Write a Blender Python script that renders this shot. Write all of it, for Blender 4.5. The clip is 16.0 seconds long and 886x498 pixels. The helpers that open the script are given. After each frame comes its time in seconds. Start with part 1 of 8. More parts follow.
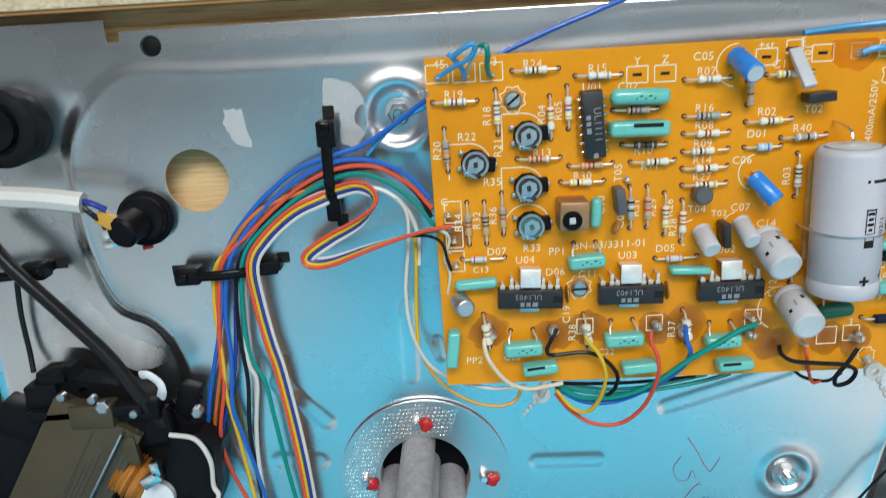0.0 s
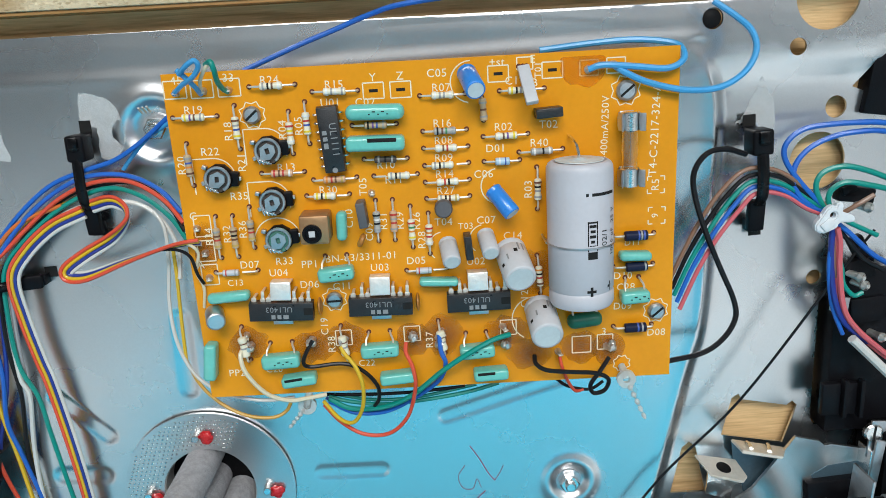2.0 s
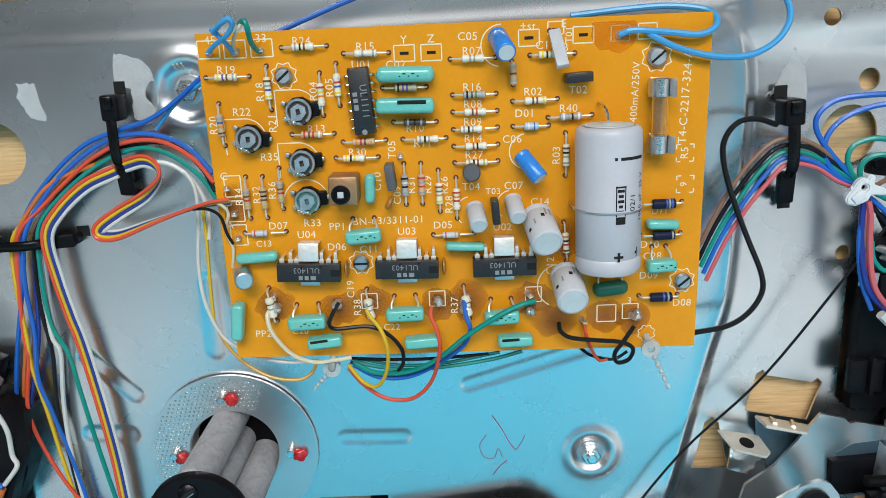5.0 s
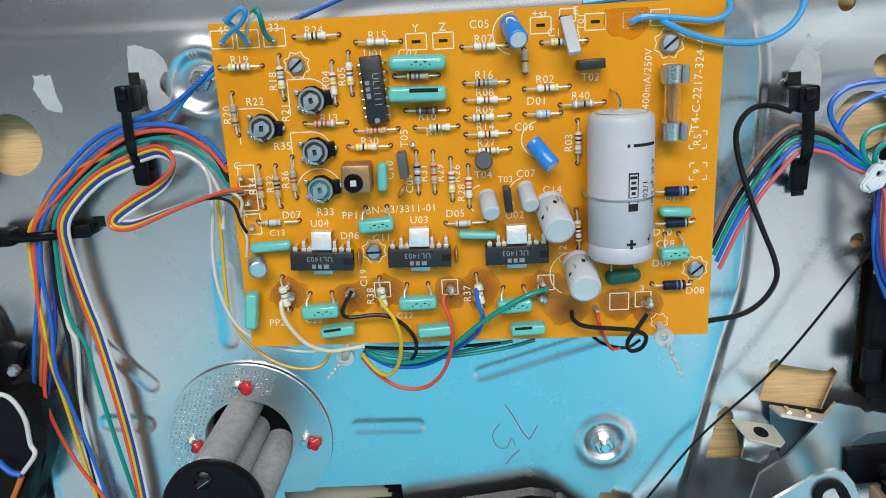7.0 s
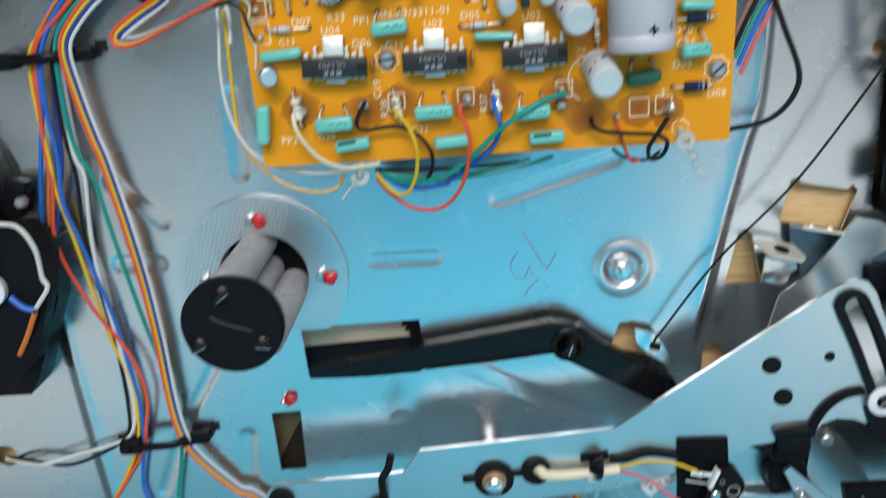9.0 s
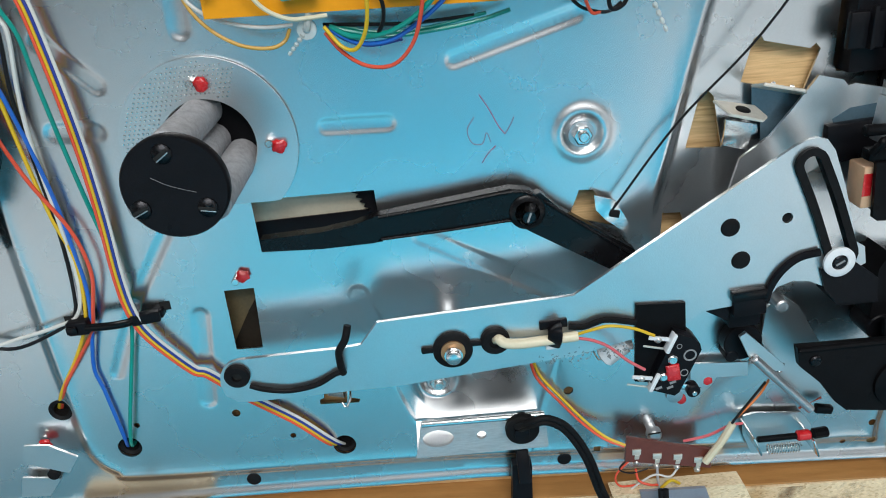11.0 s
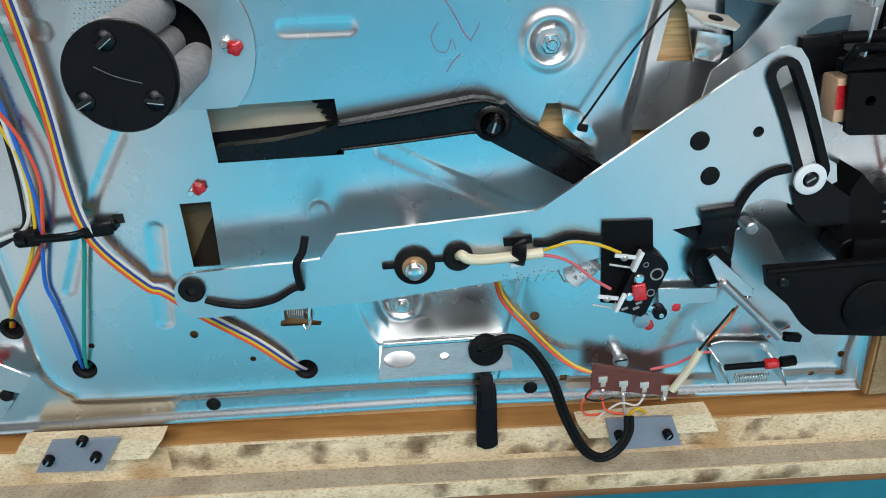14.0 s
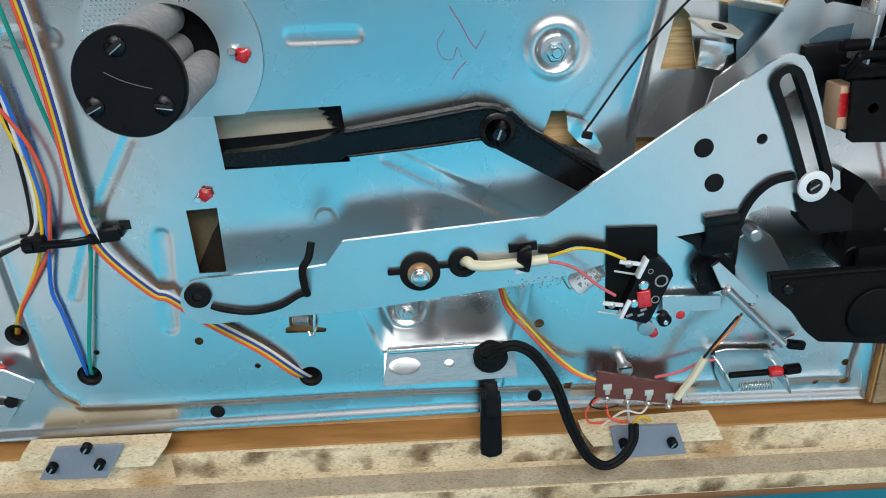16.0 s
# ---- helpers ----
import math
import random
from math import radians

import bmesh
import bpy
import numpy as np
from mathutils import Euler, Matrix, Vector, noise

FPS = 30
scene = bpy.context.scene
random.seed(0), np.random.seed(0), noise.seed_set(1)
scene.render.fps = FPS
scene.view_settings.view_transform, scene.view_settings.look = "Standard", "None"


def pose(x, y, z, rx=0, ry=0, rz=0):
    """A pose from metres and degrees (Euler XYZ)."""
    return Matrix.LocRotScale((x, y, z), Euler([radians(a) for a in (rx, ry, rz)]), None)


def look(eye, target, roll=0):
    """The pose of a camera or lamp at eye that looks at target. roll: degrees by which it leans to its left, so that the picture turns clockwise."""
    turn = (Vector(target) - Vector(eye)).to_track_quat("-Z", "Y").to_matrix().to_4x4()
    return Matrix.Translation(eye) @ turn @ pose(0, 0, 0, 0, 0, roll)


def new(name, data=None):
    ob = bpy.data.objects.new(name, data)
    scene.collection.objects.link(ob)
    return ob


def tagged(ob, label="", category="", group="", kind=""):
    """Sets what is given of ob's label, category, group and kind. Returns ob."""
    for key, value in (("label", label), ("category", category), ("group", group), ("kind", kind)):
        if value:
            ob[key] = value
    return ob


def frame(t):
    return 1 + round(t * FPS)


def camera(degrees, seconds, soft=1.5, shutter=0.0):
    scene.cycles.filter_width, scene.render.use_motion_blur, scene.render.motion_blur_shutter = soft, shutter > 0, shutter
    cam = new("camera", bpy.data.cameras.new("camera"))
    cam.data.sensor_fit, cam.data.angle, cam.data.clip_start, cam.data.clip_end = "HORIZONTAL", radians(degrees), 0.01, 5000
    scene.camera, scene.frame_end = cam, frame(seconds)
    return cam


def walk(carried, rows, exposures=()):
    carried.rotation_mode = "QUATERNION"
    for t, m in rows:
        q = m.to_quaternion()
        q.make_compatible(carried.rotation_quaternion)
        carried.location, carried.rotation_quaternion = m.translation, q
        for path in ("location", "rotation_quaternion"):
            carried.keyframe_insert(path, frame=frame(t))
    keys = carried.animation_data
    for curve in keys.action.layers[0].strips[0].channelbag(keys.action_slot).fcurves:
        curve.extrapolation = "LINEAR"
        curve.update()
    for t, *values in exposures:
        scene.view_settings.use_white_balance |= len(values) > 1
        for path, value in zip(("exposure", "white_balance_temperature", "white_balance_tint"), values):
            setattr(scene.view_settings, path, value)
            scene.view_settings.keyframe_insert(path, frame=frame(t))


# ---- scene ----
cam = camera(60.3, 16.0, soft=0.9, shutter=0.45)
PATH = [
    (0, (0.006, 0.008, 0.239), (-0.026, -0.548, -1.682), -180.0),
    (0.5, (0.013, 0.017, 0.24), (0.011, -0.514, -1.688), -183.4),
    (1, (0.041, 0.015, 0.239), (0.035, -0.532, -1.685), -182.9),
    (1.5, (0.067, 0.005, 0.24), (0.059, -0.521, -1.69), -182.5),
    (2, (0.074, 0.006, 0.243), (0.108, -0.529, -1.684), 173.0),
    (2.5, (0.074, 0.003, 0.243), (0.102, -0.533, -1.683), 173.6),
    (3, (0.077, 0.002, 0.244), (0.083, -0.524, -1.685), 176.2),
    (3.5, (0.075, -0.001, 0.246), (0.068, -0.519, -1.685), -181.8),
    (4, (0.072, -0.004, 0.247), (0.055, -0.522, -1.685), -180.6),
    (4.2, (0.071, -0.003, 0.246), (0.058, -0.534, -1.682), -180.9),
    (6.5, (0.072, -0.004, 0.248), (0.03, -0.549, -1.676), -178.4),
    (7, (0.071, -0.006, 0.248), (0.022, -0.549, -1.676), -177.6),
    (7.5, (0.07, -0.01, 0.247), (0.024, -0.54, -1.681), -177.8),
    (8, (0.069, -0.011, 0.248), (0.023, -0.547, -1.678), -177.7),
    (8.5, (0.069, -0.018, 0.249), (0.028, -0.562, -1.675), -178.6),
    (9, (0.061, -0.052, 0.257), (0.021, -0.694, -1.637), -180.7),
    (9.2, (0.053, -0.057, 0.259), (0.052, -0.763, -1.612), -184.4),
    (11.3, (0.063, -0.08, 0.257), (0.111, -0.902, -1.566), 172.0),
    (11.5, (0.065, -0.084, 0.258), (0.121, -0.896, -1.569), 171.7),
    (12, (0.084, -0.094, 0.258), (0.146, -0.885, -1.578), 171.1),
    (12.5, (0.085, -0.098, 0.257), (0.168, -0.874, -1.584), 170.4),
    (13, (0.075, -0.093, 0.256), (0.163, -0.869, -1.585), 169.8),
    (13.5, (0.071, -0.096, 0.258), (0.149, -0.939, -1.554), 170.8),
    (14, (0.069, -0.099, 0.26), (0.139, -0.977, -1.536), 171.7),
    (14.5, (0.067, -0.103, 0.262), (0.137, -0.959, -1.545), 171.7),
    (15, (0.067, -0.102, 0.261), (0.139, -0.949, -1.549), 171.6),
    (15.5, (0.066, -0.103, 0.261), (0.139, -0.959, -1.545), 171.7),
    (16, (0.067, -0.101, 0.262), (0.139, -0.945, -1.55), 171.5),
]
walk(cam, [(t, look(eye, target, roll)) for t, eye, target, roll in PATH])

# ---- light: a large unseen lamp behind the top rail, and one for the walls ----
world = bpy.data.worlds.new("room_air")
scene.world = world
world.use_nodes = True
world.node_tree.nodes["Background"].inputs[0].default_value = (0.80, 0.86, 0.95, 1)
world.node_tree.nodes["Background"].inputs[1].default_value = 0.25
for at, to, sx, sy, watts, tint in (
        ((0.05, 1.00, 1.30), (0.06, -0.12, 0), 1.1, 0.4, 20.4, (0.985, 0.98, 0.95)),
        # Second lamp added to brighten the walls and ceiling that the deck mirrors.
        ((0.45, 0.75, 1.85), (0.40, -0.88, 2.18), 2.4, 0.12, 39.0, (0.97, 0.99, 1.0)),
):
    lamp = bpy.data.lights.new("unseen_lamp", "AREA")
    lamp.shape, lamp.size, lamp.size_y, lamp.energy, lamp.color = "RECTANGLE", sx, sy, watts, tint
    new("unseen_lamp", lamp).matrix_world = look(at, to)

# ---- materials ----
MM = 0.001


def material(name, base, rough=0.5, metal=0.0, vary=0.12, scale=60.0, bump=0.0, fine=900.0, other=None, stain=0.0, stain_colour=(0.1, 0.09, 0.08), coat=0.0, through_light=0.0, stretch=None, spec=None):
    """Painted or bare surface: colour that drifts at two scales, uneven gloss, fine relief, stains."""
    m = bpy.data.materials.new(name)
    m.use_nodes = True
    nt = m.node_tree
    b = nt.nodes["Principled BSDF"]
    b.inputs["Metallic"].default_value = metal
    b.inputs["Coat Weight"].default_value = coat
    b.inputs["Transmission Weight"].default_value = through_light
    b.inputs["Specular IOR Level"].default_value = spec if spec is not None else 0.5 if metal or max(base) > 0.05 else 0.11
    tc = nt.nodes.new("ShaderNodeTexCoord")
    src = tc.outputs["Object"]
    if stretch:
        mp = nt.nodes.new("ShaderNodeMapping")
        mp.inputs["Scale"].default_value = stretch
        nt.links.new(src, mp.inputs["Vector"])
        src = mp.outputs["Vector"]

    def noise_at(s, detail=4.0):
        n = nt.nodes.new("ShaderNodeTexNoise")
        n.inputs["Scale"].default_value = s
        n.inputs["Detail"].default_value = detail
        nt.links.new(src, n.inputs["Vector"])
        return n.outputs["Fac"]

    def ramp(fac, lo, hi, c0, c1):
        r = nt.nodes.new("ShaderNodeValToRGB")
        r.color_ramp.elements[0].position, r.color_ramp.elements[1].position = lo, hi
        r.color_ramp.elements[0].color, r.color_ramp.elements[1].color = c0, c1
        nt.links.new(fac, r.inputs[0])
        return r.outputs[0]

    def mix(fac, a, c):
        x = nt.nodes.new("ShaderNodeMix")
        x.data_type = "RGBA"
        nt.links.new(fac, x.inputs[0])
        nt.links.new(a, x.inputs[6])
        nt.links.new(c, x.inputs[7])
        return x.outputs[2]

    def rgba(c, k=1.0):
        return (min(1, c[0] * k), min(1, c[1] * k), min(1, c[2] * k), 1)

    big = ramp(noise_at(scale), 0.3, 0.7, rgba(base, 1 - vary), rgba(other or base, 1 + vary))
    small = ramp(noise_at(fine, 2.0), 0.3, 0.7, rgba(base, 1 - vary), rgba(base, 1 + vary))
    half = nt.nodes.new("ShaderNodeValue")
    half.outputs[0].default_value = 0.35
    colour = mix(half.outputs[0], big, small)
    if stain:
        k = ramp(noise_at(scale * 0.4, 8.0), 0.56, 0.72, (0, 0, 0, 1), (stain, stain, stain, 1))
        flat = nt.nodes.new("ShaderNodeRGB")
        flat.outputs[0].default_value = rgba(stain_colour)
        colour = mix(k, colour, flat.outputs[0])
    nt.links.new(colour, b.inputs["Base Color"])
    r = ramp(noise_at(scale * 1.7, 6.0), 0.3, 0.7, (rough * (1 - vary * 1.6),) * 3 + (1,), (min(1, rough * (1 + vary * 1.8)),) * 3 + (1,))
    nt.links.new(r, b.inputs["Roughness"])
    if bump:
        bp = nt.nodes.new("ShaderNodeBump")
        bp.inputs["Strength"].default_value = bump
        bp.inputs["Distance"].default_value = 0.0004
        nt.links.new(noise_at(fine, 5.0), bp.inputs["Height"])
        nt.links.new(bp.outputs[0], b.inputs["Normal"])
    return m


def oak(name, light, dark, along=(1, 12, 12), rough=0.6):
    """Planed wood with long grain."""
    m = material(name, light, rough, vary=0.10, scale=16, fine=140, other=dark, bump=0.25, stretch=along)
    return m


STEEL = material("zinc_plated_sheet", (0.68, 0.69, 0.70), 0.27, 1.0, 0.05, 14, 0.02, 1500, stain=0.10, stain_colour=(0.50, 0.51, 0.52))
ARM_STEEL = material("satin_zinc_plate", (0.70, 0.71, 0.72), 0.36, 1.0, 0.05, 40, 0.12, 1800, stain=0.12, stain_colour=(0.42, 0.44, 0.46))
BRIGHT = material("bright_tinned_metal", (0.80, 0.80, 0.79), 0.22, 1.0, 0.08, 120, 0.15, 1600)
DARK_SCREW = material("blackened_screw", (0.03, 0.03, 0.033), 0.28, 1.0, 0.2, 300, 0.3, 1500)
DULL = material("dull_zinc", (0.55, 0.56, 0.58), 0.40, 1.0, 0.12, 150, 0.25, 1500)
LEAD = material("tinned_lead", (0.74, 0.70, 0.63), 0.42, 0.5, 0.1, 200, 0.2, 900)
SOLDER = material("solder", (0.62, 0.60, 0.57), 0.36, 0.8, 0.2, 300, 0.3, 900)
BLACK = material("black_moulded_plastic", (0.007, 0.007, 0.009), 0.38, 0.0, 0.2, 90, 0.15, 1500)
RUBBER = material("black_rubber", (0.009, 0.009, 0.010), 0.55, 0.0, 0.2, 120, 0.2, 1200)
BLACK_STEEL = material("black_painted_steel", (0.006, 0.006, 0.007), 0.40, 0.0, 0.25, 60, 0.2, 1300, stain=0.25, stain_colour=(0.02, 0.02, 0.02), spec=0.07)
IC_BLACK = material("epoxy_black", (0.020, 0.021, 0.024), 0.36, 0.0, 0.2, 200, 0.3, 2500, spec=0.45)
GLOSS_BLACK = material("glossy_black_plastic", (0.005, 0.005, 0.006), 0.24, 0.0, 0.2, 60, 0.1, 1200, spec=0.20)
TIN = material("tinned_sheet", (0.86, 0.84, 0.80), 0.42, 0.55, 0.12, 260, 0.5, 700, stain=0.3, stain_colour=(0.35, 0.30, 0.22))
PCB = material("orange_laminate", (0.78, 0.300, 0.006), 0.36, 0.0, 0.06, 35, 0.05, 700, other=(0.82, 0.33, 0.010), stain=0.45, stain_colour=(0.60, 0.18, 0.004))
PCB.node_tree.nodes["Principled BSDF"].inputs["Specular IOR Level"].default_value = 0.25
FLUX = material("browned_flux", (0.20, 0.07, 0.01), 0.25, 0.0, 0.3, 300)
PCB_EDGE = material("laminate_edge", (0.62, 0.36, 0.10), 0.6, 0.0, 0.2, 200, 0.2)
PRINT = material("cream_screen_print", (0.86, 0.78, 0.58), 0.55, 0.0, 0.10, 300)
PRINT_BLACK = material("black_print", (0.02, 0.02, 0.02), 0.5)
PRINT_GREY = material("grey_print", (0.26, 0.27, 0.28), 0.5)
TEAL_CAP = material("mint_green_dipped_film", (0.16, 0.56, 0.49), 0.22, 0.0, 0.10, 150, 0.10, 900, coat=0.3)
GREEN_CAP = material("dark_green_film", (0.02, 0.16, 0.10), 0.35, 0.0, 0.1, 150)
BLUE_CAP = material("bright_blue_sleeve", (0.03, 0.25, 0.75), 0.30, 0.0, 0.08, 150, coat=0.3)
WHITE_CAP = material("grey_white_sleeve", (0.57, 0.58, 0.61), 0.36, 0.0, 0.06, 120, 0.05)
CAN_GREY = material("light_grey_sleeve", (0.56, 0.56, 0.61), 0.40, 0.0, 0.05, 60, 0.05, 700)
ALU = material("dull_aluminium", (0.72, 0.73, 0.75), 0.42, 1.0, 0.06, 90, 0.15, 1200)
PALE = material("pale_rubber_seal", (0.60, 0.68, 0.71), 0.45, 0.0, 0.08, 120)
TINT = material("tan_resistor_body", (0.55, 0.40, 0.24), 0.42, 0.0, 0.08, 300)
CREAM = material("cream_resistor_body", (0.84, 0.79, 0.62), 0.38, 0.0, 0.08, 300)
PEACH = material("peach_resistor_body", (0.68, 0.42, 0.26), 0.40, 0.0, 0.08, 300)
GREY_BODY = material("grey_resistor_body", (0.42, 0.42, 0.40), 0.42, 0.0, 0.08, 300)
DARK_BODY = material("dark_brown_body", (0.07, 0.05, 0.04), 0.42, 0.0, 0.1, 300)
NAVY = material("navy_diode_body", (0.015, 0.02, 0.05), 0.35, 0.0, 0.1, 300)
PALE_BLUE = material("pale_blue_body", (0.45, 0.62, 0.75), 0.35, 0.0, 0.1, 300)
COPPER = material("copper_brown_can", (0.42, 0.24, 0.12), 0.42, 0.6, 0.15, 150, 0.2)
GLASS = material("clear_glass", (0.95, 0.97, 0.97), 0.05, 0.0, 0.0, through_light=1.0)
CLEAR = material("milky_nylon", (0.80, 0.82, 0.80), 0.35, 0.0, 0.05, 200, through_light=0.55)
NYLON = material("white_nylon", (0.74, 0.77, 0.80), 0.40, 0.0, 0.05, 200)
BAND = {k: material("band_" + k, c, 0.4, vary=0.05) for k, c in dict(
    red=(0.55, 0.04, 0.03), black=(0.02, 0.02, 0.02), brown=(0.16, 0.06, 0.03), yellow=(0.80, 0.62, 0.03), violet=(0.16, 0.07, 0.30),
    orange=(0.75, 0.25, 0.03), gold=(0.55, 0.38, 0.10), grey=(0.35, 0.35, 0.35), blue=(0.05, 0.10, 0.40), white=(0.8, 0.8, 0.78), green=(0.05, 0.25, 0.10)).items()}
WIRE = {k: material("insulation_" + k, c, 0.36, vary=0.06, scale=80, coat=0.15) for k, c in dict(
    blue=(0.015, 0.13, 0.55), light_blue=(0.06, 0.36, 0.72), deep_blue=(0.02, 0.04, 0.28), red=(0.74, 0.085, 0.04), teal=(0.0, 0.27, 0.22), white=(0.66, 0.65, 0.62),
    black=(0.014, 0.014, 0.016), yellow=(0.72, 0.46, 0.02), brown=(0.26, 0.14, 0.09), pink=(0.66, 0.13, 0.15), orange=(0.66, 0.17, 0.03), grey=(0.38, 0.38, 0.40),
    cream=(0.74, 0.66, 0.48), ochre=(0.60, 0.33, 0.05)).items()}
RED_PAINT = material("red_sealing_lacquer", (0.55, 0.015, 0.02), 0.25, 0.0, 0.15, 400, coat=0.4)
CHIP = material("chipboard", (0.74, 0.60, 0.40), 0.8, 0.0, 0.16, 60, 1.0, 900, other=(0.80, 0.68, 0.50), stain=0.75, stain_colour=(0.42, 0.24, 0.09))
CHIP_GREY = material("grey_chipboard_side", (0.42, 0.37, 0.29), 0.8, 0.0, 0.14, 70, 0.6, 700, other=(0.48, 0.42, 0.33), stain=0.55, stain_colour=(0.24, 0.18, 0.12))
VENEER = oak("brown_veneer", (0.20, 0.085, 0.03), (0.27, 0.12, 0.045), (2, 14, 14), 0.4)
OAK = material("light_oak_board", (0.72, 0.48, 0.23), 0.6, vary=0.12, scale=16, fine=40, other=(0.82, 0.58, 0.31), bump=0.25, stretch=(5, 90, 90), stain=0.75, stain_colour=(0.40, 0.22, 0.08))
PLY = material("stained_chipboard_rail", (0.30, 0.20, 0.11), 0.8, 0.0, 0.25, 60, 0.8, 700, other=(0.42, 0.30, 0.17), stain=0.9, stain_colour=(0.20, 0.12, 0.05))


def chips(m, scale=420.0):
    """Pressed wood particles: each chip with its own tone."""
    nt = m.node_tree
    b = nt.nodes["Principled BSDF"]
    tc = nt.nodes.new("ShaderNodeTexCoord")
    mp = nt.nodes.new("ShaderNodeMapping")
    mp.inputs["Scale"].default_value = (0.45, 1.0, 1.0)
    cells = nt.nodes.new("ShaderNodeTexVoronoi")
    cells.inputs["Scale"].default_value = scale
    tone = nt.nodes.new("ShaderNodeValToRGB")
    for k, (at_, c) in enumerate(((0.05, (0.66, 0.57, 0.46)), (0.30, (0.90, 0.86, 0.80)), (1.0, (1.08, 1.07, 1.05)))):
        e = tone.color_ramp.elements[k] if k < 2 else tone.color_ramp.elements.new(1.0)
        e.position, e.color = at_, (*c, 1)
    mul = nt.nodes.new("ShaderNodeMix")
    mul.data_type, mul.blend_type = "RGBA", "MULTIPLY"
    mul.inputs[0].default_value = 1.0
    old = b.inputs["Base Color"].links[0].from_socket
    nt.links.new(tc.outputs["Object"], mp.inputs["Vector"])
    nt.links.new(mp.outputs["Vector"], cells.inputs["Vector"])
    nt.links.new(cells.outputs["Color"], tone.inputs[0])
    nt.links.new(old, mul.inputs[6])
    nt.links.new(tone.outputs[0], mul.inputs[7])
    nt.links.new(mul.outputs[2], b.inputs["Base Color"])


chips(CHIP, 1700.0)
chips(CHIP_GREY, 2200.0)
chips(PLY, 1500.0)
INNER_WOOD = oak("orange_brown_inner_face", (0.38, 0.18, 0.055), (0.50, 0.26, 0.09), (2, 14, 14), 0.5)
FIBRE = material("brown_paxolin", (0.13, 0.035, 0.025), 0.45, 0.0, 0.15, 200)
BENCH = material("teal_bench_mat", (0.02, 0.22, 0.30), 0.6, 0.0, 0.1, 40, 0.3)
TEAL_WALL = material("teal_wall_paint", (0.085, 0.57, 0.77), 0.7, 0.0, 0.06, 3)
WHITE_WALL = material("white_wall_paint", (0.58, 0.59, 0.60), 0.8, 0.0, 0.04, 3)
# Dark grey and bright white, chosen for how the deck's reflections darken and brighten.
CEILING_GREY = material("grey_ceiling_paint", (0.085, 0.088, 0.09), 0.8, 0.0, 0.05, 3)
CHALK = material("chalk_white_paint", (0.82, 0.83, 0.83), 0.8, 0.0, 0.04, 3)
BRUSHED = material("brushed_zinc", (0.66, 0.67, 0.68), 0.58, 1.0, 0.10, 200, 0.5, 900, stretch=(1, 6, 6), stain=0.2, stain_colour=(0.40, 0.41, 0.42))
# Colour of the unseen band that darkens low reflections in the deck.
DARK_BAND = material("dark_blue_band_paint", (0.045, 0.20, 0.28), 0.6, 0.0, 0.06, 3)
DARK_WALL = material("grey_wall_paint", (0.22, 0.23, 0.25), 0.8, 0.0, 0.06, 3)
FELT = material("grey_cork_felt", (0.40, 0.40, 0.42), 0.9, 0.0, 0.22, 500, 1.0, 1800, stain=0.4, stain_colour=(0.24, 0.24, 0.26))
LAMINATION = material("lacquered_core_iron", (0.075, 0.060, 0.034), 0.42, 0.2, 0.15, 90, 0.2)
TAPE = material("amber_coil_tape", (0.42, 0.17, 0.03), 0.35, 0.0, 0.15, 120)
SMEAR = material("dried_glue_smear", (0.64, 0.66, 0.67), 0.55, 0.0, 0.10, 250, 0.5, 700)
film = SMEAR.node_tree
patchy = film.nodes.new("ShaderNodeTexNoise")
patchy.inputs["Scale"].default_value, patchy.inputs["Detail"].default_value = 420.0, 8.0
spread = film.nodes.new("ShaderNodeMapRange")
spread.inputs[1].default_value, spread.inputs[2].default_value, spread.inputs[3].default_value, spread.inputs[4].default_value = 0.36, 0.54, 0.05, 0.85
film.links.new(patchy.outputs["Fac"], spread.inputs[0])


def fade_out(nt, strength, radius, gain):
    """Lets a thin film die away towards its rim."""
    tc = nt.nodes.new("ShaderNodeTexCoord")
    mp = nt.nodes.new("ShaderNodeMapping")
    mp.inputs["Scale"].default_value = (1 / radius,) * 3
    ball = nt.nodes.new("ShaderNodeTexGradient")
    ball.gradient_type = "SPHERICAL"
    both = nt.nodes.new("ShaderNodeMath")
    both.operation = "MULTIPLY"
    up = nt.nodes.new("ShaderNodeMath")
    up.operation, up.use_clamp = "MULTIPLY", True
    up.inputs[1].default_value = gain
    nt.links.new(tc.outputs["Object"], mp.inputs["Vector"])
    nt.links.new(mp.outputs["Vector"], ball.inputs["Vector"])
    nt.links.new(ball.outputs["Fac"], up.inputs[0])
    nt.links.new(up.outputs[0], both.inputs[0])
    nt.links.new(strength, both.inputs[1])
    nt.links.new(both.outputs[0], nt.nodes["Principled BSDF"].inputs["Alpha"])


fade_out(film, spread.outputs[0], 0.021, 2.2)

# ---- geometry helpers, in millimetres ----
WORLD = {}


def thing(name, x, y, z, label="", category="", group="", kind=""):
    ob = new(name)
    ob.empty_display_size = 0.01
    ob.location = (x * MM, y * MM, z * MM)
    WORLD[ob.name] = Matrix.Translation(ob.location)
    return tagged(ob, label, category, group, kind)


def mesh_of(bm, mat, name, angle=40):
    bmesh.ops.recalc_face_normals(bm, faces=bm.faces)
    me = bpy.data.meshes.new(name)
    bm.transform(Matrix.Scale(MM, 4))
    bm.to_mesh(me)
    bm.free()
    for mt in (mat if isinstance(mat, (list, tuple)) else [mat]):
        me.materials.append(mt)
    me.polygons.foreach_set("use_smooth", [True] * len(me.polygons))
    me.set_sharp_from_angle(angle=radians(angle))
    return me


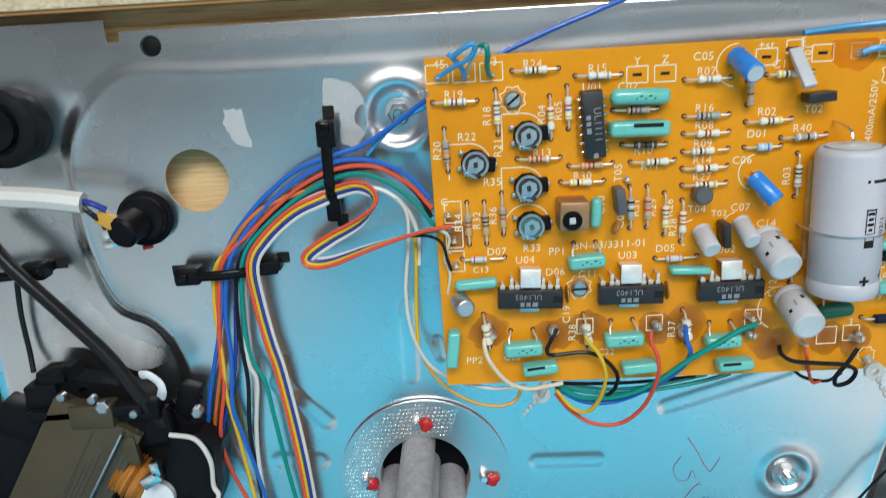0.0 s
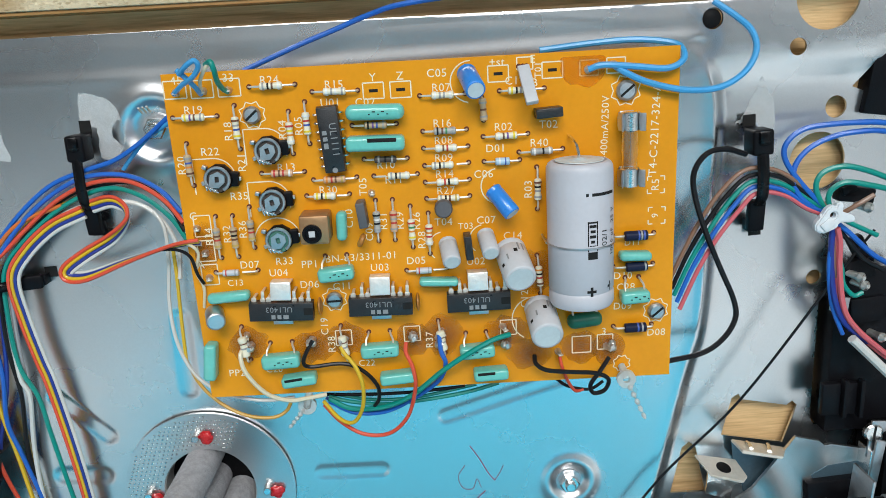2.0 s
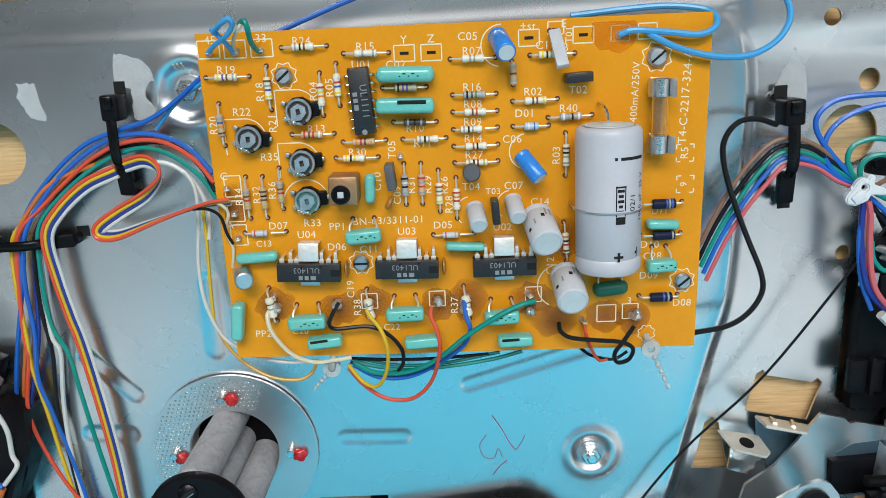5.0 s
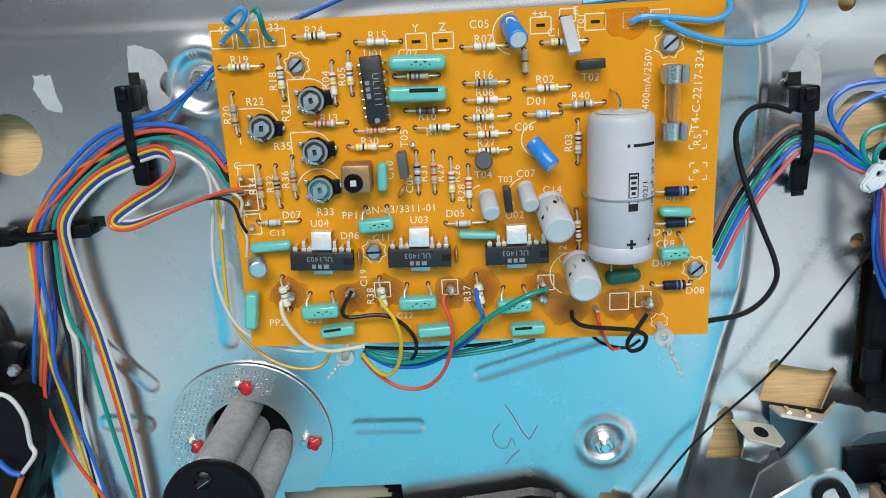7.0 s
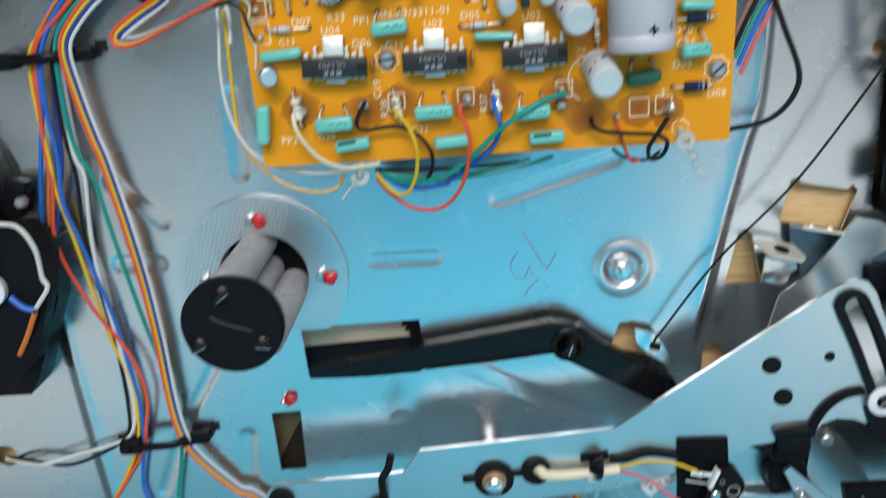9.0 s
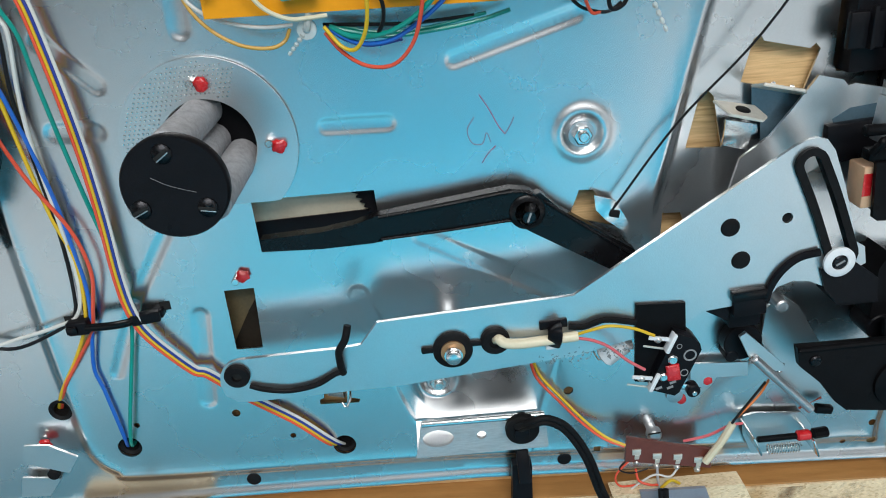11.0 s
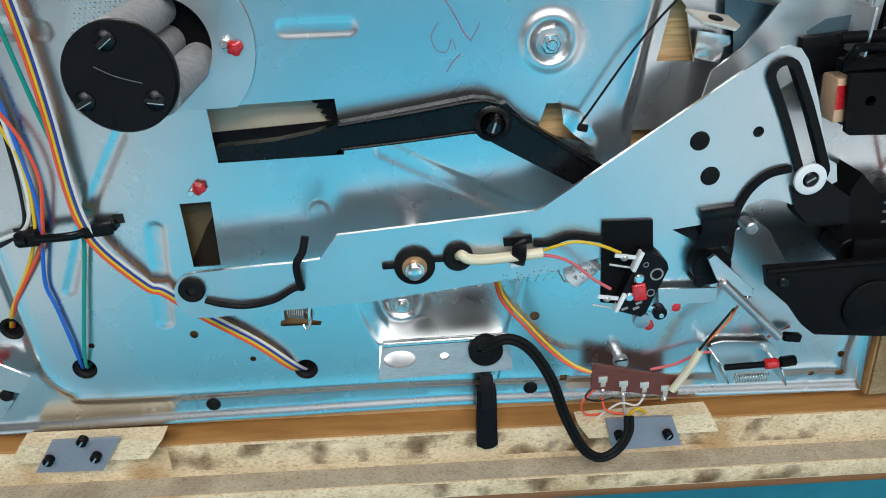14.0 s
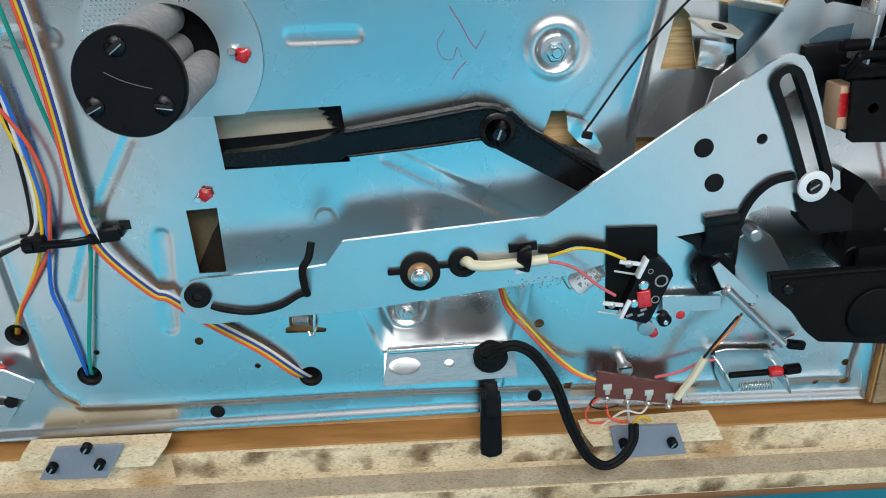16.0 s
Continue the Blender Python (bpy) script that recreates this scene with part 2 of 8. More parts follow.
def place(name, me, m, parent=None, label=""):
    """A mesh at the world pose m (metres), under parent if given."""
    ob = new(name, me)
    WORLD[ob.name] = m.copy()
    if parent:
        ob.parent = parent
        ob.matrix_basis = WORLD[parent.name].inverted() @ m
    else:
        ob.matrix_basis = m
    return tagged(ob, label)


def part(name, bm, mat, parent=None, label="", angle=40):
    """A bmesh in world millimetres as one mesh object under its thing."""
    c = Vector((0, 0, 0))
    if bm.verts:
        c = sum((v.co for v in bm.verts), Vector()) / len(bm.verts)
    bm.transform(Matrix.Translation(-c))
    return place(name, mesh_of(bm, mat, name, angle), Matrix.Translation(c * MM), parent, label)


def solo(name, bm, mat, label, category, group="", kind="", angle=40):
    return tagged(part(name, bm, mat, None, label, angle), "", category, group, kind)


def at(x, y, z, turn=0.0, tip=0.0, bank=0.0):
    return pose(x * MM, y * MM, z * MM, bank, tip, turn)


def box(sx, sy, sz, bevel=0.0, x=0, y=0, z=0, turn=0, seg=2, bm=None, tip=0, bank=0):
    """A box centred on x, y with its foot at z."""
    made = bmesh.new()
    bmesh.ops.create_cube(made, size=1)
    made.transform(Matrix.Diagonal((sx, sy, sz, 1)))
    if bevel:
        bmesh.ops.bevel(made, geom=made.edges[:], offset=bevel, segments=seg, affect="EDGES", profile=0.5)
    made.transform(Matrix.Translation((x, y, z + sz / 2)) @ Euler((radians(bank), radians(tip), radians(turn))).to_matrix().to_4x4())
    return join(bm, made)


def join(bm, made):
    if bm is None:
        return made
    tmp = bpy.data.meshes.new("tmp")
    made.to_mesh(tmp)
    made.free()
    bm.from_mesh(tmp)
    bpy.data.meshes.remove(tmp)
    return bm


def lathe(p0, p1, profile, seg=20, bm=None):
    """A turned body about the line p0 to p1: profile of (distance from p0, radius)."""
    p0, p1 = Vector(p0), Vector(p1)
    q = (p1 - p0).to_track_quat("Z", "Y").to_matrix()
    bm = bm or bmesh.new()
    rings = []
    for d, r in profile:
        if r <= 1e-6:
            rings.append([bm.verts.new(p0 + q @ Vector((0, 0, d)))])
        else:
            rings.append([bm.verts.new(p0 + q @ Vector((r * math.cos(a), r * math.sin(a), d))) for a in (2 * math.pi * i / seg for i in range(seg))])
    for a, b in zip(rings, rings[1:]):
        for i in range(seg):
            j = (i + 1) % seg
            if len(a) == 1 and len(b) == 1:
                continue
            if len(a) == 1:
                bm.faces.new((a[0], b[i], b[j]))
            elif len(b) == 1:
                bm.faces.new((a[i], a[j], b[0]))
            else:
                bm.faces.new((a[i], a[j], b[j], b[i]))
    return bm


def rod(p0, p1, r, edge=0.0, seg=20, bm=None):
    n = (Vector(p1) - Vector(p0)).length
    e = edge
    prof = [(0, 0), (0, r - e), (e, r), (n - e, r), (n, r - e), (n, 0)] if e else [(0, 0), (0, r), (n, r), (n, 0)]
    return lathe(p0, p1, prof, seg, bm)


def smooth_line(pts, step=6):
    """A smooth run through the points."""
    p = [Vector(q) for q in pts]
    if len(p) < 3:
        return p
    ext = [2 * p[0] - p[1], *p, 2 * p[-1] - p[-2]]
    out = []
    for i in range(1, len(ext) - 2):
        a, b, c, d = ext[i - 1:i + 3]
        for k in range(step):
            t = k / step
            out.append(0.5 * ((2 * b) + (c - a) * t + (2 * a - 5 * b + 4 * c - d) * t * t + (3 * b - a - 3 * c + d) * t ** 3))
    return out + [p[-1]]


def tube(pts, r, seg=8, step=6, bm=None, flat=1.0):
    """A round (or flattened) strand swept along a smooth line, with closed ends."""
    line = smooth_line(pts, step)
    bm = bm or bmesh.new()
    rings, side = [], None
    for i, c in enumerate(line):
        d = (line[min(i + 1, len(line) - 1)] - line[max(i - 1, 0)]).normalized()
        if side is None:
            side = d.orthogonal().normalized() if flat == 1.0 else (d.cross(Vector((0, 0, 1))).normalized())
        side = (side - d * side.dot(d)).normalized()
        up = d.cross(side)
        rings.append([bm.verts.new(c + side * (r * flat * math.cos(a)) + up * (r * math.sin(a))) for a in (2 * math.pi * k / seg for k in range(seg))])
    for a, b in zip(rings, rings[1:]):
        for k in range(seg):
            j = (k + 1) % seg
            bm.faces.new((a[k], a[j], b[j], b[k]))
    bm.faces.new(list(reversed(rings[0])))
    bm.faces.new(rings[-1])
    return bm


def circle(x, y, r, n=24):
    return [(x + r * math.cos(2 * math.pi * i / n), y + r * math.sin(2 * math.pi * i / n)) for i in range(n)]


def inside(poly, x, y):
    """Which of the points lie in the polygon."""
    x, y = np.asarray(x), np.asarray(y)
    res = np.zeros(x.shape, bool)
    for (x0, y0), (x1, y1) in zip(poly, poly[1:] + poly[:1]):
        cross = (y0 > y) != (y1 > y)
        with np.errstate(divide="ignore", invalid="ignore"):
            res ^= cross & (x < (x1 - x0) * (y - y0) / (y1 - y0) + x0)
    return res


def sheet(outline, holes, z, thick, extra=(), relief=None):
    """Sheet metal or board with real holes, as a bmesh; relief(x, y) raises or sinks it."""
    from mathutils.geometry import delaunay_2d_cdt
    pts, edges = [], []
    for loop in (outline, *holes):
        n0 = len(pts)
        pts += [Vector(p) for p in loop]
        edges += [(n0 + i, n0 + (i + 1) % len(loop)) for i in range(len(loop))]
    pts += [Vector(p) for p in extra]
    vs, _, fs, _, _, _ = delaunay_2d_cdt(pts, edges, [], 0, 1e-5)
    vx = np.array([(v.x, v.y) for v in vs])
    fs = [f for f in fs if len(f) == 3]
    cen = vx[np.array(fs)].mean(axis=1)
    keep = inside(list(outline), cen[:, 0], cen[:, 1])
    for h in holes:
        keep &= ~inside(list(h), cen[:, 0], cen[:, 1])
    fs = [f for f, k in zip(fs, keep) if k]
    zz = relief(vx[:, 0], vx[:, 1]) if relief else np.zeros(len(vx))
    bm = bmesh.new()
    top = [bm.verts.new((x, y, z + h)) for (x, y), h in zip(vx, zz)]
    low = [bm.verts.new((x, y, z + h - thick)) for (x, y), h in zip(vx, zz)]
    seen = {}
    for f in fs:
        a, b, c = f
        if (vx[b][0] - vx[a][0]) * (vx[c][1] - vx[a][1]) - (vx[b][1] - vx[a][1]) * (vx[c][0] - vx[a][0]) < 0:
            a, b, c = a, c, b
        bm.faces.new((top[a], top[b], top[c]))
        bm.faces.new((low[a], low[c], low[b]))
        for u, v in ((a, b), (b, c), (c, a)):
            seen[(u, v)] = True
    for u, v in list(seen):
        if (v, u) not in seen:
            bm.faces.new((top[v], top[u], low[u], low[v]))
    loose = [v for v in bm.verts if not v.link_faces]
    bmesh.ops.delete(bm, geom=loose, context="VERTS")
    return bm


def to_path(x, y, pts):
    """Distance of points from an open line."""
    best = np.full(x.shape, 1e9)
    for (x0, y0), (x1, y1) in zip(pts, pts[1:]):
        dx, dy = x1 - x0, y1 - y0
        t = np.clip(((x - x0) * dx + (y - y0) * dy) / (dx * dx + dy * dy + 1e-9), 0, 1)
        best = np.minimum(best, np.hypot(x - x0 - t * dx, y - y0 - t * dy))
    return best


def step01(a, b, d):
    t = np.clip((d - a) / (b - a), 0, 1)
    return t * t * (3 - 2 * t)

# ---- invented room round the bench, out of view, coloured for what the deck mirrors ----
def wall(name, sx, sy, sz, x, y, z, mat):
    ob = new(name, mesh_of(box(sx, sy, sz), mat, name))
    ob.location = (x * MM, y * MM, z * MM)
    return tagged(ob, kind="structure")


wall("floor", 3640, 3640, 40, 0, 0, -940, DARK_WALL)
# Ceiling split in two tones to shape the deck's reflections.
wall("ceiling", 3640, 2100, 40, 0, 770, 2200, CEILING_GREY)
wall("ceiling_south", 3640, 1540, 40, 0, -1050, 2200, CHALK)
# Unseen teal panel added so that the deck mirrors teal further up.
wall("added_teal_panel", 1320, 630, 12, 165, -545, 2186, TEAL_WALL)
wall("wall_south", 1430, 40, 3140, 65, -880, -900, TEAL_WALL)
# Unseen dark band added to darken the lowest reflections in the deck.
wall("added_dark_band", 3560, 12, 1780, 0, -852, -900, DARK_BAND)
wall("wall_south_west", 1130, 40, 3140, -1215, -880, -900, CHALK)
wall("wall_south_east", 1000, 40, 3140, 1280, -880, -900, CHALK)
wall("wall_north", 3600, 40, 3140, 0, 1820, -900, WHITE_WALL)
wall("wall_west", 40, 2660, 3140, -1800, 470, -900, WHITE_WALL)
wall("wall_east", 40, 2660, 3140, 1800, 470, -900, WHITE_WALL)
solo("workbench", box(1500, 800, 40, 3, 40, -150, -130), BENCH, "workbench top covered with a teal mat", "workbench")

# ---- the cabinet of the record player: base board and four rails ----
cabinet = thing("turntable_cabinet", 50, -150, -70, "open wooden turntable cabinet with chipboard rails lying upside down", "cabinet")
part("base_board", box(430, 370, 12, 0.5, 50, -150, -21), OAK, cabinet, "light oak board seen through the holes")
for k, (y, turn) in enumerate(((19.8, 0.0), (-309.5, -2.2))):
    s = 1 if y > 0 else -1
    rail = part("rail", box(480, 22, 45, 0.6, 60, y + s * 11, -40, turn), CHIP, cabinet)
    # Rim sides are greyer and darker than the rim top.
    part("rim", box(480, 8, 56, 0.8, 60, y + s * 20, -40, turn), CHIP_GREY, rail, "grey chipboard side")
    part("rim_top", box(480, 8.4, 1.0, 0.3, 60, y + s * 20.2, 15.9, turn), CHIP, rail)
    part("veneer", box(480, 5, 56.2, 1.4, 60, y + s * 26.8, -40, turn), VENEER, rail, "brown veneer")
    part("inner_face", box(480, 1.0, 44, 0.2, 60, y - s * 0.6, -40, turn), INNER_WOOD, rail, "brown stained inner face")
for k, x in enumerate((258.5, -158.0)):
    s = 1 if x > 0 else -1
    rail = part("rail", box(24, 326, 44, 0.6, x + s * 12, -146, -40), PLY if k == 0 else CHIP, cabinet)
    part("inner_face", box(1.0, 326, 43, 0.2, x - s * 0.6, -146, -40), INNER_WOOD, rail)

# ---- the pressed steel deck plate ----
INNER = [(-115, -28), (-113, -18), (-106.4, -8), (-97, -1), (-86.8, 1.8), (-60, 0.5), (14, 0.5), (150, 3), (159, 0), (166.5, -10), (169, -26), (168, -60), (166, -95), (161, -114),
         (150, -165), (146, -192), (158, -204), (244, -204), (247, -290), (236, -297), (140, -292), (54, -287), (-60, -284), (-74, -280), (-82, -270), (-84, -252), (-86, -200), (-88, -113), (-90, -93), (-96.5, -82), (-108.5, -74), (-114.5, -52)]
INNER = [(p.x, p.y) for p in smooth_line([(*q, 0) for q in INNER + INNER[:1]], 4)][:-1]
SLOTS = [((76, -122.5), (117, -110.5), 3.0), ((31, -141.5), (52, -142), 3.0), ((-11, -80), (-11.5, -106), 3.2), ((-57, -106), (-42, -121.5), 3.2), ((-60, -136), (-46, -137), 3.4),
         ((-25.5, -210), (-30, -248), 3.4), ((60, -185), (116, -217), 3.6), ((34.5, -207), (54, -265), 4.2), ((-29.5, -173), (-49, -203), 2.4), ((-49, -203), (-62, -232), 2.4),
         ((-2, -93), (-1, -99), 2.0), ((110, -240), (98, -287), 1.6)]
BOSSES = [(-9.5, -17, 13.5), (119.4, -151.2, 10.2), (61.9, -247.7, 10.2)]


def deck_relief(x, y):
    d = to_path(x, y, INNER + INNER[:1])
    signed = np.where(inside(INNER, x, y), d, -d)
    fade = np.where(x > 135, step01(-205, -165, y), 1.0)
    fade = np.where(y < -250, 1.0, fade)
    fade = fade * (1 - 0.84 * step01(-16, -4, y))
    z = fade * (-1.5 * (1 - step01(-2.8, 1.6, signed)) + 0.3 * np.exp(-((signed - 1.8) / 1.6) ** 2))
    z -= np.where((x > 140) & (y > -205), 0.07 * np.clip(-signed - 2, 0, 90), 0) * fade
    for a, b, r in SLOTS:
        dd = to_path(x, y, [a, b])
        z -= 0.42 * (1 - step01(r - 1.8, r + 0.6, dd))
    for bx, by, r in BOSSES:
        dd = np.hypot(x - bx, y - by)
        z += 0.9 * np.exp(-((dd - r * 0.80) / (r * 0.22)) ** 2) - 0.9 * (1 - step01(r * 0.45, r * 0.75, dd))
    lip = np.where(y < -250, to_path(x, y, [(-158, -294), (-108, -296), (77, -299.3), (257, -309)]), 99)
    z += 1.6 * (1 - step01(0.5, 5.0, lip))
    top = np.where(y > 5, 12.5 - y, 99)
    return z - 0.12 * (1 - step01(0.0, 5.5, top))


HOLES = [circle(-74.8, -34.2, 10.2, 40), circle(-82.8, 7.8, 3.2), circle(165.6, 7.0, 3.3), circle(193.1, -2.9, 2.7), circle(208.6, -22.7, 3.6, 28), circle(203.5, -40.1, 9.6, 40),
         circle(201.8, 11.9, 10.2, 40), circle(205.6, -80.7, 2.7), circle(21, -275.7, 4.7), circle(-65.5, -267.3, 4.8), circle(-88.7, -247.5, 4.7), circle(-20.2, -255.3, 1.7, 14),
         circle(114.3, -258.8, 2.0, 14), circle(0.7, -268.7, 1.2, 12), circle(-60.3, -256.9, 1.2, 12), circle(-19.3, -290.4, 2.7), circle(112.8, -294.9, 2.7), circle(-9, -144.5, 17.5, 40),
         circle(-121.9, -212.4, 4.6),
         [(125, -291.8), (128, -291.8), (128, -288.4), (125, -288.4)],
         [(1, -165.8), (44.8, -165.7), (46, -186), (1.6, -186)], [(-14.9, -200.4), (-3.7, -200.2), (-4.6, -226), (-14.7, -226)],
         [(178.6, -124), (181, -122.6), (182.5, -125), (199.5, -129), (201.5, -127.4), (203.4, -129.5), (199, -144), (175.4, -138.5)],
         [(160.8, -142), (163.5, -140), (166, -142.5), (170.5, -161.5), (157, -160.5)],
         [(208.2, -88), (247, -88), (247, -138), (210.5, -138), (208.7, -135)],
         [(118.3, -172.3), (123.2, -172.6), (133.3, -188.0), (114.6, -182.4)],
         [(16.0, -245.6), (26.8, -246.5), (26.5, -252.9), (29.9, -253.7), (29.3, -255.4), (13.7, -254.6), (14.0, -252.3), (15.6, -251.9)],
         [(149.5, -184.5), (156.5, -184.8), (158.5, -191.0), (149.0, -195.0)],
         [(213.5, -16.5), (219.0, -9.4), (220.2, -9.2), (226.5, -0.5), (240.0, -0.5), (240.0, -25.0), (230.0, -23.0)],
         circle(245.0, -289.0, 1.6, 12), circle(234.4, -299.0, 1.3, 12), circle(246.8, -299.2, 2.0, 12)]
OUTLINE = [(-155, 16), (-96, 16), (-96, 9.5), (-92, 9.5), (-92, 12.5), (257, 12.5), (257, -309), (77, -299.5), (-108, -296), (-155, -294)]
gx, gy = np.meshgrid(np.arange(-154, 256, 4.0), np.arange(-308, 15, 4.0))
gx, gy = gx.ravel() + 0.13, gy.ravel() + 0.17
fx, fy = np.meshgrid(np.arange(-154, 256, 0.75), np.arange(-308, 12, 0.75))
fx, fy = fx.ravel() + 0.05 * np.sin(fy.ravel()), fy.ravel() + 0.05 * np.sin(3 * fx.ravel())
near = to_path(fx, fy, INNER + INNER[:1]) < 3.6
for a, b, r in SLOTS:
    near |= np.abs(to_path(fx, fy, [a, b]) - r + 0.4) < 1.8
for bx, by, r in BOSSES:
    near |= np.hypot(fx - bx, fy - by) < r * 1.25
near |= to_path(fx, fy, [(-158, -294), (-108, -296), (77, -299.3), (257, -309)]) < 5.4
near |= fy > 7
ex, ey = np.concatenate([gx, fx[near]]), np.concatenate([gy, fy[near]])
ok = inside(OUTLINE, ex, ey)
for h in HOLES:
    ok &= ~inside(h, ex, ey)
deck = part("deck_plate", sheet(OUTLINE, HOLES, 0, 1.0, list(zip(ex[ok].tolist(), ey[ok].tolist())), deck_relief), STEEL, angle=50)
tagged(deck, "pressed zinc-plated steel deck plate with holes and stamped beads", "deck plate", kind="structure")

# ---- circuit board ----
board = thing("circuit_board", 75, -52, 17, "orange printed circuit board full of components, held above the deck plate", "circuit board")
BOARD = [(0, 0), (150, 0), (149.2, -103.6), (1.2, -101.5)]
part("laminate", sheet(BOARD, [], 17, 1.6), PCB, board)
TOP = 17.0
for px, py in ((24.8, -12.8), (134.1, -11.9), (43.4, -70.8), (144.3, -81.1)):
    part("standoff", rod((px, py, 0.2), (px, py, 15.4), 3.0, 0.2, 16), DULL, board)
SHARED = {}


def shared(key, build):
    if key not in SHARED:
        SHARED[key] = build()
    return SHARED[key]


HOLE_DISC = mesh_of(rod((0, 0, 0), (0, 0, 0.05), 0.80, 0, 12), material("browned_drill_hole", (0.12, 0.022, 0.004), 0.6), "drill_hole")


def drill(x, y):
    place("drill_hole", HOLE_DISC, at(x, y, TOP + 0.004), board)


def wire_lead(length, height, inset):
    """One bent lead: out of the board at x = 0, up and along +x."""
    return mesh_of(tube([(0, 0, -0.6), (0, 0, height * 0.55), (0.5, 0, height * 0.92), (1.2, 0, height), (max(1.4, inset), 0, height)], 0.33, 6, 3), LEAD, "lead")


def axial(name, x1, y1, x2, y2, body, bands=(), length=6.6, r=1.08, height=1.9, dog=True, label="", slide=0.0):
    """Resistor or diode lying between two holes, with its leads and colour bands."""
    d = Vector((x2 - x1, y2 - y1, 0))
    n, turn = d.length, math.degrees(math.atan2(d.y, d.x))
    mid = ((x1 + x2) / 2 + d.x / n * slide, (y1 + y2) / 2 + d.y / n * slide)
    prof = [(0, 0), (0, r * 0.5), (0.25, r * 0.95), (0.9, r * 1.05), (1.6, r * 0.95), (2.1, r * 0.86), (length - 2.1, r * 0.86), (length - 1.6, r * 0.95), (length - 0.9, r * 1.05), (length - 0.25, r * 0.95), (length, r * 0.5), (length, 0)] if dog else \
        [(0, 0), (0, r * 0.8), (0.2, r), (length - 0.2, r), (length, r * 0.8), (length, 0)]
    me = shared(("body", body.name, length, r, dog), lambda: mesh_of(lathe((-length / 2, 0, 0), (length / 2, 0, 0), prof, 14), body, name))
    ob = place(name, me, at(*mid, TOP + height, turn), board, label)
    inset = round((n - length) / 2 + 0.4, 1)
    lead = shared(("lead", inset, height), lambda: wire_lead(n, height, inset))
    place("lead", lead, at(x1, y1, TOP, turn), ob)
    place("lead", lead, at(x2, y2, TOP, turn + 180), ob)
    for where, colour in bands:
        w = 0.55 if length > 5 else 0.4
        rr = r * (1.08 if (dog and (where < 0.27 or where > 0.73)) else 0.90 if dog else 1.02)
        bm_key = ("band", colour, round(rr, 2), w)
        ring = shared(bm_key, lambda: mesh_of(lathe((-w / 2, 0, 0), (w / 2, 0, 0), [(0, rr * 0.9), (0, rr), (w, rr), (w, rr * 0.9)], 14), BAND[colour], "colour_band"))
        off = (where - 0.5) * length
        place("colour_band", ring, at(mid[0] + d.x / n * off, mid[1] + d.y / n * off, TOP + height, turn), ob)
    drill(x1, y1)
    drill(x2, y2)
    return ob


def resistor(x1, y1, x2, y2, body, *colours, **more):
    spots = (0.17, 0.38, 0.56, 0.84) if len(colours) == 4 else (0.2, 0.5, 0.8)
    return axial("resistor", x1, y1, x2, y2, body, list(zip(spots, colours)), **more)


resistor(24.8, -4.8, 38.0, -4.8, CREAM, "grey", "black", "brown", "white")
resistor(42.7, -7.2, 55.9, -7.5, CREAM, "white", "grey", "white", "grey")
resistor(1.8, -12.4, 14.6, -12.5, CREAM, "yellow", "violet", "brown", "grey")
resistor(19.9, -9.8, 20.2, -22.5, CREAM, "brown", "grey", "blue", "yellow")
resistor(4.7, -20.0, 5.2, -32.5, TINT, "grey", "blue", "orange", "brown")
resistor(35.3, -12.4, 35.5, -24.8, CREAM, "red", "yellow", "orange", "white")
resistor(40.3, -9.9, 40.6, -22.1, CREAM, "white", "red", "blue", "yellow")
resistor(25.5, -30.0, 38.2, -30.2, PEACH, "red", "brown", "red", "white")
resistor(40.6, -32.9, 53.5, -32.8, PEACH, "orange", "red", "brown", "gold")
resistor(53.4, -17.5, 66.4, -17.7, TINT, "black", "violet", "blue", "grey", slide=0.5)
resistor(56.1, -27.6, 68.9, -28.0, DARK_BODY, "grey", "black", "grey")
resistor(58.6, -32.8, 71.6, -32.9, CREAM, "grey", "black", "grey", "white", slide=1.0)
resistor(38.1, -37.6, 50.9, -37.8, CREAM, "yellow", "black", "yellow", "white", slide=-0.8)
resistor(10.2, -42.2, 10.4, -55.2, TINT, "grey", "brown", "red", "gold")
resistor(15.3, -42.3, 15.6, -55.2, TINT, "brown", "black", "brown", "gold")
resistor(20.6, -39.9, 20.8, -52.6, TINT, "grey", "brown", "red", "gold", slide=0.6)
resistor(58.5, -40.2, 58.6, -52.9, GREY_BODY, "black", "white", "black", "grey")
resistor(63.6, -40.3, 63.6, -52.9, PEACH, "red", "grey", "red", "grey")
resistor(68.8, -42.6, 68.9, -55.5, CREAM, "red", "green", "orange", "yellow", slide=0.5)
resistor(74.1, -45.1, 74.0, -57.9, CREAM, "red", "orange", "red", "white")
resistor(73.7, -10.1, 86.9, -10.2, CREAM, "white", "grey", "grey", "white")
resistor(91.7, -11.5, 92.0, -18.2, TINT, "grey", "brown", "grey", height=2.6)
resistor(97.0, -10.0, 110.1, -9.9, CREAM, "yellow", "black", "grey", "white", slide=-1.0)
resistor(74.0, -20.4, 86.9, -20.5, GREY_BODY, "black", "brown", "green", "grey")
resistor(73.9, -25.4, 87.1, -25.5, CREAM, "white", "brown", "red", "white")
resistor(73.9, -30.6, 87.1, -30.4, CREAM, "grey", "black", "grey", "white", slide=-1.3)
resistor(73.8, -35.6, 87.1, -35.5, CREAM, "white", "red", "black", "white")
resistor(73.9, -40.6, 87.0, -40.5, CREAM, "grey", "black", "brown", "gold")
resistor(91.7, -23.0, 105.0, -22.8, CREAM, "white", "brown", "violet", "yellow")
resistor(102.2, -28.2, 115.3, -27.9, GREY_BODY, "white", "grey", "black", "white")
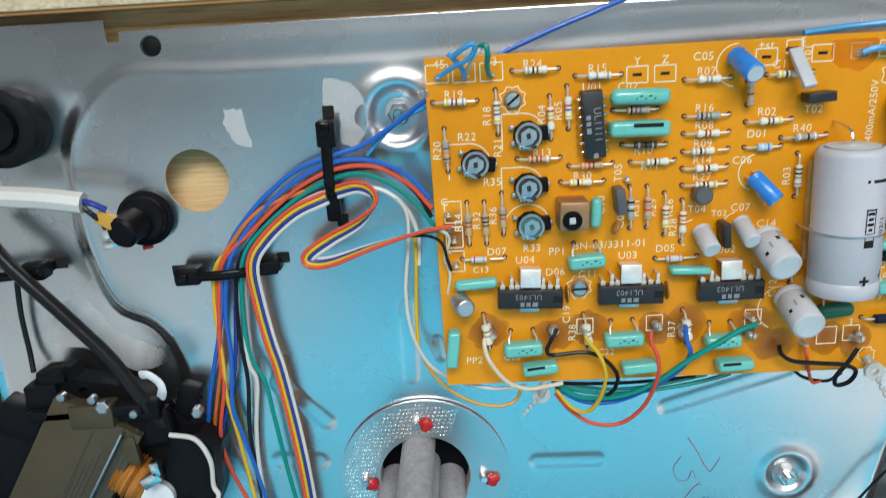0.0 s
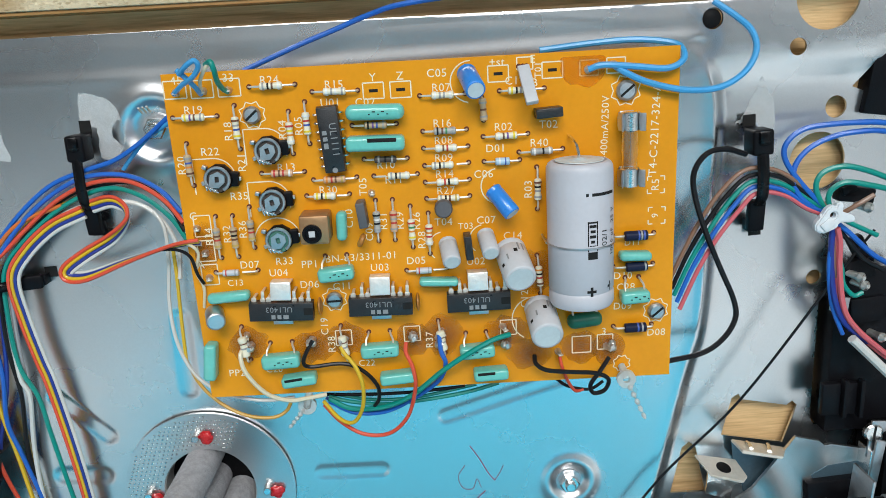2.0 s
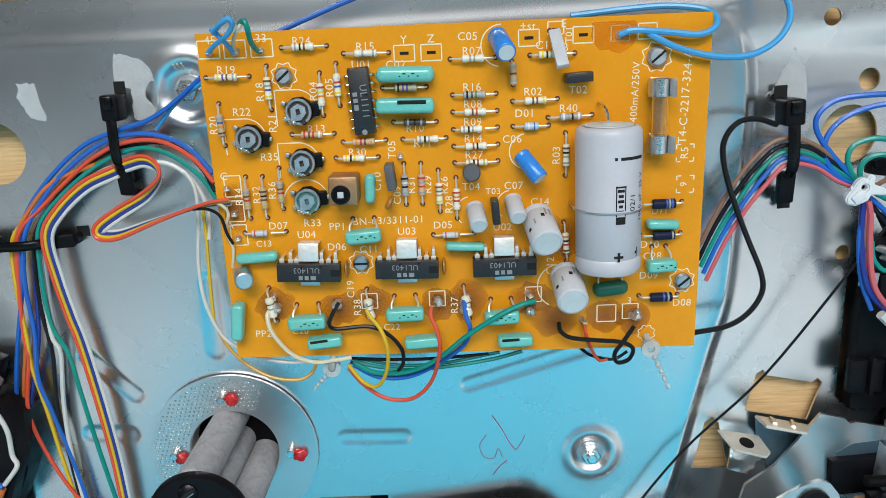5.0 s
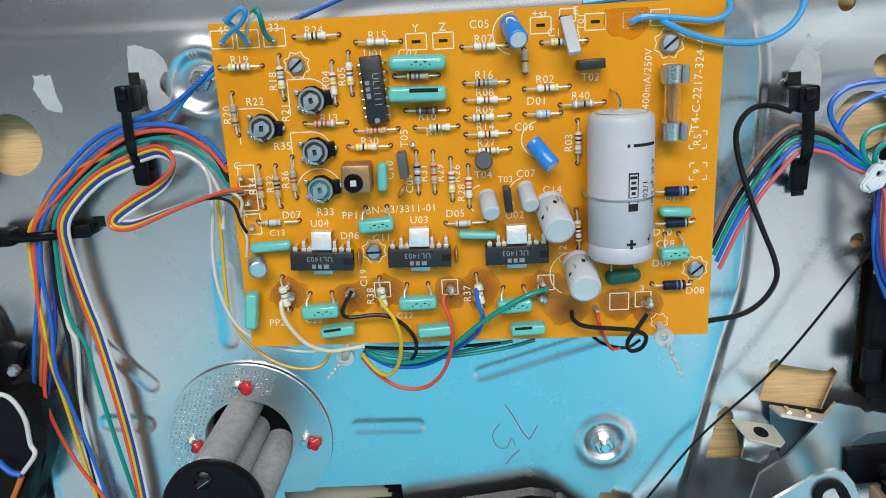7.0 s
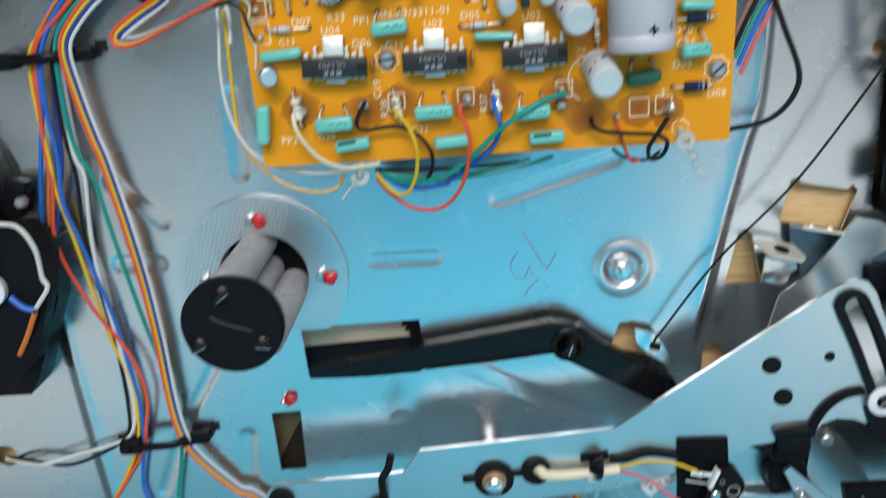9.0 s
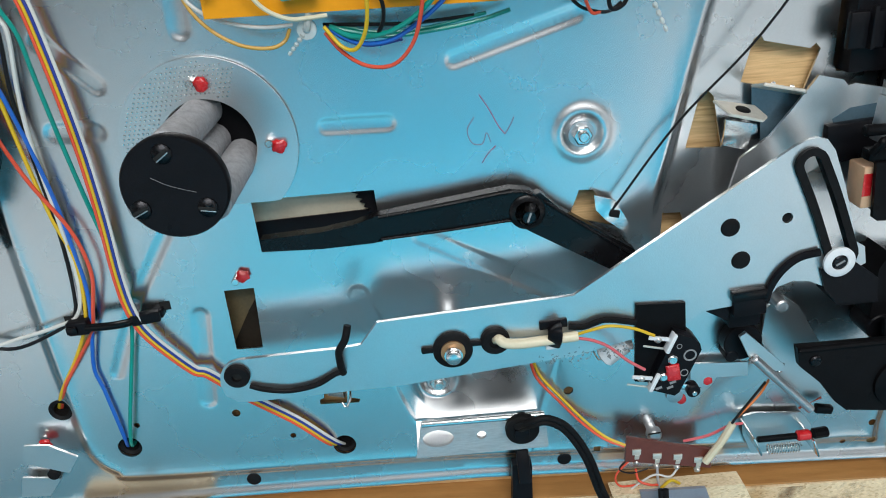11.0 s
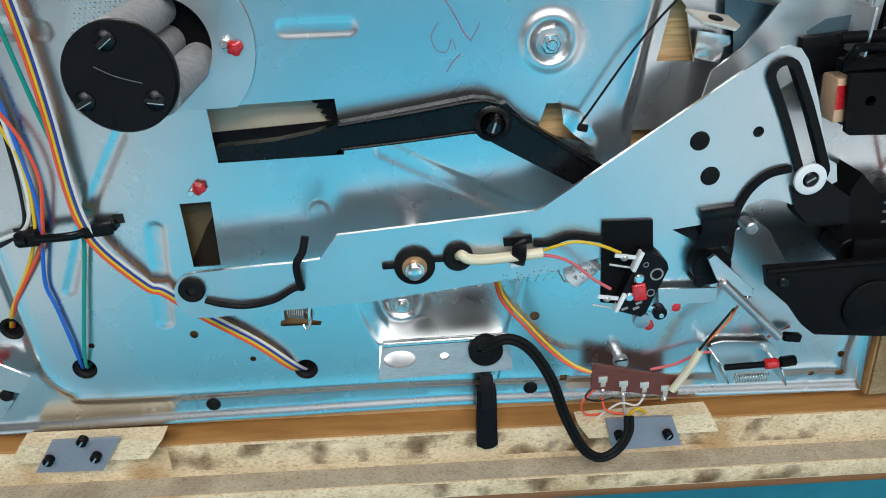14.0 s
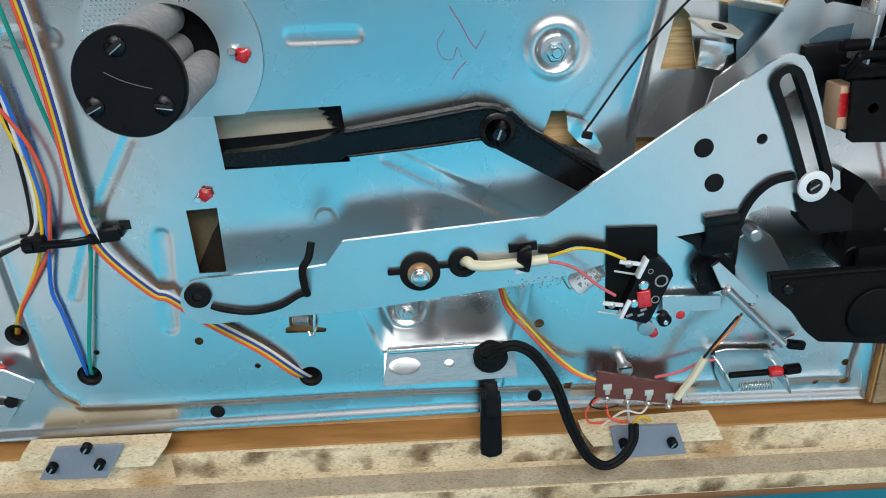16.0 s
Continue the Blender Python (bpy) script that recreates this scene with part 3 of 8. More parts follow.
resistor(107.4, -33.0, 107.3, -45.9, CREAM, "brown", "black", "grey", "grey")
resistor(106.9, -60.5, 107.7, -73.0, CREAM, "orange", "black", "red", "brown")
axial("diode", 91.7, -30.4, 102.4, -30.5, PALE_BLUE, [(0.3, "white"), (0.7, "blue")], 4.2, 1.15, 1.6, False, "small pale blue diode")
axial("diode", 8.0, -59.7, 20.9, -59.8, WHITE_CAP, [(0.22, "red"), (0.8, "grey")], 4.8, 1.0, 1.6, False, "small glass diode with a red band", slide=-1.5)
axial("diode", 66.4, -62.8, 79.1, -62.7, WHITE_CAP, [(0.2, "red"), (0.8, "grey")], 4.8, 1.0, 1.6, False, "small glass diode with a red band", slide=-1.0)
axial("diode", 130.3, -55.6, 143.2, -55.5, NAVY, [(0.6, "blue"), (0.72, "grey"), (0.84, "blue")], 7.0, 1.55, 2.4, False, "dark blue rectifier diode", slide=0.3)
axial("diode", 130.6, -65.6, 143.1, -65.4, NAVY, [(0.88, "grey")], 6.6, 1.45, 2.4, False, "black rectifier diode", slide=0.5)
axial("diode", 130.8, -85.6, 143.0, -85.6, NAVY, [(0.6, "blue"), (0.8, "grey")], 6.8, 1.5, 2.4, False, "dark blue rectifier diode", slide=0.3)


def leads_down(ob, *feet):
    """Short straight leads from a standing part into the board."""
    for x, y, zt in feet:
        place("lead", shared(("pin", round(zt, 1)), lambda: mesh_of(tube([(0, 0, -0.5), (0.05, 0, zt * 0.5), (0, 0, zt)], 0.32, 6, 3), LEAD, "lead")), at(x, y, TOP), ob)
        drill(x, y)


def film_cap(x1, y1, x2, y2, wide, tall, mat=None, lift=0.6, lean=0.0, dark=False, label=""):
    """Dipped film capacitor with rounded ends on two leads."""
    d = Vector((x2 - x1, y2 - y1))
    n, turn = d.length, math.degrees(math.atan2(d.y, d.x))
    m = mat or TEAL_CAP
    key = ("film", m.name, round(n, 0), wide, tall)
    r = min(wide, tall) * (0.44 if tall < 5.2 else 0.30)

    def build():
        bm = box(round(n, 0), wide, tall, r, 0, 0, -tall / 2, 0, 4)
        for v in bm.verts:
            v.co.z += 0.10 * math.sin(v.co.x * 1.3)
            v.co.y += 0.12 * math.sin(v.co.x * 0.9 + 1)
        return mesh_of(bm, m, "film_capacitor", 60)
    ob = place("film_capacitor", shared(key, build), at((x1 + x2) / 2, (y1 + y2) / 2, TOP + lift + tall / 2, turn, 0, lean), board, label)
    u = d / n
    leads_down(ob, (x1 + u.x * 1.3, y1 + u.y * 1.3, lift + 1.2), (x2 - u.x * 1.3, y2 - u.y * 1.3, lift + 1.2))
    if y1 < -60 and wide > 3.9:
        for ex, sg in ((x1 + u.x * 1.6, 1), (x2 - u.x * 1.6, -1)):
            part("bent_lead", tube([(ex + sg * 0.8, y1 + 5.2, TOP - 0.4), (ex + sg * 0.6, y1 + 4.6, TOP + 1.6), (ex, y1 + 3.4, TOP + 2.8), (ex, y1 + wide * 0.35, TOP + tall * 0.75)], 0.34, 6, 4), LEAD, ob)
            drill(ex + sg * 0.8, y1 + 5.2)
    if wide >= 4.0 and tall > 4.8 and not dark:
        for k in range(5):
            w_ = shared(("cap_print", k % 2), lambda: mesh_of(box(0.9 if k % 2 else 0.5, 0.32, 0.05), PRINT_BLACK, "printed_mark"))
            place("printed_mark", w_, at((x1 + x2) / 2 + u.x * (k * 1.3 - 1.6), (y1 + y2) / 2 + u.y * (k * 1.3 - 1.6) + (0.35 if k % 2 else -0.35), TOP + lift + tall + 0.12, turn), ob)
    if dark:
        bm = box(n * 0.5, wide * 0.26, 0.12, 0.05, 0, 0, tall / 2 - 0.02)
        place("inked_patch", mesh_of(bm, PRINT_BLACK, "inked_patch"), at((x1 + x2) / 2 + u.x * n * (0.12 if dark > 1 else -0.14), (y1 + y2) / 2 + wide * 0.26, TOP + lift + tall / 2, turn, 0, lean), ob)
    return ob


film_cap(52.2, -13.6, 68.9, -14.0, 4.6, 5.0)
film_cap(51.8, -22.4, 68.4, -22.8, 4.4, 6.5, dark=2)
film_cap(48.4, -42.3, 47.9, -51.2, 3.2, 4.5)
film_cap(39.4, -61.8, 50.8, -60.9, 4.2, 5.5)
film_cap(5.3, -67.4, 18.2, -66.6, 3.2, 4.2)
film_cap(70.3, -65.9, 81.9, -66.4, 2.4, 4.5)
film_cap(4.4, -81.6, 3.0, -93.3, 3.8, 5.5)
film_cap(19.5, -89.1, 31.2, -88.5, 4.4, 5.3)
film_cap(24.9, -96.1, 36.0, -94.9, 3.4, 5.5, dark=1)
film_cap(50.7, -87.5, 62.2, -87.1, 4.2, 5.3)
film_cap(55.7, -97.2, 66.9, -96.4, 3.6, 5.5)
film_cap(81.3, -89.9, 92.5, -89.3, 4.2, 5.3)
film_cap(85.4, -97.8, 96.4, -97.4, 3.6, 5.5, dark=1)
film_cap(131.7, -61.4, 141.6, -61.9, 3.0, 4.5)
film_cap(132.0, -74.7, 141.1, -74.4, 4.0, 5.5)
film_cap(115.7, -82.1, 126.3, -81.2, 4.6, 4.6, GREEN_CAP, label="dark green film capacitor half under the large can")


def electrolytic(base, top, r, sleeve, end, label, bands=(), groove=True, marks=0):
    """Upright or leaning can: sleeve with a rolled groove, end disc and leads."""
    a, b = Vector(base), Vector(top)
    n = (b - a).length
    g = [(n * 0.10, r), (n * 0.14, r * 0.93), (n * 0.18, r)] if groove else []
    prof = [(0, 0), (0, r * 0.85), (0.3, r), *g, (n - 0.5, r), (n - 0.12, r * 0.93), (n, r * 0.82), (n - 0.15, r * 0.80), (n - 0.2, 0)]
    ob = part("electrolytic_capacitor", lathe(a, b, prof, 28), sleeve, board, label, 50)
    u = (b - a).normalized()
    part("end_disc", lathe(a + u * (n - 0.15), b + u, [(0, 0), (0, r * 0.80), (0.12, r * 0.79), (0.16, 0)], 24), end, ob)
    side = u.cross(Vector((0, 0, 1)))
    side = side.normalized() if side.length > 0.05 else Vector((1, 0, 0))
    for s in (-1, 1):
        p = a + side * s * r * 0.45
        part("lead", tube([p + u * 0.2, (p.x, p.y, (p.z + TOP) / 2), (p.x, p.y, TOP - 0.4)], 0.32, 6, 3), LEAD, ob)
    eye = (Vector((75, -2, 247)) - (a + b) / 2).normalized()
    face = (eye - u * eye.dot(u)).normalized()
    across = u.cross(face)
    for k in range(marks):
        ang = (-0.9, -0.35, 0.25, 0.75, -0.6, 0.05, 0.5, -1.1)[k % 8]
        rad = face * math.cos(ang) + across * math.sin(ang)
        c = a + u * n * (0.30 + 0.13 * ((k * 5) % 4)) + rad * (r + 0.02)
        bm = box(n * (0.22, 0.10, 0.16, 0.08)[k % 4], 0.5 + 0.6 * (k % 2), 0.05)
        bm.transform(Matrix((tuple(u), tuple(rad.cross(u)), tuple(rad))).transposed().to_4x4())
        bm.transform(Matrix.Translation(c))
        part("printed_mark", bm, PRINT_BLACK if k % 2 else PRINT_GREY, ob)
    return ob


electrolytic((87.5, -4.2, 19), (89.3, -8.7, 29), 2.9, BLUE_CAP, PALE, "bright blue leaning electrolytic capacitor")
electrolytic((93.6, -38.4, 20), (98.9, -45.2, 25), 2.6, BLUE_CAP, PALE, "bright blue electrolytic capacitor lying aslant")
electrolytic((79.4, -54.1, 19), (80.3, -58.4, 27), 2.75, WHITE_CAP, PALE, "small grey-white leaning electrolytic capacitor")
electrolytic((91.0, -52.1, 19), (92.0, -56.4, 27), 2.6, WHITE_CAP, PALE, "small grey-white leaning electrolytic capacitor")
electrolytic((98.3, -57.6, 19), (99.9, -63.2, 32), 4.8, WHITE_CAP, PALE, "grey-white leaning electrolytic capacitor with black print", marks=5)
electrolytic((107.0, -76.8, 19), (107.3, -81.2, 33), 4.8, WHITE_CAP, PALE, "grey-white leaning electrolytic capacitor with black print", marks=5)
electrolytic((6.2, -72.3, 18.5), (8.3, -73.1, 25), 2.9, ALU, ALU, "small silver electrolytic can", groove=False)

# the large can that lies on the board
can = part("large_capacitor", lathe((118.2, -31.5, 27), (118.6, -75, 27), [(0, 0), (0.5, 7.0), (0.5, 7.4), (0, 7.7), (0.1, 8.3), (0.6, 9.0), (1.5, 9.5), (2.6, 9.6), (23.2, 9.6), (23.7, 9.75), (24.2, 9.6), (37.6, 9.55), (38.2, 9.1), (39, 9.6), (41.8, 9.6), (43.0, 9.0), (43.2, 7.9), (42.5, 7.6), (42.4, 0)], 44), CAN_GREY, board, "large light grey electrolytic can lying on the board", 50)
part("seal", lathe((118.2, -31.48, 27), (118.2, -31, 27), [(0, 0), (0, 7.1), (0.2, 7.0), (0.3, 2), (0.6, 1.6), (0.7, 0)], 32), PALE, can, "pale end seal")
part("lead", tube([(118, -31.3, 27), (118, -29.6, 27.3), (117.6, -27.0, 25.5), (117.2, -25.8, 21), (117.2, -25.6, 16.5)], 0.45, 8, 5), BRIGHT, can)
part("lead", tube([(118.6, -74, 27), (118.6, -76.5, 26), (118.6, -77, 21), (118.6, -77, 16.5)], 0.45, 8, 4), BRIGHT, can)
part("wire_strap", lathe((118.4, -55.2, 27), (118.4, -56, 27), [(0, 9.66), (0.1, 10.0), (0.5, 10.0), (0.6, 9.66)], 44), DULL, can, "wire strap round the can")
for s in (-1, 1):
    part("strap_leg", tube([(118.4 + s * 9.9, -55.6, 27), (118.4 + s * 9.9, -55.6, 20), (118.4 + s * 9.7, -55.6, 16.6)], 0.4, 6, 3), DULL, can)


def can_mark(ang, y, w, h, mat=None, turn=0.0):
    """A printed bar on the can at an angle round it."""
    a = radians(ang)
    bm = bmesh.new()
    for sx in (0, 1):
        for k in range(5):
            aa = a + (k / 4 - 0.5) * w / 9.6
            bm.verts.new((118.4 + 9.64 * math.sin(aa), y + (sx - 0.5) * h, 27 + 9.64 * math.cos(aa)))
    bm.verts.ensure_lookup_table()
    for k in range(4):
        bm.faces.new((bm.verts[k], bm.verts[k + 1], bm.verts[6 + k], bm.verts[5 + k]))
    return part("printed_mark", bm, mat or PRINT_BLACK, can)


can_mark(28, -40.0, 10.0, 0.9)
for ang_, w_ in ((2.0, 0.35), (18.0, 0.35)):
    can_mark(ang_, -52.0, w_, 8.8)
for k, w_ in enumerate((2.1, 1.5, 1.9, 1.2, 2.0)):
    can_mark(10, -49.0 - 1.5 * k, w_, 0.85)
can_mark(10, -57.6, 2.9, 2.2)
can_mark(10, -47.9, 3.1, 0.5)
for w, h in ((2.8, 0.8), (0.8, 2.8)):
    can_mark(8, -68.4, w, h)
    can_mark(48, -67.6, w, h)
part("foot_block", box(16, 30, 2.2, 0.4, 118.4, -52, 16.8), PCB_EDGE, can)


def dual_in_line(cx, cy, turn, long, wide, tall, pins):
    m = at(cx, cy, TOP + 1.2, turn)
    bm = box(long, wide, tall, 0.35)
    for v in bm.verts:
        if v.co.z > tall * 0.6:
            v.co.x *= 0.975
            v.co.y *= 0.93
    ob = place("integrated_circuit", mesh_of(bm, IC_BLACK, "integrated_circuit"), m, board, "black dual-in-line integrated circuit")
    pin = mesh_of(tube([(0, 0, 1.6), (0, 0.7, 1.6), (0, 1.05, 1.0), (0, 1.1, -1.8)], 0.33, 6, 3), BRIGHT, "pin")
    for s in (1, -1):
        for k in range(pins):
            x = (k - (pins - 1) / 2) * 2.5
            place("pin", pin, m @ at(x, s * (wide / 2 - 0.1), 0, 0 if s > 0 else 180), ob)
    place("notch", mesh_of(rod((long / 2 - 0.9, 0, tall), (long / 2 - 0.9, 0, tall + 0.04), 0.8, 0, 14), PRINT_GREY, "notch"), m, ob)
    return ob, m


ic_main, ic_m = dual_in_line(47.3, -20.9, -86.5, 19.5, 6.4, 3.4, 7)


def power_ic(x0, y0, x1, y1):
    """Power amplifier chip standing on its pins with two bent cooling tabs."""
    cx, cy = (x0 + x1) / 2, (y0 + y1) / 2
    turn = math.degrees(math.atan2(y1 - y0, x1 - x0))
    m = at(cx, cy, TOP + 3.2, turn)
    bm = box(19.4, 6.2, 3.4, 0.22)
    for v in bm.verts:
        if v.co.z > 2:
            v.co.y *= 0.92
    ob = place("power_chip", shared("power_chip", lambda: mesh_of(bm, IC_BLACK, "power_chip")), m, board, "black power amplifier chip with bright cooling tabs")
    tab = shared("tab_up", lambda: mesh_of(join(box(6.2, 5.6, 0.6, 0.25, 0, 6.0, 1.3), box(6.2, 0.6, 5.2, 0.15, 0, 8.6, -3.4)), TIN, "cooling_tab"))
    place("cooling_tab", tab, m @ at(0, 0.2, 1.1, 0, 0, -4), ob)
    low = shared("tab_low", lambda: mesh_of(join(box(6.0, 2.0, 0.5, 0.1, 0, -3.8, 0.2), box(6.0, 0.5, 3.6, 0.1, 0, -4.6, -2.9)), DULL, "cooling_tab"))
    place("cooling_tab", low, m, ob)
    short = shared("chip_pin_short", lambda: mesh_of(join(box(1.5, 1.5, 0.45, 0.1, 0, 0.5, 1.5), box(0.9, 0.4, 4.6, 0.1, 0, 1.2, -3.0)), LEAD, "pin"))
    long_ = shared("chip_pin_long", lambda: mesh_of(join(join(box(1.5, 1.3, 0.45, 0.1, 0, 0.4, 1.5), box(1.0, 2.6, 0.4, 0.12, 0, 2.0, 1.4)), box(0.8, 0.4, 4.6, 0.1, 0, 3.1, -3.1)), LEAD, "pin"))
    for x, kind_ in ((-8.3, 0), (-5.6, 1), (-3.9, 0), (3.9, 1), (6.0, 0), (8.2, 1)):
        place("pin", long_ if kind_ else short, m @ at(x, 2.9, 0), ob)
        place("pin", short, m @ at(x, -2.3, -0.8, 180), ob)
    place("key_mark", shared("key_mark", lambda: mesh_of(box(2.8, 2.2, 0.05, 0, 8.2, 0.1, 3.39), PRINT_BLACK, "key_mark")), m, ob)
    return ob, m


CHIPS = [power_ic(18.0, -71.3, 37.5, -72.2), power_ic(48.5, -71.8, 67.4, -72.3), power_ic(78.2, -72.5, 97.7, -72.5)]


def trimmer(x, y, turn, face, label):
    """Round trimming potentiometer in a black frame."""
    m = at(x, y, TOP, turn)
    ob = place("trimmer", shared("trim_frame", lambda: mesh_of(join(lathe((0, 0, 0.4), (0, 0, 4), [(0, 0), (0, 4.25), (2.6, 4.25), (2.9, 4.0), (2.9, 0)], 10), box(5.4, 4.4, 2.3, 0.5, 3.2, 0.2, 0.4)), BLACK, "trimmer")), m, board, label)
    place("track", shared(("track", face.name), lambda: mesh_of(lathe((0, 0, 3.2), (0, 0, 5), [(0, 0), (0, 3.9), (0.18, 3.8), (0.18, 0)], 24), face if face is not BRIGHT else DARK_BODY, "track")), m, ob)
    place("track_ring", shared("trim_ring", lambda: mesh_of(tube([(3.45 * math.cos(a * 0.25), 3.45 * math.sin(a * 0.25), 4.0) for a in range(-4, 20)], 0.28, 6, 2, None, 1.7), DULL, "track_ring")), m, ob)
    place("wiper", shared("trim_wiper", lambda: mesh_of(sheet([(-2.4, -2.6), (0.6, -2.4), (2.3, -0.6), (2.2, 1.3), (0.2, 2.4), (-2.0, 1.2)], [[(-0.5, -0.9), (0.7, -0.7), (0.5, 1.0), (-0.7, 0.8)]], 4.5, 0.5), DULL, "wiper")), m, ob)
    for k in range(4):
        place("contact_finger", shared("trim_finger", lambda: mesh_of(box(0.55, 1.9, 0.5, 0.15, 0, 0, 4.35, 20, 1), BRIGHT, "contact_finger")), m @ at(-2.9 + 0.95 * k, -2.6 - 0.25 * k, 0, 14 * k), ob)
    lug = shared("trim_lug", lambda: mesh_of(box(1.4, 1.2, 1.9, 0.2, 0.2, 0, 0.2), DULL, "lug"))
    for lx, ly, lt in ((5.6, 0.4, 0), (-4.2, 2.7, 160), (-4.2, -1.8, 200)):
        place("lug", lug, m @ at(lx, ly, 0, lt), ob)
    return ob


GREEN_FACE = material("green_ceramic_track", (0.10, 0.26, 0.20), 0.4, 0.2, 0.1, 200)
trimmer(13.2, -30.5, -8, BRIGHT, "round trimming potentiometer with a bright wiper in a black frame")
trimmer(28.7, -23.1, 4, BRIGHT, "round trimming potentiometer with a bright wiper in a black frame")
trimmer(28.4, -38.3, 4, BRIGHT, "round trimming potentiometer with a bright wiper in a black frame")
trimmer(28.9, -49.9, 4, GREEN_FACE, "round trimming potentiometer with a green track")

# coil can with its core
coil = part("coil_can", box(8.6, 8.6, 9.5, 0.7, 40.7, -46.1, TOP + 0.3, -1), COPPER, board, "square copper-brown coil can")
cx, cy = 40.0, -47.1
part("coil_core", lathe((cx, cy, 26.6), (cx, cy, 28), [(0, 0), (0, 2.9), (0.8, 2.8), (0.9, 2.0), (0.5, 1.8), (0.5, 0)], 24), BLACK, coil, "black core ring")
part("core_slot", box(1.8, 1.8, 0.4, 0.1, cx, cy, 27.05), WHITE_CAP, coil, "pale core end")


def flat_transistor(x, y, turn, sx, sy, sz, mat, lift, label, tip=0, bank=0):
    ob = place("transistor", mesh_of(box(sx, sy, sz, 0.3, 0, 0, 0), mat, "transistor"), at(x, y, TOP + lift, turn, tip, bank), board, label)
    for k in (-1, 0, 1):
        p = at(x, y, TOP, turn) @ Vector((k * min(2.2, sx * 0.28) * MM, 0, 0))
        leads_down(ob, (p.x / MM, p.y / MM, lift + 1.0))
    return ob


GREY_FIN = material("grey_moulded_body", (0.10, 0.10, 0.11), 0.45, 0.0, 0.1, 200)
flat_transistor(110.6, -16.6, 3, 7.8, 2.8, 5.5, IC_BLACK, 1.0, "black flat power transistor")
ta, tb = Vector((103.9, -3.4, 18.5)), Vector((105.2, -13.2, 27))
fin = part("transistor", box(3.5, (tb - ta).length, 1.8, 0.3), WHITE_CAP, board, "grey flat transistor with its cooling face, leaning")
fin.matrix_basis = WORLD[board.name].inverted() @ (Matrix.Translation((ta + tb) / 2 * MM) @ (tb - ta).to_track_quat("Y", "Z").to_matrix().to_4x4())
for k in (-1, 0, 1):
    leads_down(fin, (ta.x + k * 1.1, ta.y, 2.0))
flat_transistor(54.6, -43.1, -84, 7.6, 2.6, 7.0, GREY_FIN, 1.0, "dark grey flat transistor")
flat_transistor(85.6, -55.1, -86, 7.4, 2.2, 6.5, IC_BLACK, 1.0, "black flat transistor")
tr = part("transistor", lathe((78.8, -43.3, 18.5), (78.7, -42.9, 23.5), [(0, 0), (0, 2.5), (0.3, 2.7), (4.4, 2.7), (4.9, 2.3), (4.9, 0)], 20), GREY_FIN, board, "round dark grey transistor")
cer = part("ceramic_capacitor", lathe((52.9, -51.0, 21), (53.3, -51.2, 21), [(0, 0), (0, 1.6), (0.5, 2.2), (1.2, 2.2), (1.7, 1.6), (1.7, 0)], 16), TAPE, board, "small brown ceramic capacitor")
for wx, wy in ((39.2, -71.6), (69.3, -72.1)):
    part("ceramic_capacitor", lathe((wx - 0.6, wy, 20.4), (wx + 0.6, wy, 20.4), [(0, 0), (0, 1.6), (0.4, 2.8), (0.8, 2.8), (1.2, 1.6), (1.2, 0)], 16), TAPE, board, "small brown ceramic capacitor")


def board_screw(x, y, head=2.7, star=True, turn=40):
    """Slotted screw with a printed star round it."""
    ob = part("screw", lathe((x, y, TOP), (x, y, TOP + 3), [(0, 0), (0, head), (1.3, head), (2.0, head * 0.75), (2.1, 0)], 20), DULL, board, "slotted zinc screw")
    part("screw_slot", box(head * 1.7, 0.7, 0.08, 0, x, y, TOP + 2.07, turn), PRINT_BLACK, ob)
    if star:
        star_print(x, y, head)


def star_print(x, y, head):
    pts = []
    for k in range(16):
        r = head * (1.55 if k % 2 else 1.22)
        a = 2 * math.pi * k / 16
        pts.append((x + r * math.cos(a), y + r * math.sin(a)))
    bm = bmesh.new()
    for (x0, y0), (x1, y1) in zip(pts, pts[1:] + pts[:1]):
        stroke(bm, x0, y0, x1, y1, 0.3)
    part("printed_star", bm, PRINT, board)


def stroke(bm, x0, y0, x1, y1, w, z=None):
    """A printed line on the board."""
    z = TOP + 0.02 if z is None else z
    d = Vector((x1 - x0, y1 - y0, 0))
    n = Vector((-d.y, d.x, 0)).normalized() * w / 2
    vs = [bm.verts.new(Vector((px, py, z)) + s * n) for px, py, s in ((x0, y0, 1), (x1, y1, 1), (x1, y1, -1), (x0, y0, -1))]
    bm.faces.new(vs)


board_screw(24.8, -12.8, 2.6)
board_screw(134.1, -11.9, 3.0)
board_screw(43.4, -70.8, 2.6, True, 0)
board_screw(144.3, -81.1, 2.7)
star_print(133.6, -98.6, 1.9)


def frame_print(x, y, w=6.0, h=4.6, hole=True, gap=0):
    bm = bmesh.new()
    a, b, c, d = x - w / 2, y - h / 2, x + w / 2, y + h / 2
    for q in ((a, b, c, b), (c, b, c, d), (c, d, a, d), (a, d, a, b)):
        stroke(bm, *q, 0.35)
    ob = part("printed_frame", bm, PRINT, board)
    if hole:
        part("terminal_hole", box(2.6, 0.9, 0.05, 0, x, y, TOP + 0.004), PRINT_BLACK, ob)


frame_print(60.4, -7.9)
frame_print(68.3, -8.0)
frame_print(96.8, -5.1)
frame_print(112.6, -4.9)
frame_print(3.5, -4.5, 6.4, 5, False)
frame_print(11.2, -4.7, 6.4, 5, False)
frame_print(19.0, -4.7, 6.4, 5, False)
frame_print(104.6, -2.6, 4.6, 3.5, False)
frame_print(123.3, -4.9, 5.4, 4.4, False)
frame_print(131.2, -4.6, 5.4, 4.4, False)
frame_print(5.9, -45.0, 5.0, 6.5, False)
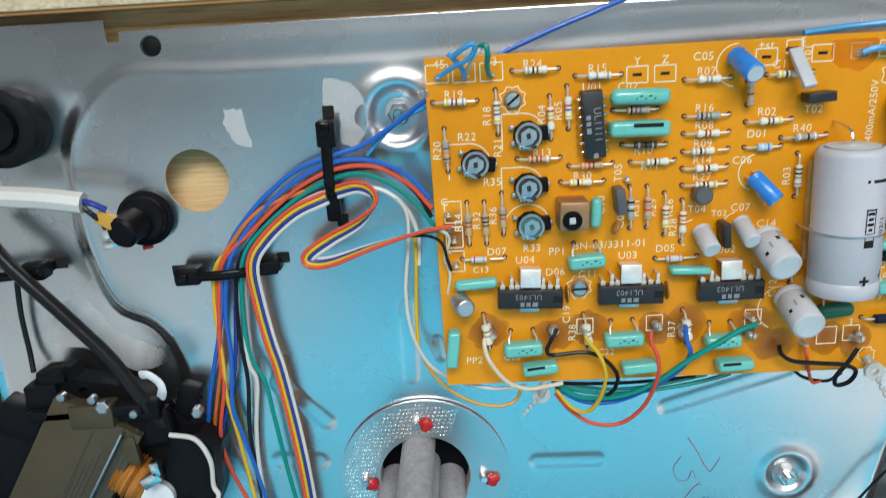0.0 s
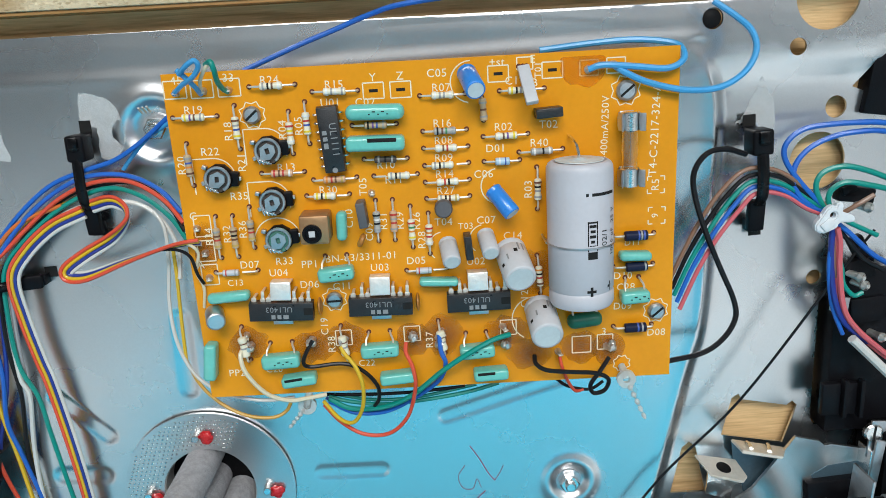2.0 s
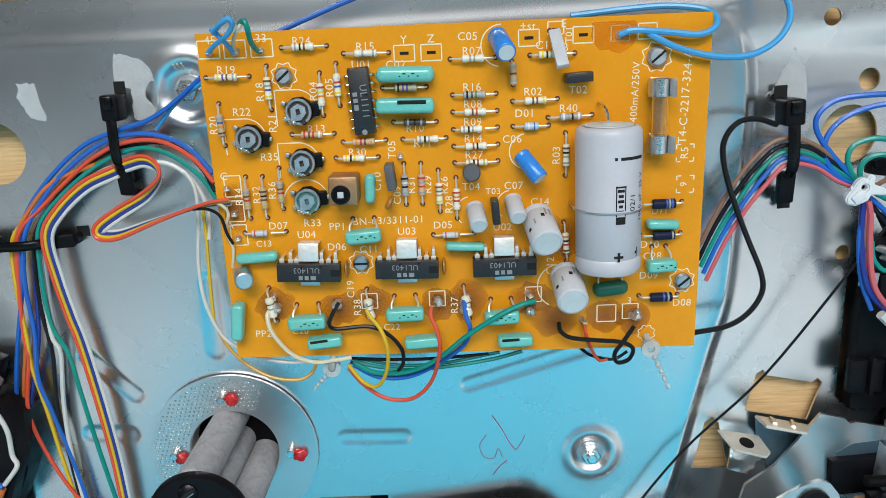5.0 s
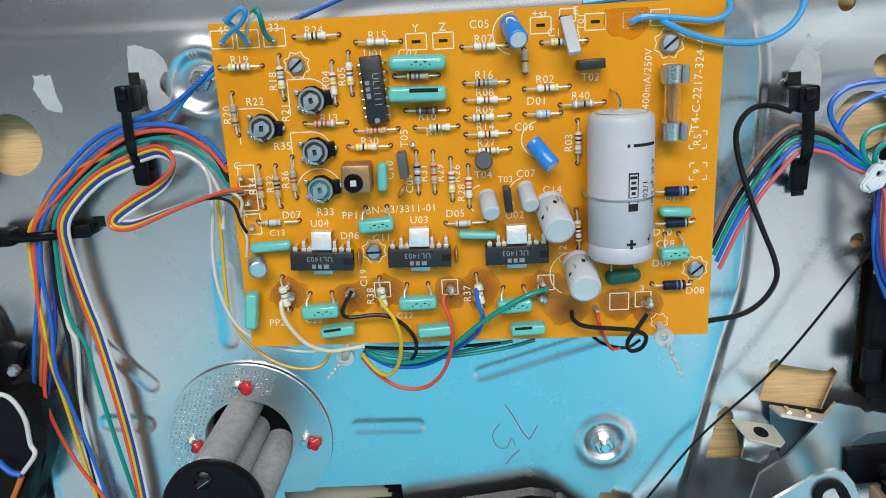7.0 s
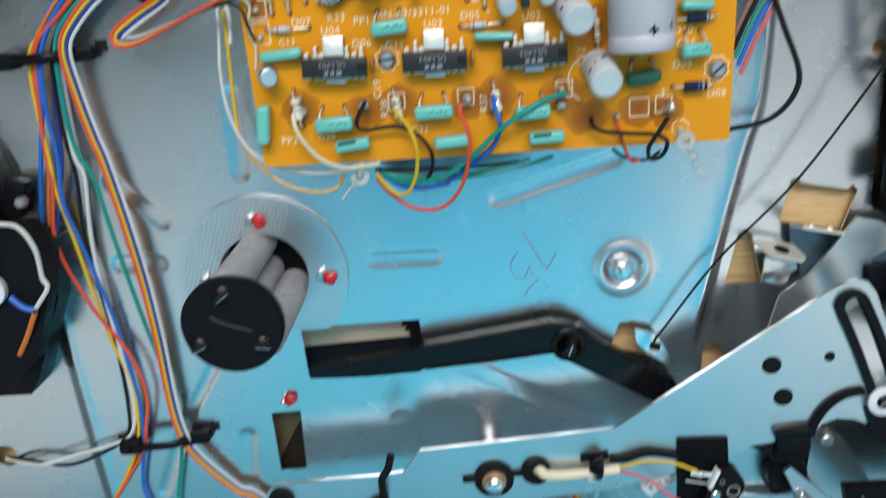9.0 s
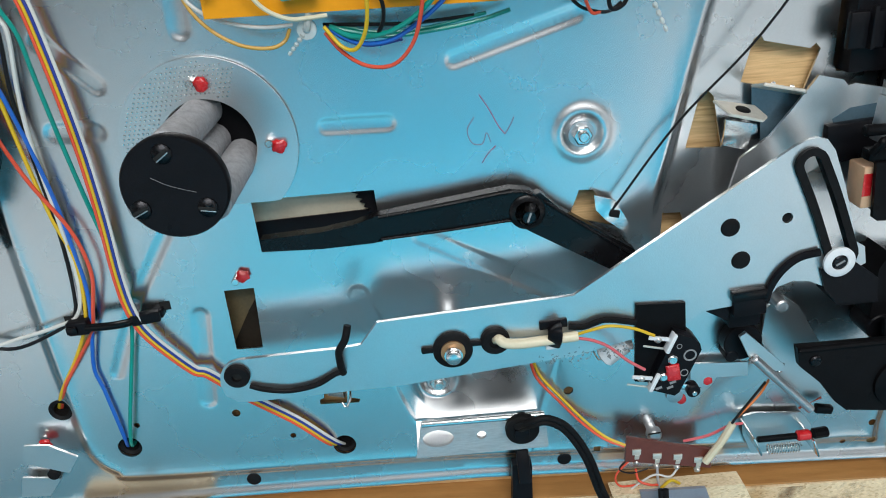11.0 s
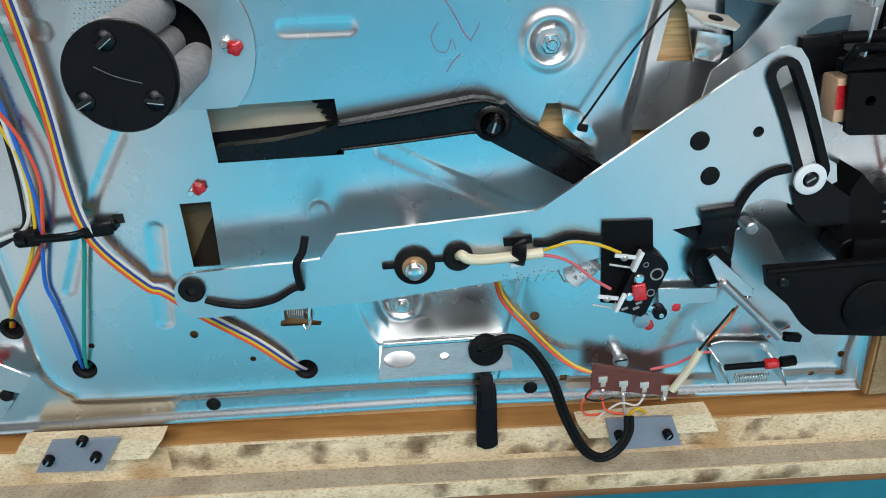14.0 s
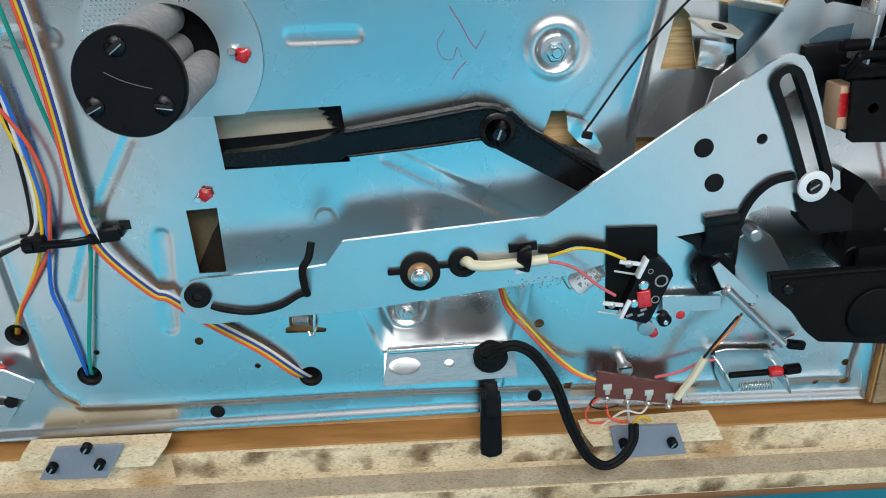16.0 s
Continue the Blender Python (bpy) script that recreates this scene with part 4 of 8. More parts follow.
frame_print(6.0, -52.8, 5.0, 6.5, False)
frame_print(6.1, -60.4, 5.0, 6.5, False)
frame_print(45.1, -83.8, 5.0, 5.0, False)
frame_print(66.7, -83.9, 5.0, 5.0, False)
frame_print(97.3, -83.8, 5.0, 5.0, False)
frame_print(128.2, -90.8, 5.0, 5.0, False)
frame_print(120.6, -91.2, 6.0, 5.6, False)


def arc_print(x, y, r, a0, a1, corner=True):
    bm = bmesh.new()
    n = 14
    pts = [(x + r * math.cos(radians(a0 + (a1 - a0) * k / n)), y + r * math.sin(radians(a0 + (a1 - a0) * k / n))) for k in range(n + 1)]
    for p, q in zip(pts, pts[1:]):
        stroke(bm, *p, *q, 0.35)
    if corner:
        stroke(bm, *pts[-1], pts[-1][0] - r, pts[-1][1], 0.35)
        stroke(bm, pts[-1][0] - r, pts[-1][1], pts[-1][0] - r, pts[-1][1] - r * 1.7, 0.35)
    part("printed_arc", bm, PRINT, board)


arc_print(11.6, -31.0, 6.2, -20, 90)
arc_print(27.6, -23.1, 6.2, -20, 90)
arc_print(27.0, -38.8, 6.2, -20, 90)
arc_print(28.1, -50.8, 7.0, 20, 180, False)
arc_print(88.8, -6.9, 6.0, 90, 260, False)
arc_print(95.9, -38.1, 5.4, 100, 250, False)
arc_print(78.3, -55.9, 4.6, 100, 230, False)
arc_print(90.9, -54.4, 4.6, 100, 230, False)
arc_print(105.8, -81.3, 7.2, 90, 240, False)

can.location.y += 1.5 * MM

# glass fuse in two clips
fx, fyc = 134.1, -28.7
fuse = thing("fuse", fx, fyc, 17, "glass cartridge fuse held in two metal clips on the circuit board", "fuse")
part("glass_tube", lathe((fx, fyc + 10, 22), (fx, fyc - 10, 22), [(0, 2.3), (20, 2.3), (20, 2.0), (0, 2.0), (0, 2.3)], 24), GLASS, fuse)
part("fuse_wire", tube([(fx, fyc + 9, 22), (fx + 0.2, fyc, 22.1), (fx, fyc - 9, 22)], 0.12, 6, 3), COPPER, fuse)
for s in (1, -1):
    c = fyc + s * 8.2
    part("end_cap", rod((fx, c - 2.8, 22), (fx, c + 2.8, 22), 2.6, 0.3, 24), BRIGHT, fuse)
    clip = part("clip", box(4.2, 5.6, 0.5, 0.1, fx, c, 18.2), DULL, fuse)
    for t in (-1, 1):
        part("jaw", tube([(fx + t * 1.6, c, 18.2), (fx + t * 2.9, c, 20), (fx + t * 2.8, c, 22.5), (fx + t * 2.4, c, 24.2), (fx + t * (3.8 if t > 0 else 3.0), c, 25.2)], 0.3, 6, 5, None, 8.6), DULL, clip)
    part("foot", box(3, 3, 1.4, 0.1, fx, c, 16.9), DULL, clip)

# solder lugs along the lower edge
def lug(x, y, turn=0, tall=4.0):
    ob = part("solder_lug", box(1.5, 0.45, tall + 0.8, 0.1, x, y, TOP - 0.5, turn, 1, None, 14, 10), LEAD, board)
    bm = lathe((x, y, TOP), (x + 0.3, y + 0.4, TOP + tall), [(0, 0), (0, 1.25), (0.5, 0.95), (tall * 0.5, 0.75), (tall * 0.8, 0.55), (tall, 0)], 10)
    for v in bm.verts:
        v.co += Vector((0.35, 0.3, 0.1)) * noise.noise(v.co * 0.9)
    part("solder_blob", bm, SOLDER, ob)


lug(15.9, -84.2, 10)
lug(15.0, -80.8, -20, 3)
lug(35.2, -83.6, 30)
lug(45.4, -84.1, 5)
lug(44.3, -85.0, 40, 3)
lug(67.0, -84.1, -10)
lug(76.1, -83.6, 15)
lug(75.1, -85.5, 60, 3)
lug(95.6, -83.2, 15)
lug(128.6, -92.2, 70)
lug(113.0, -93.0, 0, 3)
lug(3.7, -5.3, 0, 2.5)
lug(11.6, -5.3, 0, 2.5)
lug(18.8, -5.3, 0, 2.5)
lug(123.1, -5.2, 0, 2)
lug(130.3, -4.2, 0, 2)
lug(4.3, -45.5, 0, 2.5)
lug(5.6, -53.5, 0, 2.5)
lug(5.9, -61.3, 0, 2.5)
lug(57.5, -37.9, 0, 2)
for rx, ry in ((13.6, -80.1), (44.5, -81.8), (75.2, -82.1)):
    axial("resistor", rx, ry + 2.2, rx + 1.6, ry - 9.0, CREAM, [(0.3, "brown"), (0.55, "grey")], 6.6, 1.35, 3.4)

# ---- writing on the board and the chips ----
LETTERS = []


def text(words, x, y, size, turn=0, mat=None, z=None, parent=None, m=None):
    cu = bpy.data.curves.new("lettering", "FONT")
    cu.body, cu.size, cu.align_x, cu.align_y = words, size * MM, "CENTER", "CENTER"
    cu.space_character = 1.08
    cu.resolution_u = 3
    ob = new("lettering", cu)
    LETTERS.append((ob, (m if m is not None else at(x, y, TOP + 0.022 if z is None else z, turn)), mat or PRINT, parent or board))


def label_text(words, x, y, turn=-1.2, size=3.3):
    text(words, x, y, size, turn)


label_text("R24", 30.7, -3.3)
label_text("R15", 49.1, -5.6)
label_text("R19", 7.9, -10.6)
label_text("45", 4.3, -2.0)
label_text("33", 19.1, -2.0)
label_text("R22", 11.1, -22.9)
label_text("R35", 18.0, -36.6)
label_text("R13", 32.9, -28.8)
label_text("R30", 44.6, -36.3)
label_text("R33", 29.2, -57.6)
label_text("PP1", 36.8, -59.1)
label_text("R10", 62.4, -29.8)
label_text("R11", 64.5, -34.4)
label_text("C02", 57.7, -11.1)
label_text("U01", 47.6, -10.7)
label_text("Y", 60.4, -4.2)
label_text("Z", 68.3, -4.2)
label_text("C05", 79.0, -4.0)
label_text("R07", 80.0, -8.2)
label_text("R16", 79.8, -18.5)
label_text("R08", 79.9, -23.5)
label_text("R09", 79.7, -28.7)
label_text("R14", 79.7, -33.6)
label_text("R27", 79.8, -38.6)
label_text("R02", 97.8, -20.6)
label_text("R40", 108.3, -25.9)
label_text("D01", 95.3, -26.8)
label_text("C06", 91.4, -34.3)
label_text("T02", 111.2, -20.6)
label_text("+st", 96.5, -1.9)
label_text("E", 106.9, -1.6)
label_text("C1", 100.7, -7.4)
label_text("B", 107.3, -8.3)
label_text("T04", 78.6, -48.3)
label_text("T03", 85.3, -50.0, -1.2, 2.8)
label_text("C07", 91.6, -48.5)
label_text("C14", 99.6, -53.9)
label_text("D07", 18.5, -58.1)
label_text("U04", 27.0, -61.2)
label_text("C13", 13.5, -63.6, -1.2, 2.8)
label_text("D06", 36.1, -65.6)
label_text("C11", 46.1, -66.8)
label_text("U03", 58.2, -61.5)
label_text("D05", 69.5, -60.0)
label_text("U02", 87.9, -61.4)
label_text("BN-83/3311-01", 52.7, -57.8, 0.0)
label_text("PP2", 10.2, -93.6)
label_text("C20", 22.1, -93.2, -1.2, 3)
label_text("C22", 51.7, -93.0, -1.2, 3)
label_text("D10", 133.7, -69.0)
label_text("C28", 134.7, -72.8)
label_text("D09", 133.7, -79.1)
label_text("D08", 144.6, -88.7)
label_text("3", 127.8, -87.3)
label_text("D11", 136.6, -58.4, -1.2, 2.8)
label_text("R18", 17.3, -17.2, 88)
label_text("R21", 20.1, -26.5, 88)
label_text("R20", 2.4, -26.4, 88)
label_text("R04", 33.1, -17.6, 88)
label_text("R05", 37.9, -16.8, 88)
label_text("R34", 7.5, -48.4, 88)
label_text("R32", 13.0, -48.0, 88)
label_text("R36", 17.9, -46.8, 88)
label_text("C10", 50.2, -45.4, 88)
label_text("C09", 56.0, -49.9, 88)
label_text("T05", 55.2, -35.9, 88)
label_text("R31", 60.5, -46.8, 88)
label_text("R29", 65.5, -47.0, 88)
label_text("R26", 70.5, -47.4, 88)
label_text("R28", 71.8, -53.5, 88)
label_text("R03", 104.8, -39.7, 88)
label_text("T01", 108.5, -4.7, 88, 2.8)
label_text("R38", 41.2, -85.8, 88)
label_text("R37", 72.2, -86.4, 88)
label_text("C19", 39.5, -79.6, 88)
label_text("C12", 102.8, -74.6, 88)
label_text("T4-C-2217-324-A", 143.0, -24.1, 88, 3.5)
label_text("-400mA/250V", 128.0, -22.5, 88, 3.1)
label_text("R5", 143.5, -40.6, 88)
for fx_, fy_ in ((143.6, -40.6), (144.0, -50.2)):
    bm = bmesh.new()
    for sx_ in (-1, 1):
        for sy_ in (-1, 1):
            stroke(bm, fx_ + sx_ * 2.6, fy_ + sy_ * 2.6, fx_ + sx_ * 1.3, fy_ + sy_ * 2.6, 0.35)
            stroke(bm, fx_ + sx_ * 2.6, fy_ + sy_ * 2.6, fx_ + sx_ * 2.6, fy_ + sy_ * 1.3, 0.35)
    part("printed_corner", bm, PRINT, board)
label_text("9", 143.6, -50.2, 88, 3.0)
label_text("C", 3.5, -41.9)
label_text("A", 3.7, -57.2)

def on_can(ang, y):
    """Pose on the can's side for writing that runs along it."""
    a = radians(ang)
    z = Vector((math.sin(a), 0, math.cos(a)))
    m = Matrix((Vector((0, 1, 0)), z.cross(Vector((0, 1, 0))), z)).transposed().to_4x4()
    return Matrix.Translation(Vector((118.4, y, 27)) * MM + z * 9.72 * MM) @ m


text("02/1", 0, 0, 2.7, 0, PRINT_BLACK, None, can, on_can(33, -52.6))
text("1000 \u00b5F  25 V", 0, 0, 2.3, 0, PRINT_BLACK, None, can, on_can(54, -51.5))
m_chip = ic_m @ at(0, 1.0, 3.44, 0)
text("UL1111", 0, 0, 2.9, 0, PRINT_GREY, None, ic_main, m_chip)
for ob, m in CHIPS:
    text("UL1403", 0, 0, 2.4, 0, PRINT_GREY, None, ob, m @ at(-0.6, 0.9, 3.44, 180))
    place("maker_mark", shared("maker", lambda: mesh_of(join(join(box(1.2, 1.3, 0.03, 0, -2.2, 0, 0), box(1.2, 1.3, 0.03, 0, -0.4, 0, 0)), box(1.6, 1.3, 0.03, 0, 1.6, 0, 0)), PRINT_GREY, "maker_mark")), m @ at(-0.2, -1.5, 3.42), ob)
place("maker_mark", SHARED["maker"], ic_m @ at(0, -1.5, 3.42), ic_main)
bpy.context.view_layer.update()
graph = bpy.context.evaluated_depsgraph_get()
for ob, m, mt, parent in LETTERS:
    me = bpy.data.meshes.new_from_object(ob.evaluated_get(graph))
    me.materials.clear()
    me.materials.append(mt)
    place("marking", me, m, parent)
for ob, *_ in LETTERS:
    cu = ob.data
    bpy.data.objects.remove(ob)
    bpy.data.curves.remove(cu)


def messy_lug(x, y, seed):
    """Upright tinned lug with a heaped solder joint and browned flux."""
    rnd = random.Random(seed)
    bm = tube([(x, y, TOP), (x + rnd.uniform(-0.3, 0.3), y, TOP + 2.2), (x + rnd.uniform(-0.8, 0.8), y + rnd.uniform(0, 1.2), TOP + 5.0)], 0.5, 6, 4, None, 1.8)
    for k in range(3):
        px, py = x + rnd.uniform(-0.9, 0.9), y + rnd.uniform(-0.8, 0.8)
        lathe((px, py, TOP + rnd.uniform(0, 3)), (px + rnd.uniform(-0.4, 0.4), py, TOP + 8), [(0, 0), (0.1, 1.1), (0.9, 1.25), (1.7, 0.7), (2.2, 0)], 10, bm)
    part("solder_lug", bm, SOLDER, board, "heaped shiny solder joint on a lug")
    part("flux_ring", lathe((x, y, TOP + 0.02), (x, y, TOP + 1), [(0, 0), (0, 1.9), (0.06, 1.7), (0.06, 0)], 12), FLUX, board, "browned flux")


for k, (x, y) in enumerate(((15.4, -84.0), (34.8, -84.1), (45.2, -83.9), (66.8, -84.1), (75.6, -86.8), (96.3, -88.2), (129.6, -91.6))):
    messy_lug(x, y, 40 + k)
rnd = random.Random(8)
fx, fy = 121.6, -3.8
FLUX_FILM = material("amber_flux_film", (0.88, 0.28, 0.0), 0.22, 0.0, 0.15, 120, coat=0.4)
FLUX_FILM.node_tree.nodes["Principled BSDF"].inputs["Alpha"].default_value = 0.30
part("flux_stain", sheet([(fx + (7.2 + rnd.uniform(-0.7, 0.7)) * math.cos(a / 24 * math.tau), min(-1.5, fy + (6.4 + rnd.uniform(-0.7, 0.7)) * math.sin(a / 24 * math.tau))) for a in range(24)], [], TOP + 0.07, 0.05), FLUX_FILM, board, "amber stain of old flux")

FLUX_BROWN = material("brown_flux_film", (0.34, 0.10, 0.01), 0.35, 0.0, 0.2, 150, coat=0.2)
veil = FLUX_BROWN.node_tree
cloud = veil.nodes.new("ShaderNodeTexNoise")
cloud.inputs["Scale"].default_value, cloud.inputs["Detail"].default_value = 260.0, 6.0
thin = veil.nodes.new("ShaderNodeMapRange")
thin.inputs[1].default_value, thin.inputs[2].default_value, thin.inputs[3].default_value, thin.inputs[4].default_value = 0.30, 0.68, 0.05, 0.80
veil.links.new(cloud.outputs["Fac"], thin.inputs[0])
fade_out(veil, thin.outputs[0], 0.0085, 1.0)
for sx_, sy_, rx_, ry_ in ((15, -84, 7, 6), (36, -86, 8, 6), (46, -84, 7, 6), (67, -86, 6, 6), (76, -85, 7, 7), (97, -85, 8, 6), (104, -93, 8, 6), (120, -92, 7, 6), (129, -93, 6, 6), (106, -66, 6, 8), (6, -52, 4, 9)):
    rim_ = [(sx_ + rx_ * rnd.uniform(0.75, 1.1) * math.cos(a / 20 * math.tau), max(-101.0, sy_ + ry_ * rnd.uniform(0.75, 1.1) * math.sin(a / 20 * math.tau))) for a in range(20)]
    part("flux_stain", sheet(rim_, [], TOP + 0.013, 0.008), FLUX_BROWN, board, "brown stain of old flux")

# ---- strings, wires and cable clips ----
def wire(colour, r, *pts, label="", group="loose wires", seg=8):
    words = colour.replace("_", " ")
    return solo("wire", tube(pts, r, seg, 6), WIRE[colour], label or words + " insulated wire running over the deck plate", "wire", group)


def ribbon(colours, pitch, r, *pts, label="", twist=()):
    """Flat cable: strands side by side along one line; twist: turns about the line at even steps."""
    line = smooth_line(pts, 5)
    ob = thing("ribbon_cable", line[0].x, line[0].y, line[0].z, label, "ribbon cable", "ribbon cables")
    for k, c in enumerate(colours):
        off = (k - (len(colours) - 1) / 2) * pitch
        run = []
        for i, p in enumerate(line):
            d = line[min(i + 1, len(line) - 1)] - line[max(i - 1, 0)]
            n = Vector((-d.y, d.x, 0))
            n = n.normalized() if n.length > 1e-6 else Vector((1, 0, 0))
            a = math.pi * float(np.interp(i / (len(line) - 1), np.linspace(0, 1, len(twist)), twist)) if twist else 0.0
            run.append(p + n * off * math.cos(a) + Vector((0, 0, off * math.sin(a))))
        part("strand", tube(run, r, 8, 1), WIRE[c], ob, c.replace("_", " ") + " strand")
    return ob


# harness on the west side, from the circuit board to the lower clip
H1 = "wires of the main harness"
wire("blue", 0.75, (-0.4, -12.0, 13), (-11.6, -19.8, 9), (-20.6, -24.8, 8), (-29.8, -27.4, 8), (-42.3, -31.9, 7), (-55.7, -42.3, 6), (-65.1, -53.5, 6), (-69.0, -63.7, 6), (-71.7, -78.5, 5), (-76.5, -94.8, 4), (-80.2, -107.6, 3), (-84.5, -127.5, 2), group=H1)
wire("light_blue", 0.7, (-0.6, -14.0, 13), (-9.0, -18.2, 8), (-15.6, -24.0, 6), (-19.5, -28.3, 5), group=H1)
wire("blue", 0.75, (-0.6, -41.2, 14), (-7.4, -34.1, 11), (-17.5, -29.5, 9), (-29.5, -29.2, 9), (-41.5, -34.4, 8), (-53.3, -43.3, 7), (-62.8, -54.3, 7), (-67.2, -63.4, 7), (-69.9, -78.2, 6), (-70.5, -94.7, 5), (-72.4, -111.5, 5), (-70.0, -123.7, 5), (-66.8, -140.7, 4.5), (-64.1, -160.7, 4), (-62.9, -179.1, 4), (-62.4, -193.5, 4), (-64.4, -208.1, 4), (-69.1, -227.1, 2), (-68.0, -238.4, 1.5), (-66.0, -261.8, 1), (-69.1, -271.5, -6), group=H1)
wire("black", 0.7, (-0.6, -46.9, 14), (-5.2, -39.4, 11), (-14.3, -32.5, 8), (-28.4, -32.4, 7), (-41.3, -37.5, 6), (-54.2, -48.6, 6), (-62.8, -59.3, 6), (-65.9, -70.9, 5), (-66.7, -86.8, 5), (-66.3, -102.6, 4), (-68.1, -122.1, 4), (-67.2, -145.1, 4), (-66.3, -169.8, 3.5), (-67.3, -193.3, 3.5), (-70.0, -203.9, 4), (-79.9, -210.4, 3), (-95.6, -215.7, 2.5), (-110.5, -212.9, 2), (-124.5, -214.9, -5), group=H1)
wire("red", 0.7, (-0.2, -44.1, 15), (-6.8, -37.2, 11), (-16.8, -31.5, 9), (-28.0, -31.2, 9), (-39.0, -35.5, 8), (-48.7, -42.3, 7), (-58.7, -50.8, 7), (-67.5, -58.7, 7), (-71.0, -70.3, 6), (-74.3, -94.5, 5), (-74.2, -103.6, 5), (-77.9, -121.0, 5), (-76.7, -133.4, 5), (-70.6, -150.9, 5), (-61.5, -169.5, 5), (-58.6, -186.0, 5), (-61.6, -200.3, 5), (-65.0, -210.6, 4), (-74.2, -223.6, 2.5), (-83.1, -235.9, 1), (-90.5, -249.1, -6), group=H1)
wire("yellow", 0.7, (-36.0, -36.9, 6), (-50.7, -41.8, 6), (-61.9, -52.8, 6), (-70.6, -60.7, 6), (-73.4, -74.4, 5), (-73.4, -96.1, 5), (-74.0, -107.6, 4.5), (-71.9, -125.9, 4), (-70.1, -142.7, 4), (-67.1, -164.9, 4), (-63.4, -181.4, 4), (-64.5, -198.2, 4), (-67.3, -209.1, 4), (-74.8, -222.6, 2), (-84.7, -237.5, 0.5), (-91.8, -249.6, -6), group=H1)
wire("orange", 0.7, (-39.4, -37.9, 7), (-54.2, -43.2, 7), (-64.4, -53.3, 7), (-69.8, -61.7, 6), (-72.5, -74.5, 5), (-74.8, -91.2, 3), (-74.6, -95.5, 3), (-79.3, -113.7, 2), (-82.1, -126.0, 1), group=H1)
wire("teal", 0.75, (-0.0, -49.4, 15), (-5.4, -42.9, 11), (-12.9, -36.8, 9), (-21.4, -33.5, 8), (-29.3, -34.3, 8), (-40.4, -39.1, 7), (-53.0, -48.4, 7), (-61.0, -57.6, 7), (-63.7, -70.7, 6), (-64.4, -90.9, 5), (-60.3, -102.8, 5), (-58.7, -116.6, 5), (-56.8, -135.2, 4.5), (-54.1, -157.1, 4), (-50.6, -180.2, 4), (-49.4, -202.0, 4), (-51.1, -213.8, 3), (-55.5, -231.0, 3), (-60.0, -249.0, 3.5), (-62.6, -260.0, 3), (-64.2, -266.0, 0.5), (-65.2, -268.5, -5), group=H1)
wire("white", 0.75, (-5.6, -63.2, 10), (-5.4, -53.6, 8), (-9.1, -44.3, 8), (-16.7, -38.7, 7), (-28.0, -38.1, 7), (-39.0, -40.7, 6), (-52.4, -48.7, 6), (-61.4, -58.4, 6), (-64.2, -75.0, 5), (-64.9, -95.0, 5), (-63.0, -102.6, 5), (-65.7, -120.3, 4), (-66.5, -138.8, 4), (-65.1, -165.1, 4), (-64.5, -188.5, 4), (-67.8, -202.5, 4.5), (-77.7, -207.4, 4), (-91.8, -211.0, 3.5), (-106.0, -214.4, 3), (-124.0, -215.1, -4), group=H1)
wire("deep_blue", 0.7, (-29.0, -37.3, 6), (-44.0, -43.9, 5), (-60.1, -57.8, 5), (-65.3, -67.1, 5), (-70.1, -97.5, 4), (-77.3, -119.6, 3), (-80.6, -134.1, 2), (-87.2, -146.6, 1.5), group=H1)
wire("grey", 0.7, (-31.1, -40.1, 5), (-48.1, -48.3, 5), (-60.4, -60.1, 5), (-63.5, -79.3, 4), (-64.5, -106.8, 3), (-67.0, -130.7, 3), (-66.6, -156.5, 3), (-66.8, -191.2, 3), (-67.3, -203.5, 3), group=H1)
ribbon(["red", "yellow", "deep_blue", "white"], 1.12, 0.6, (-32.8, -40.3, 8), (-43.5, -44.7, 8), (-53.3, -52.7, 8), (-58.5, -60.8, 8), (-58.1, -74.6, 7), (-56.4, -88.9, 6), (-54.8, -96.5, 6), (-53.1, -108.9, 6), (-51.3, -124.9, 6), (-50.0, -143.8, 5.5), (-49.3, -165.8, 5.5), (-49.4, -189.0, 5.5), (-47.8, -203.4, 6), (-43.7, -214.9, 5), (-31.7, -230.5, 4), (-26.1, -233.3, 4), (-13.8, -245.4, 3), (3.5, -258.9, 3), (15.0, -271.1, 2), (19.3, -281.0, -6), label="flat multicoloured ribbon cable laid through black clips")
ribbon(["white", "deep_blue", "yellow", "red"], 1.1, 0.6, (-29.6, -38.5, 9), (-22.7, -36.9, 11), (-18.1, -38.8, 13), (-18.1, -42.7, 13), (-23.5, -48.1, 12), (-32.4, -53.0, 11), (-39.4, -57.5, 11), (-39.4, -59.9, 11), (-33.0, -59.8, 12), (-20.0, -55.4, 14), (-6.9, -51.3, 17), (1.2, -49.4, 20), (5.3, -49.2, 20), label="flat red, yellow, blue and white ribbon cable in an S-bend", twist=(0, 0.1, 0.4, 0.8, 1, 0.9, 0.7, 0.5, 0.35, 0.3))
wire("black", 0.5, (-7.8, -51.6, 17), (-1.6, -51.2, 20), (2.2, -53.4, 21), (3.6, -58.8, 21), (4.5, -62.5, 19))
wire("cream", 0.5, (-0.8, -49.0, 19), (3.1, -50.0, 21), (4.4, -52.9, 20), (2.7, -58.4, 19), (4.0, -64.2, 18), (2.9, -70.9, 17))
wire("white", 0.62, (-11.2, -41.3, 8), (-8.4, -46.7, 9), (-8.6, -56.8, 9), (-10.5, -71.9, 9), (-9.5, -85.2, 10), (-5.0, -96.0, 11), (2.5, -101.9, 12), (10.8, -104.5, 13), (18.2, -105.7, 13), (26.5, -105.7, 12))
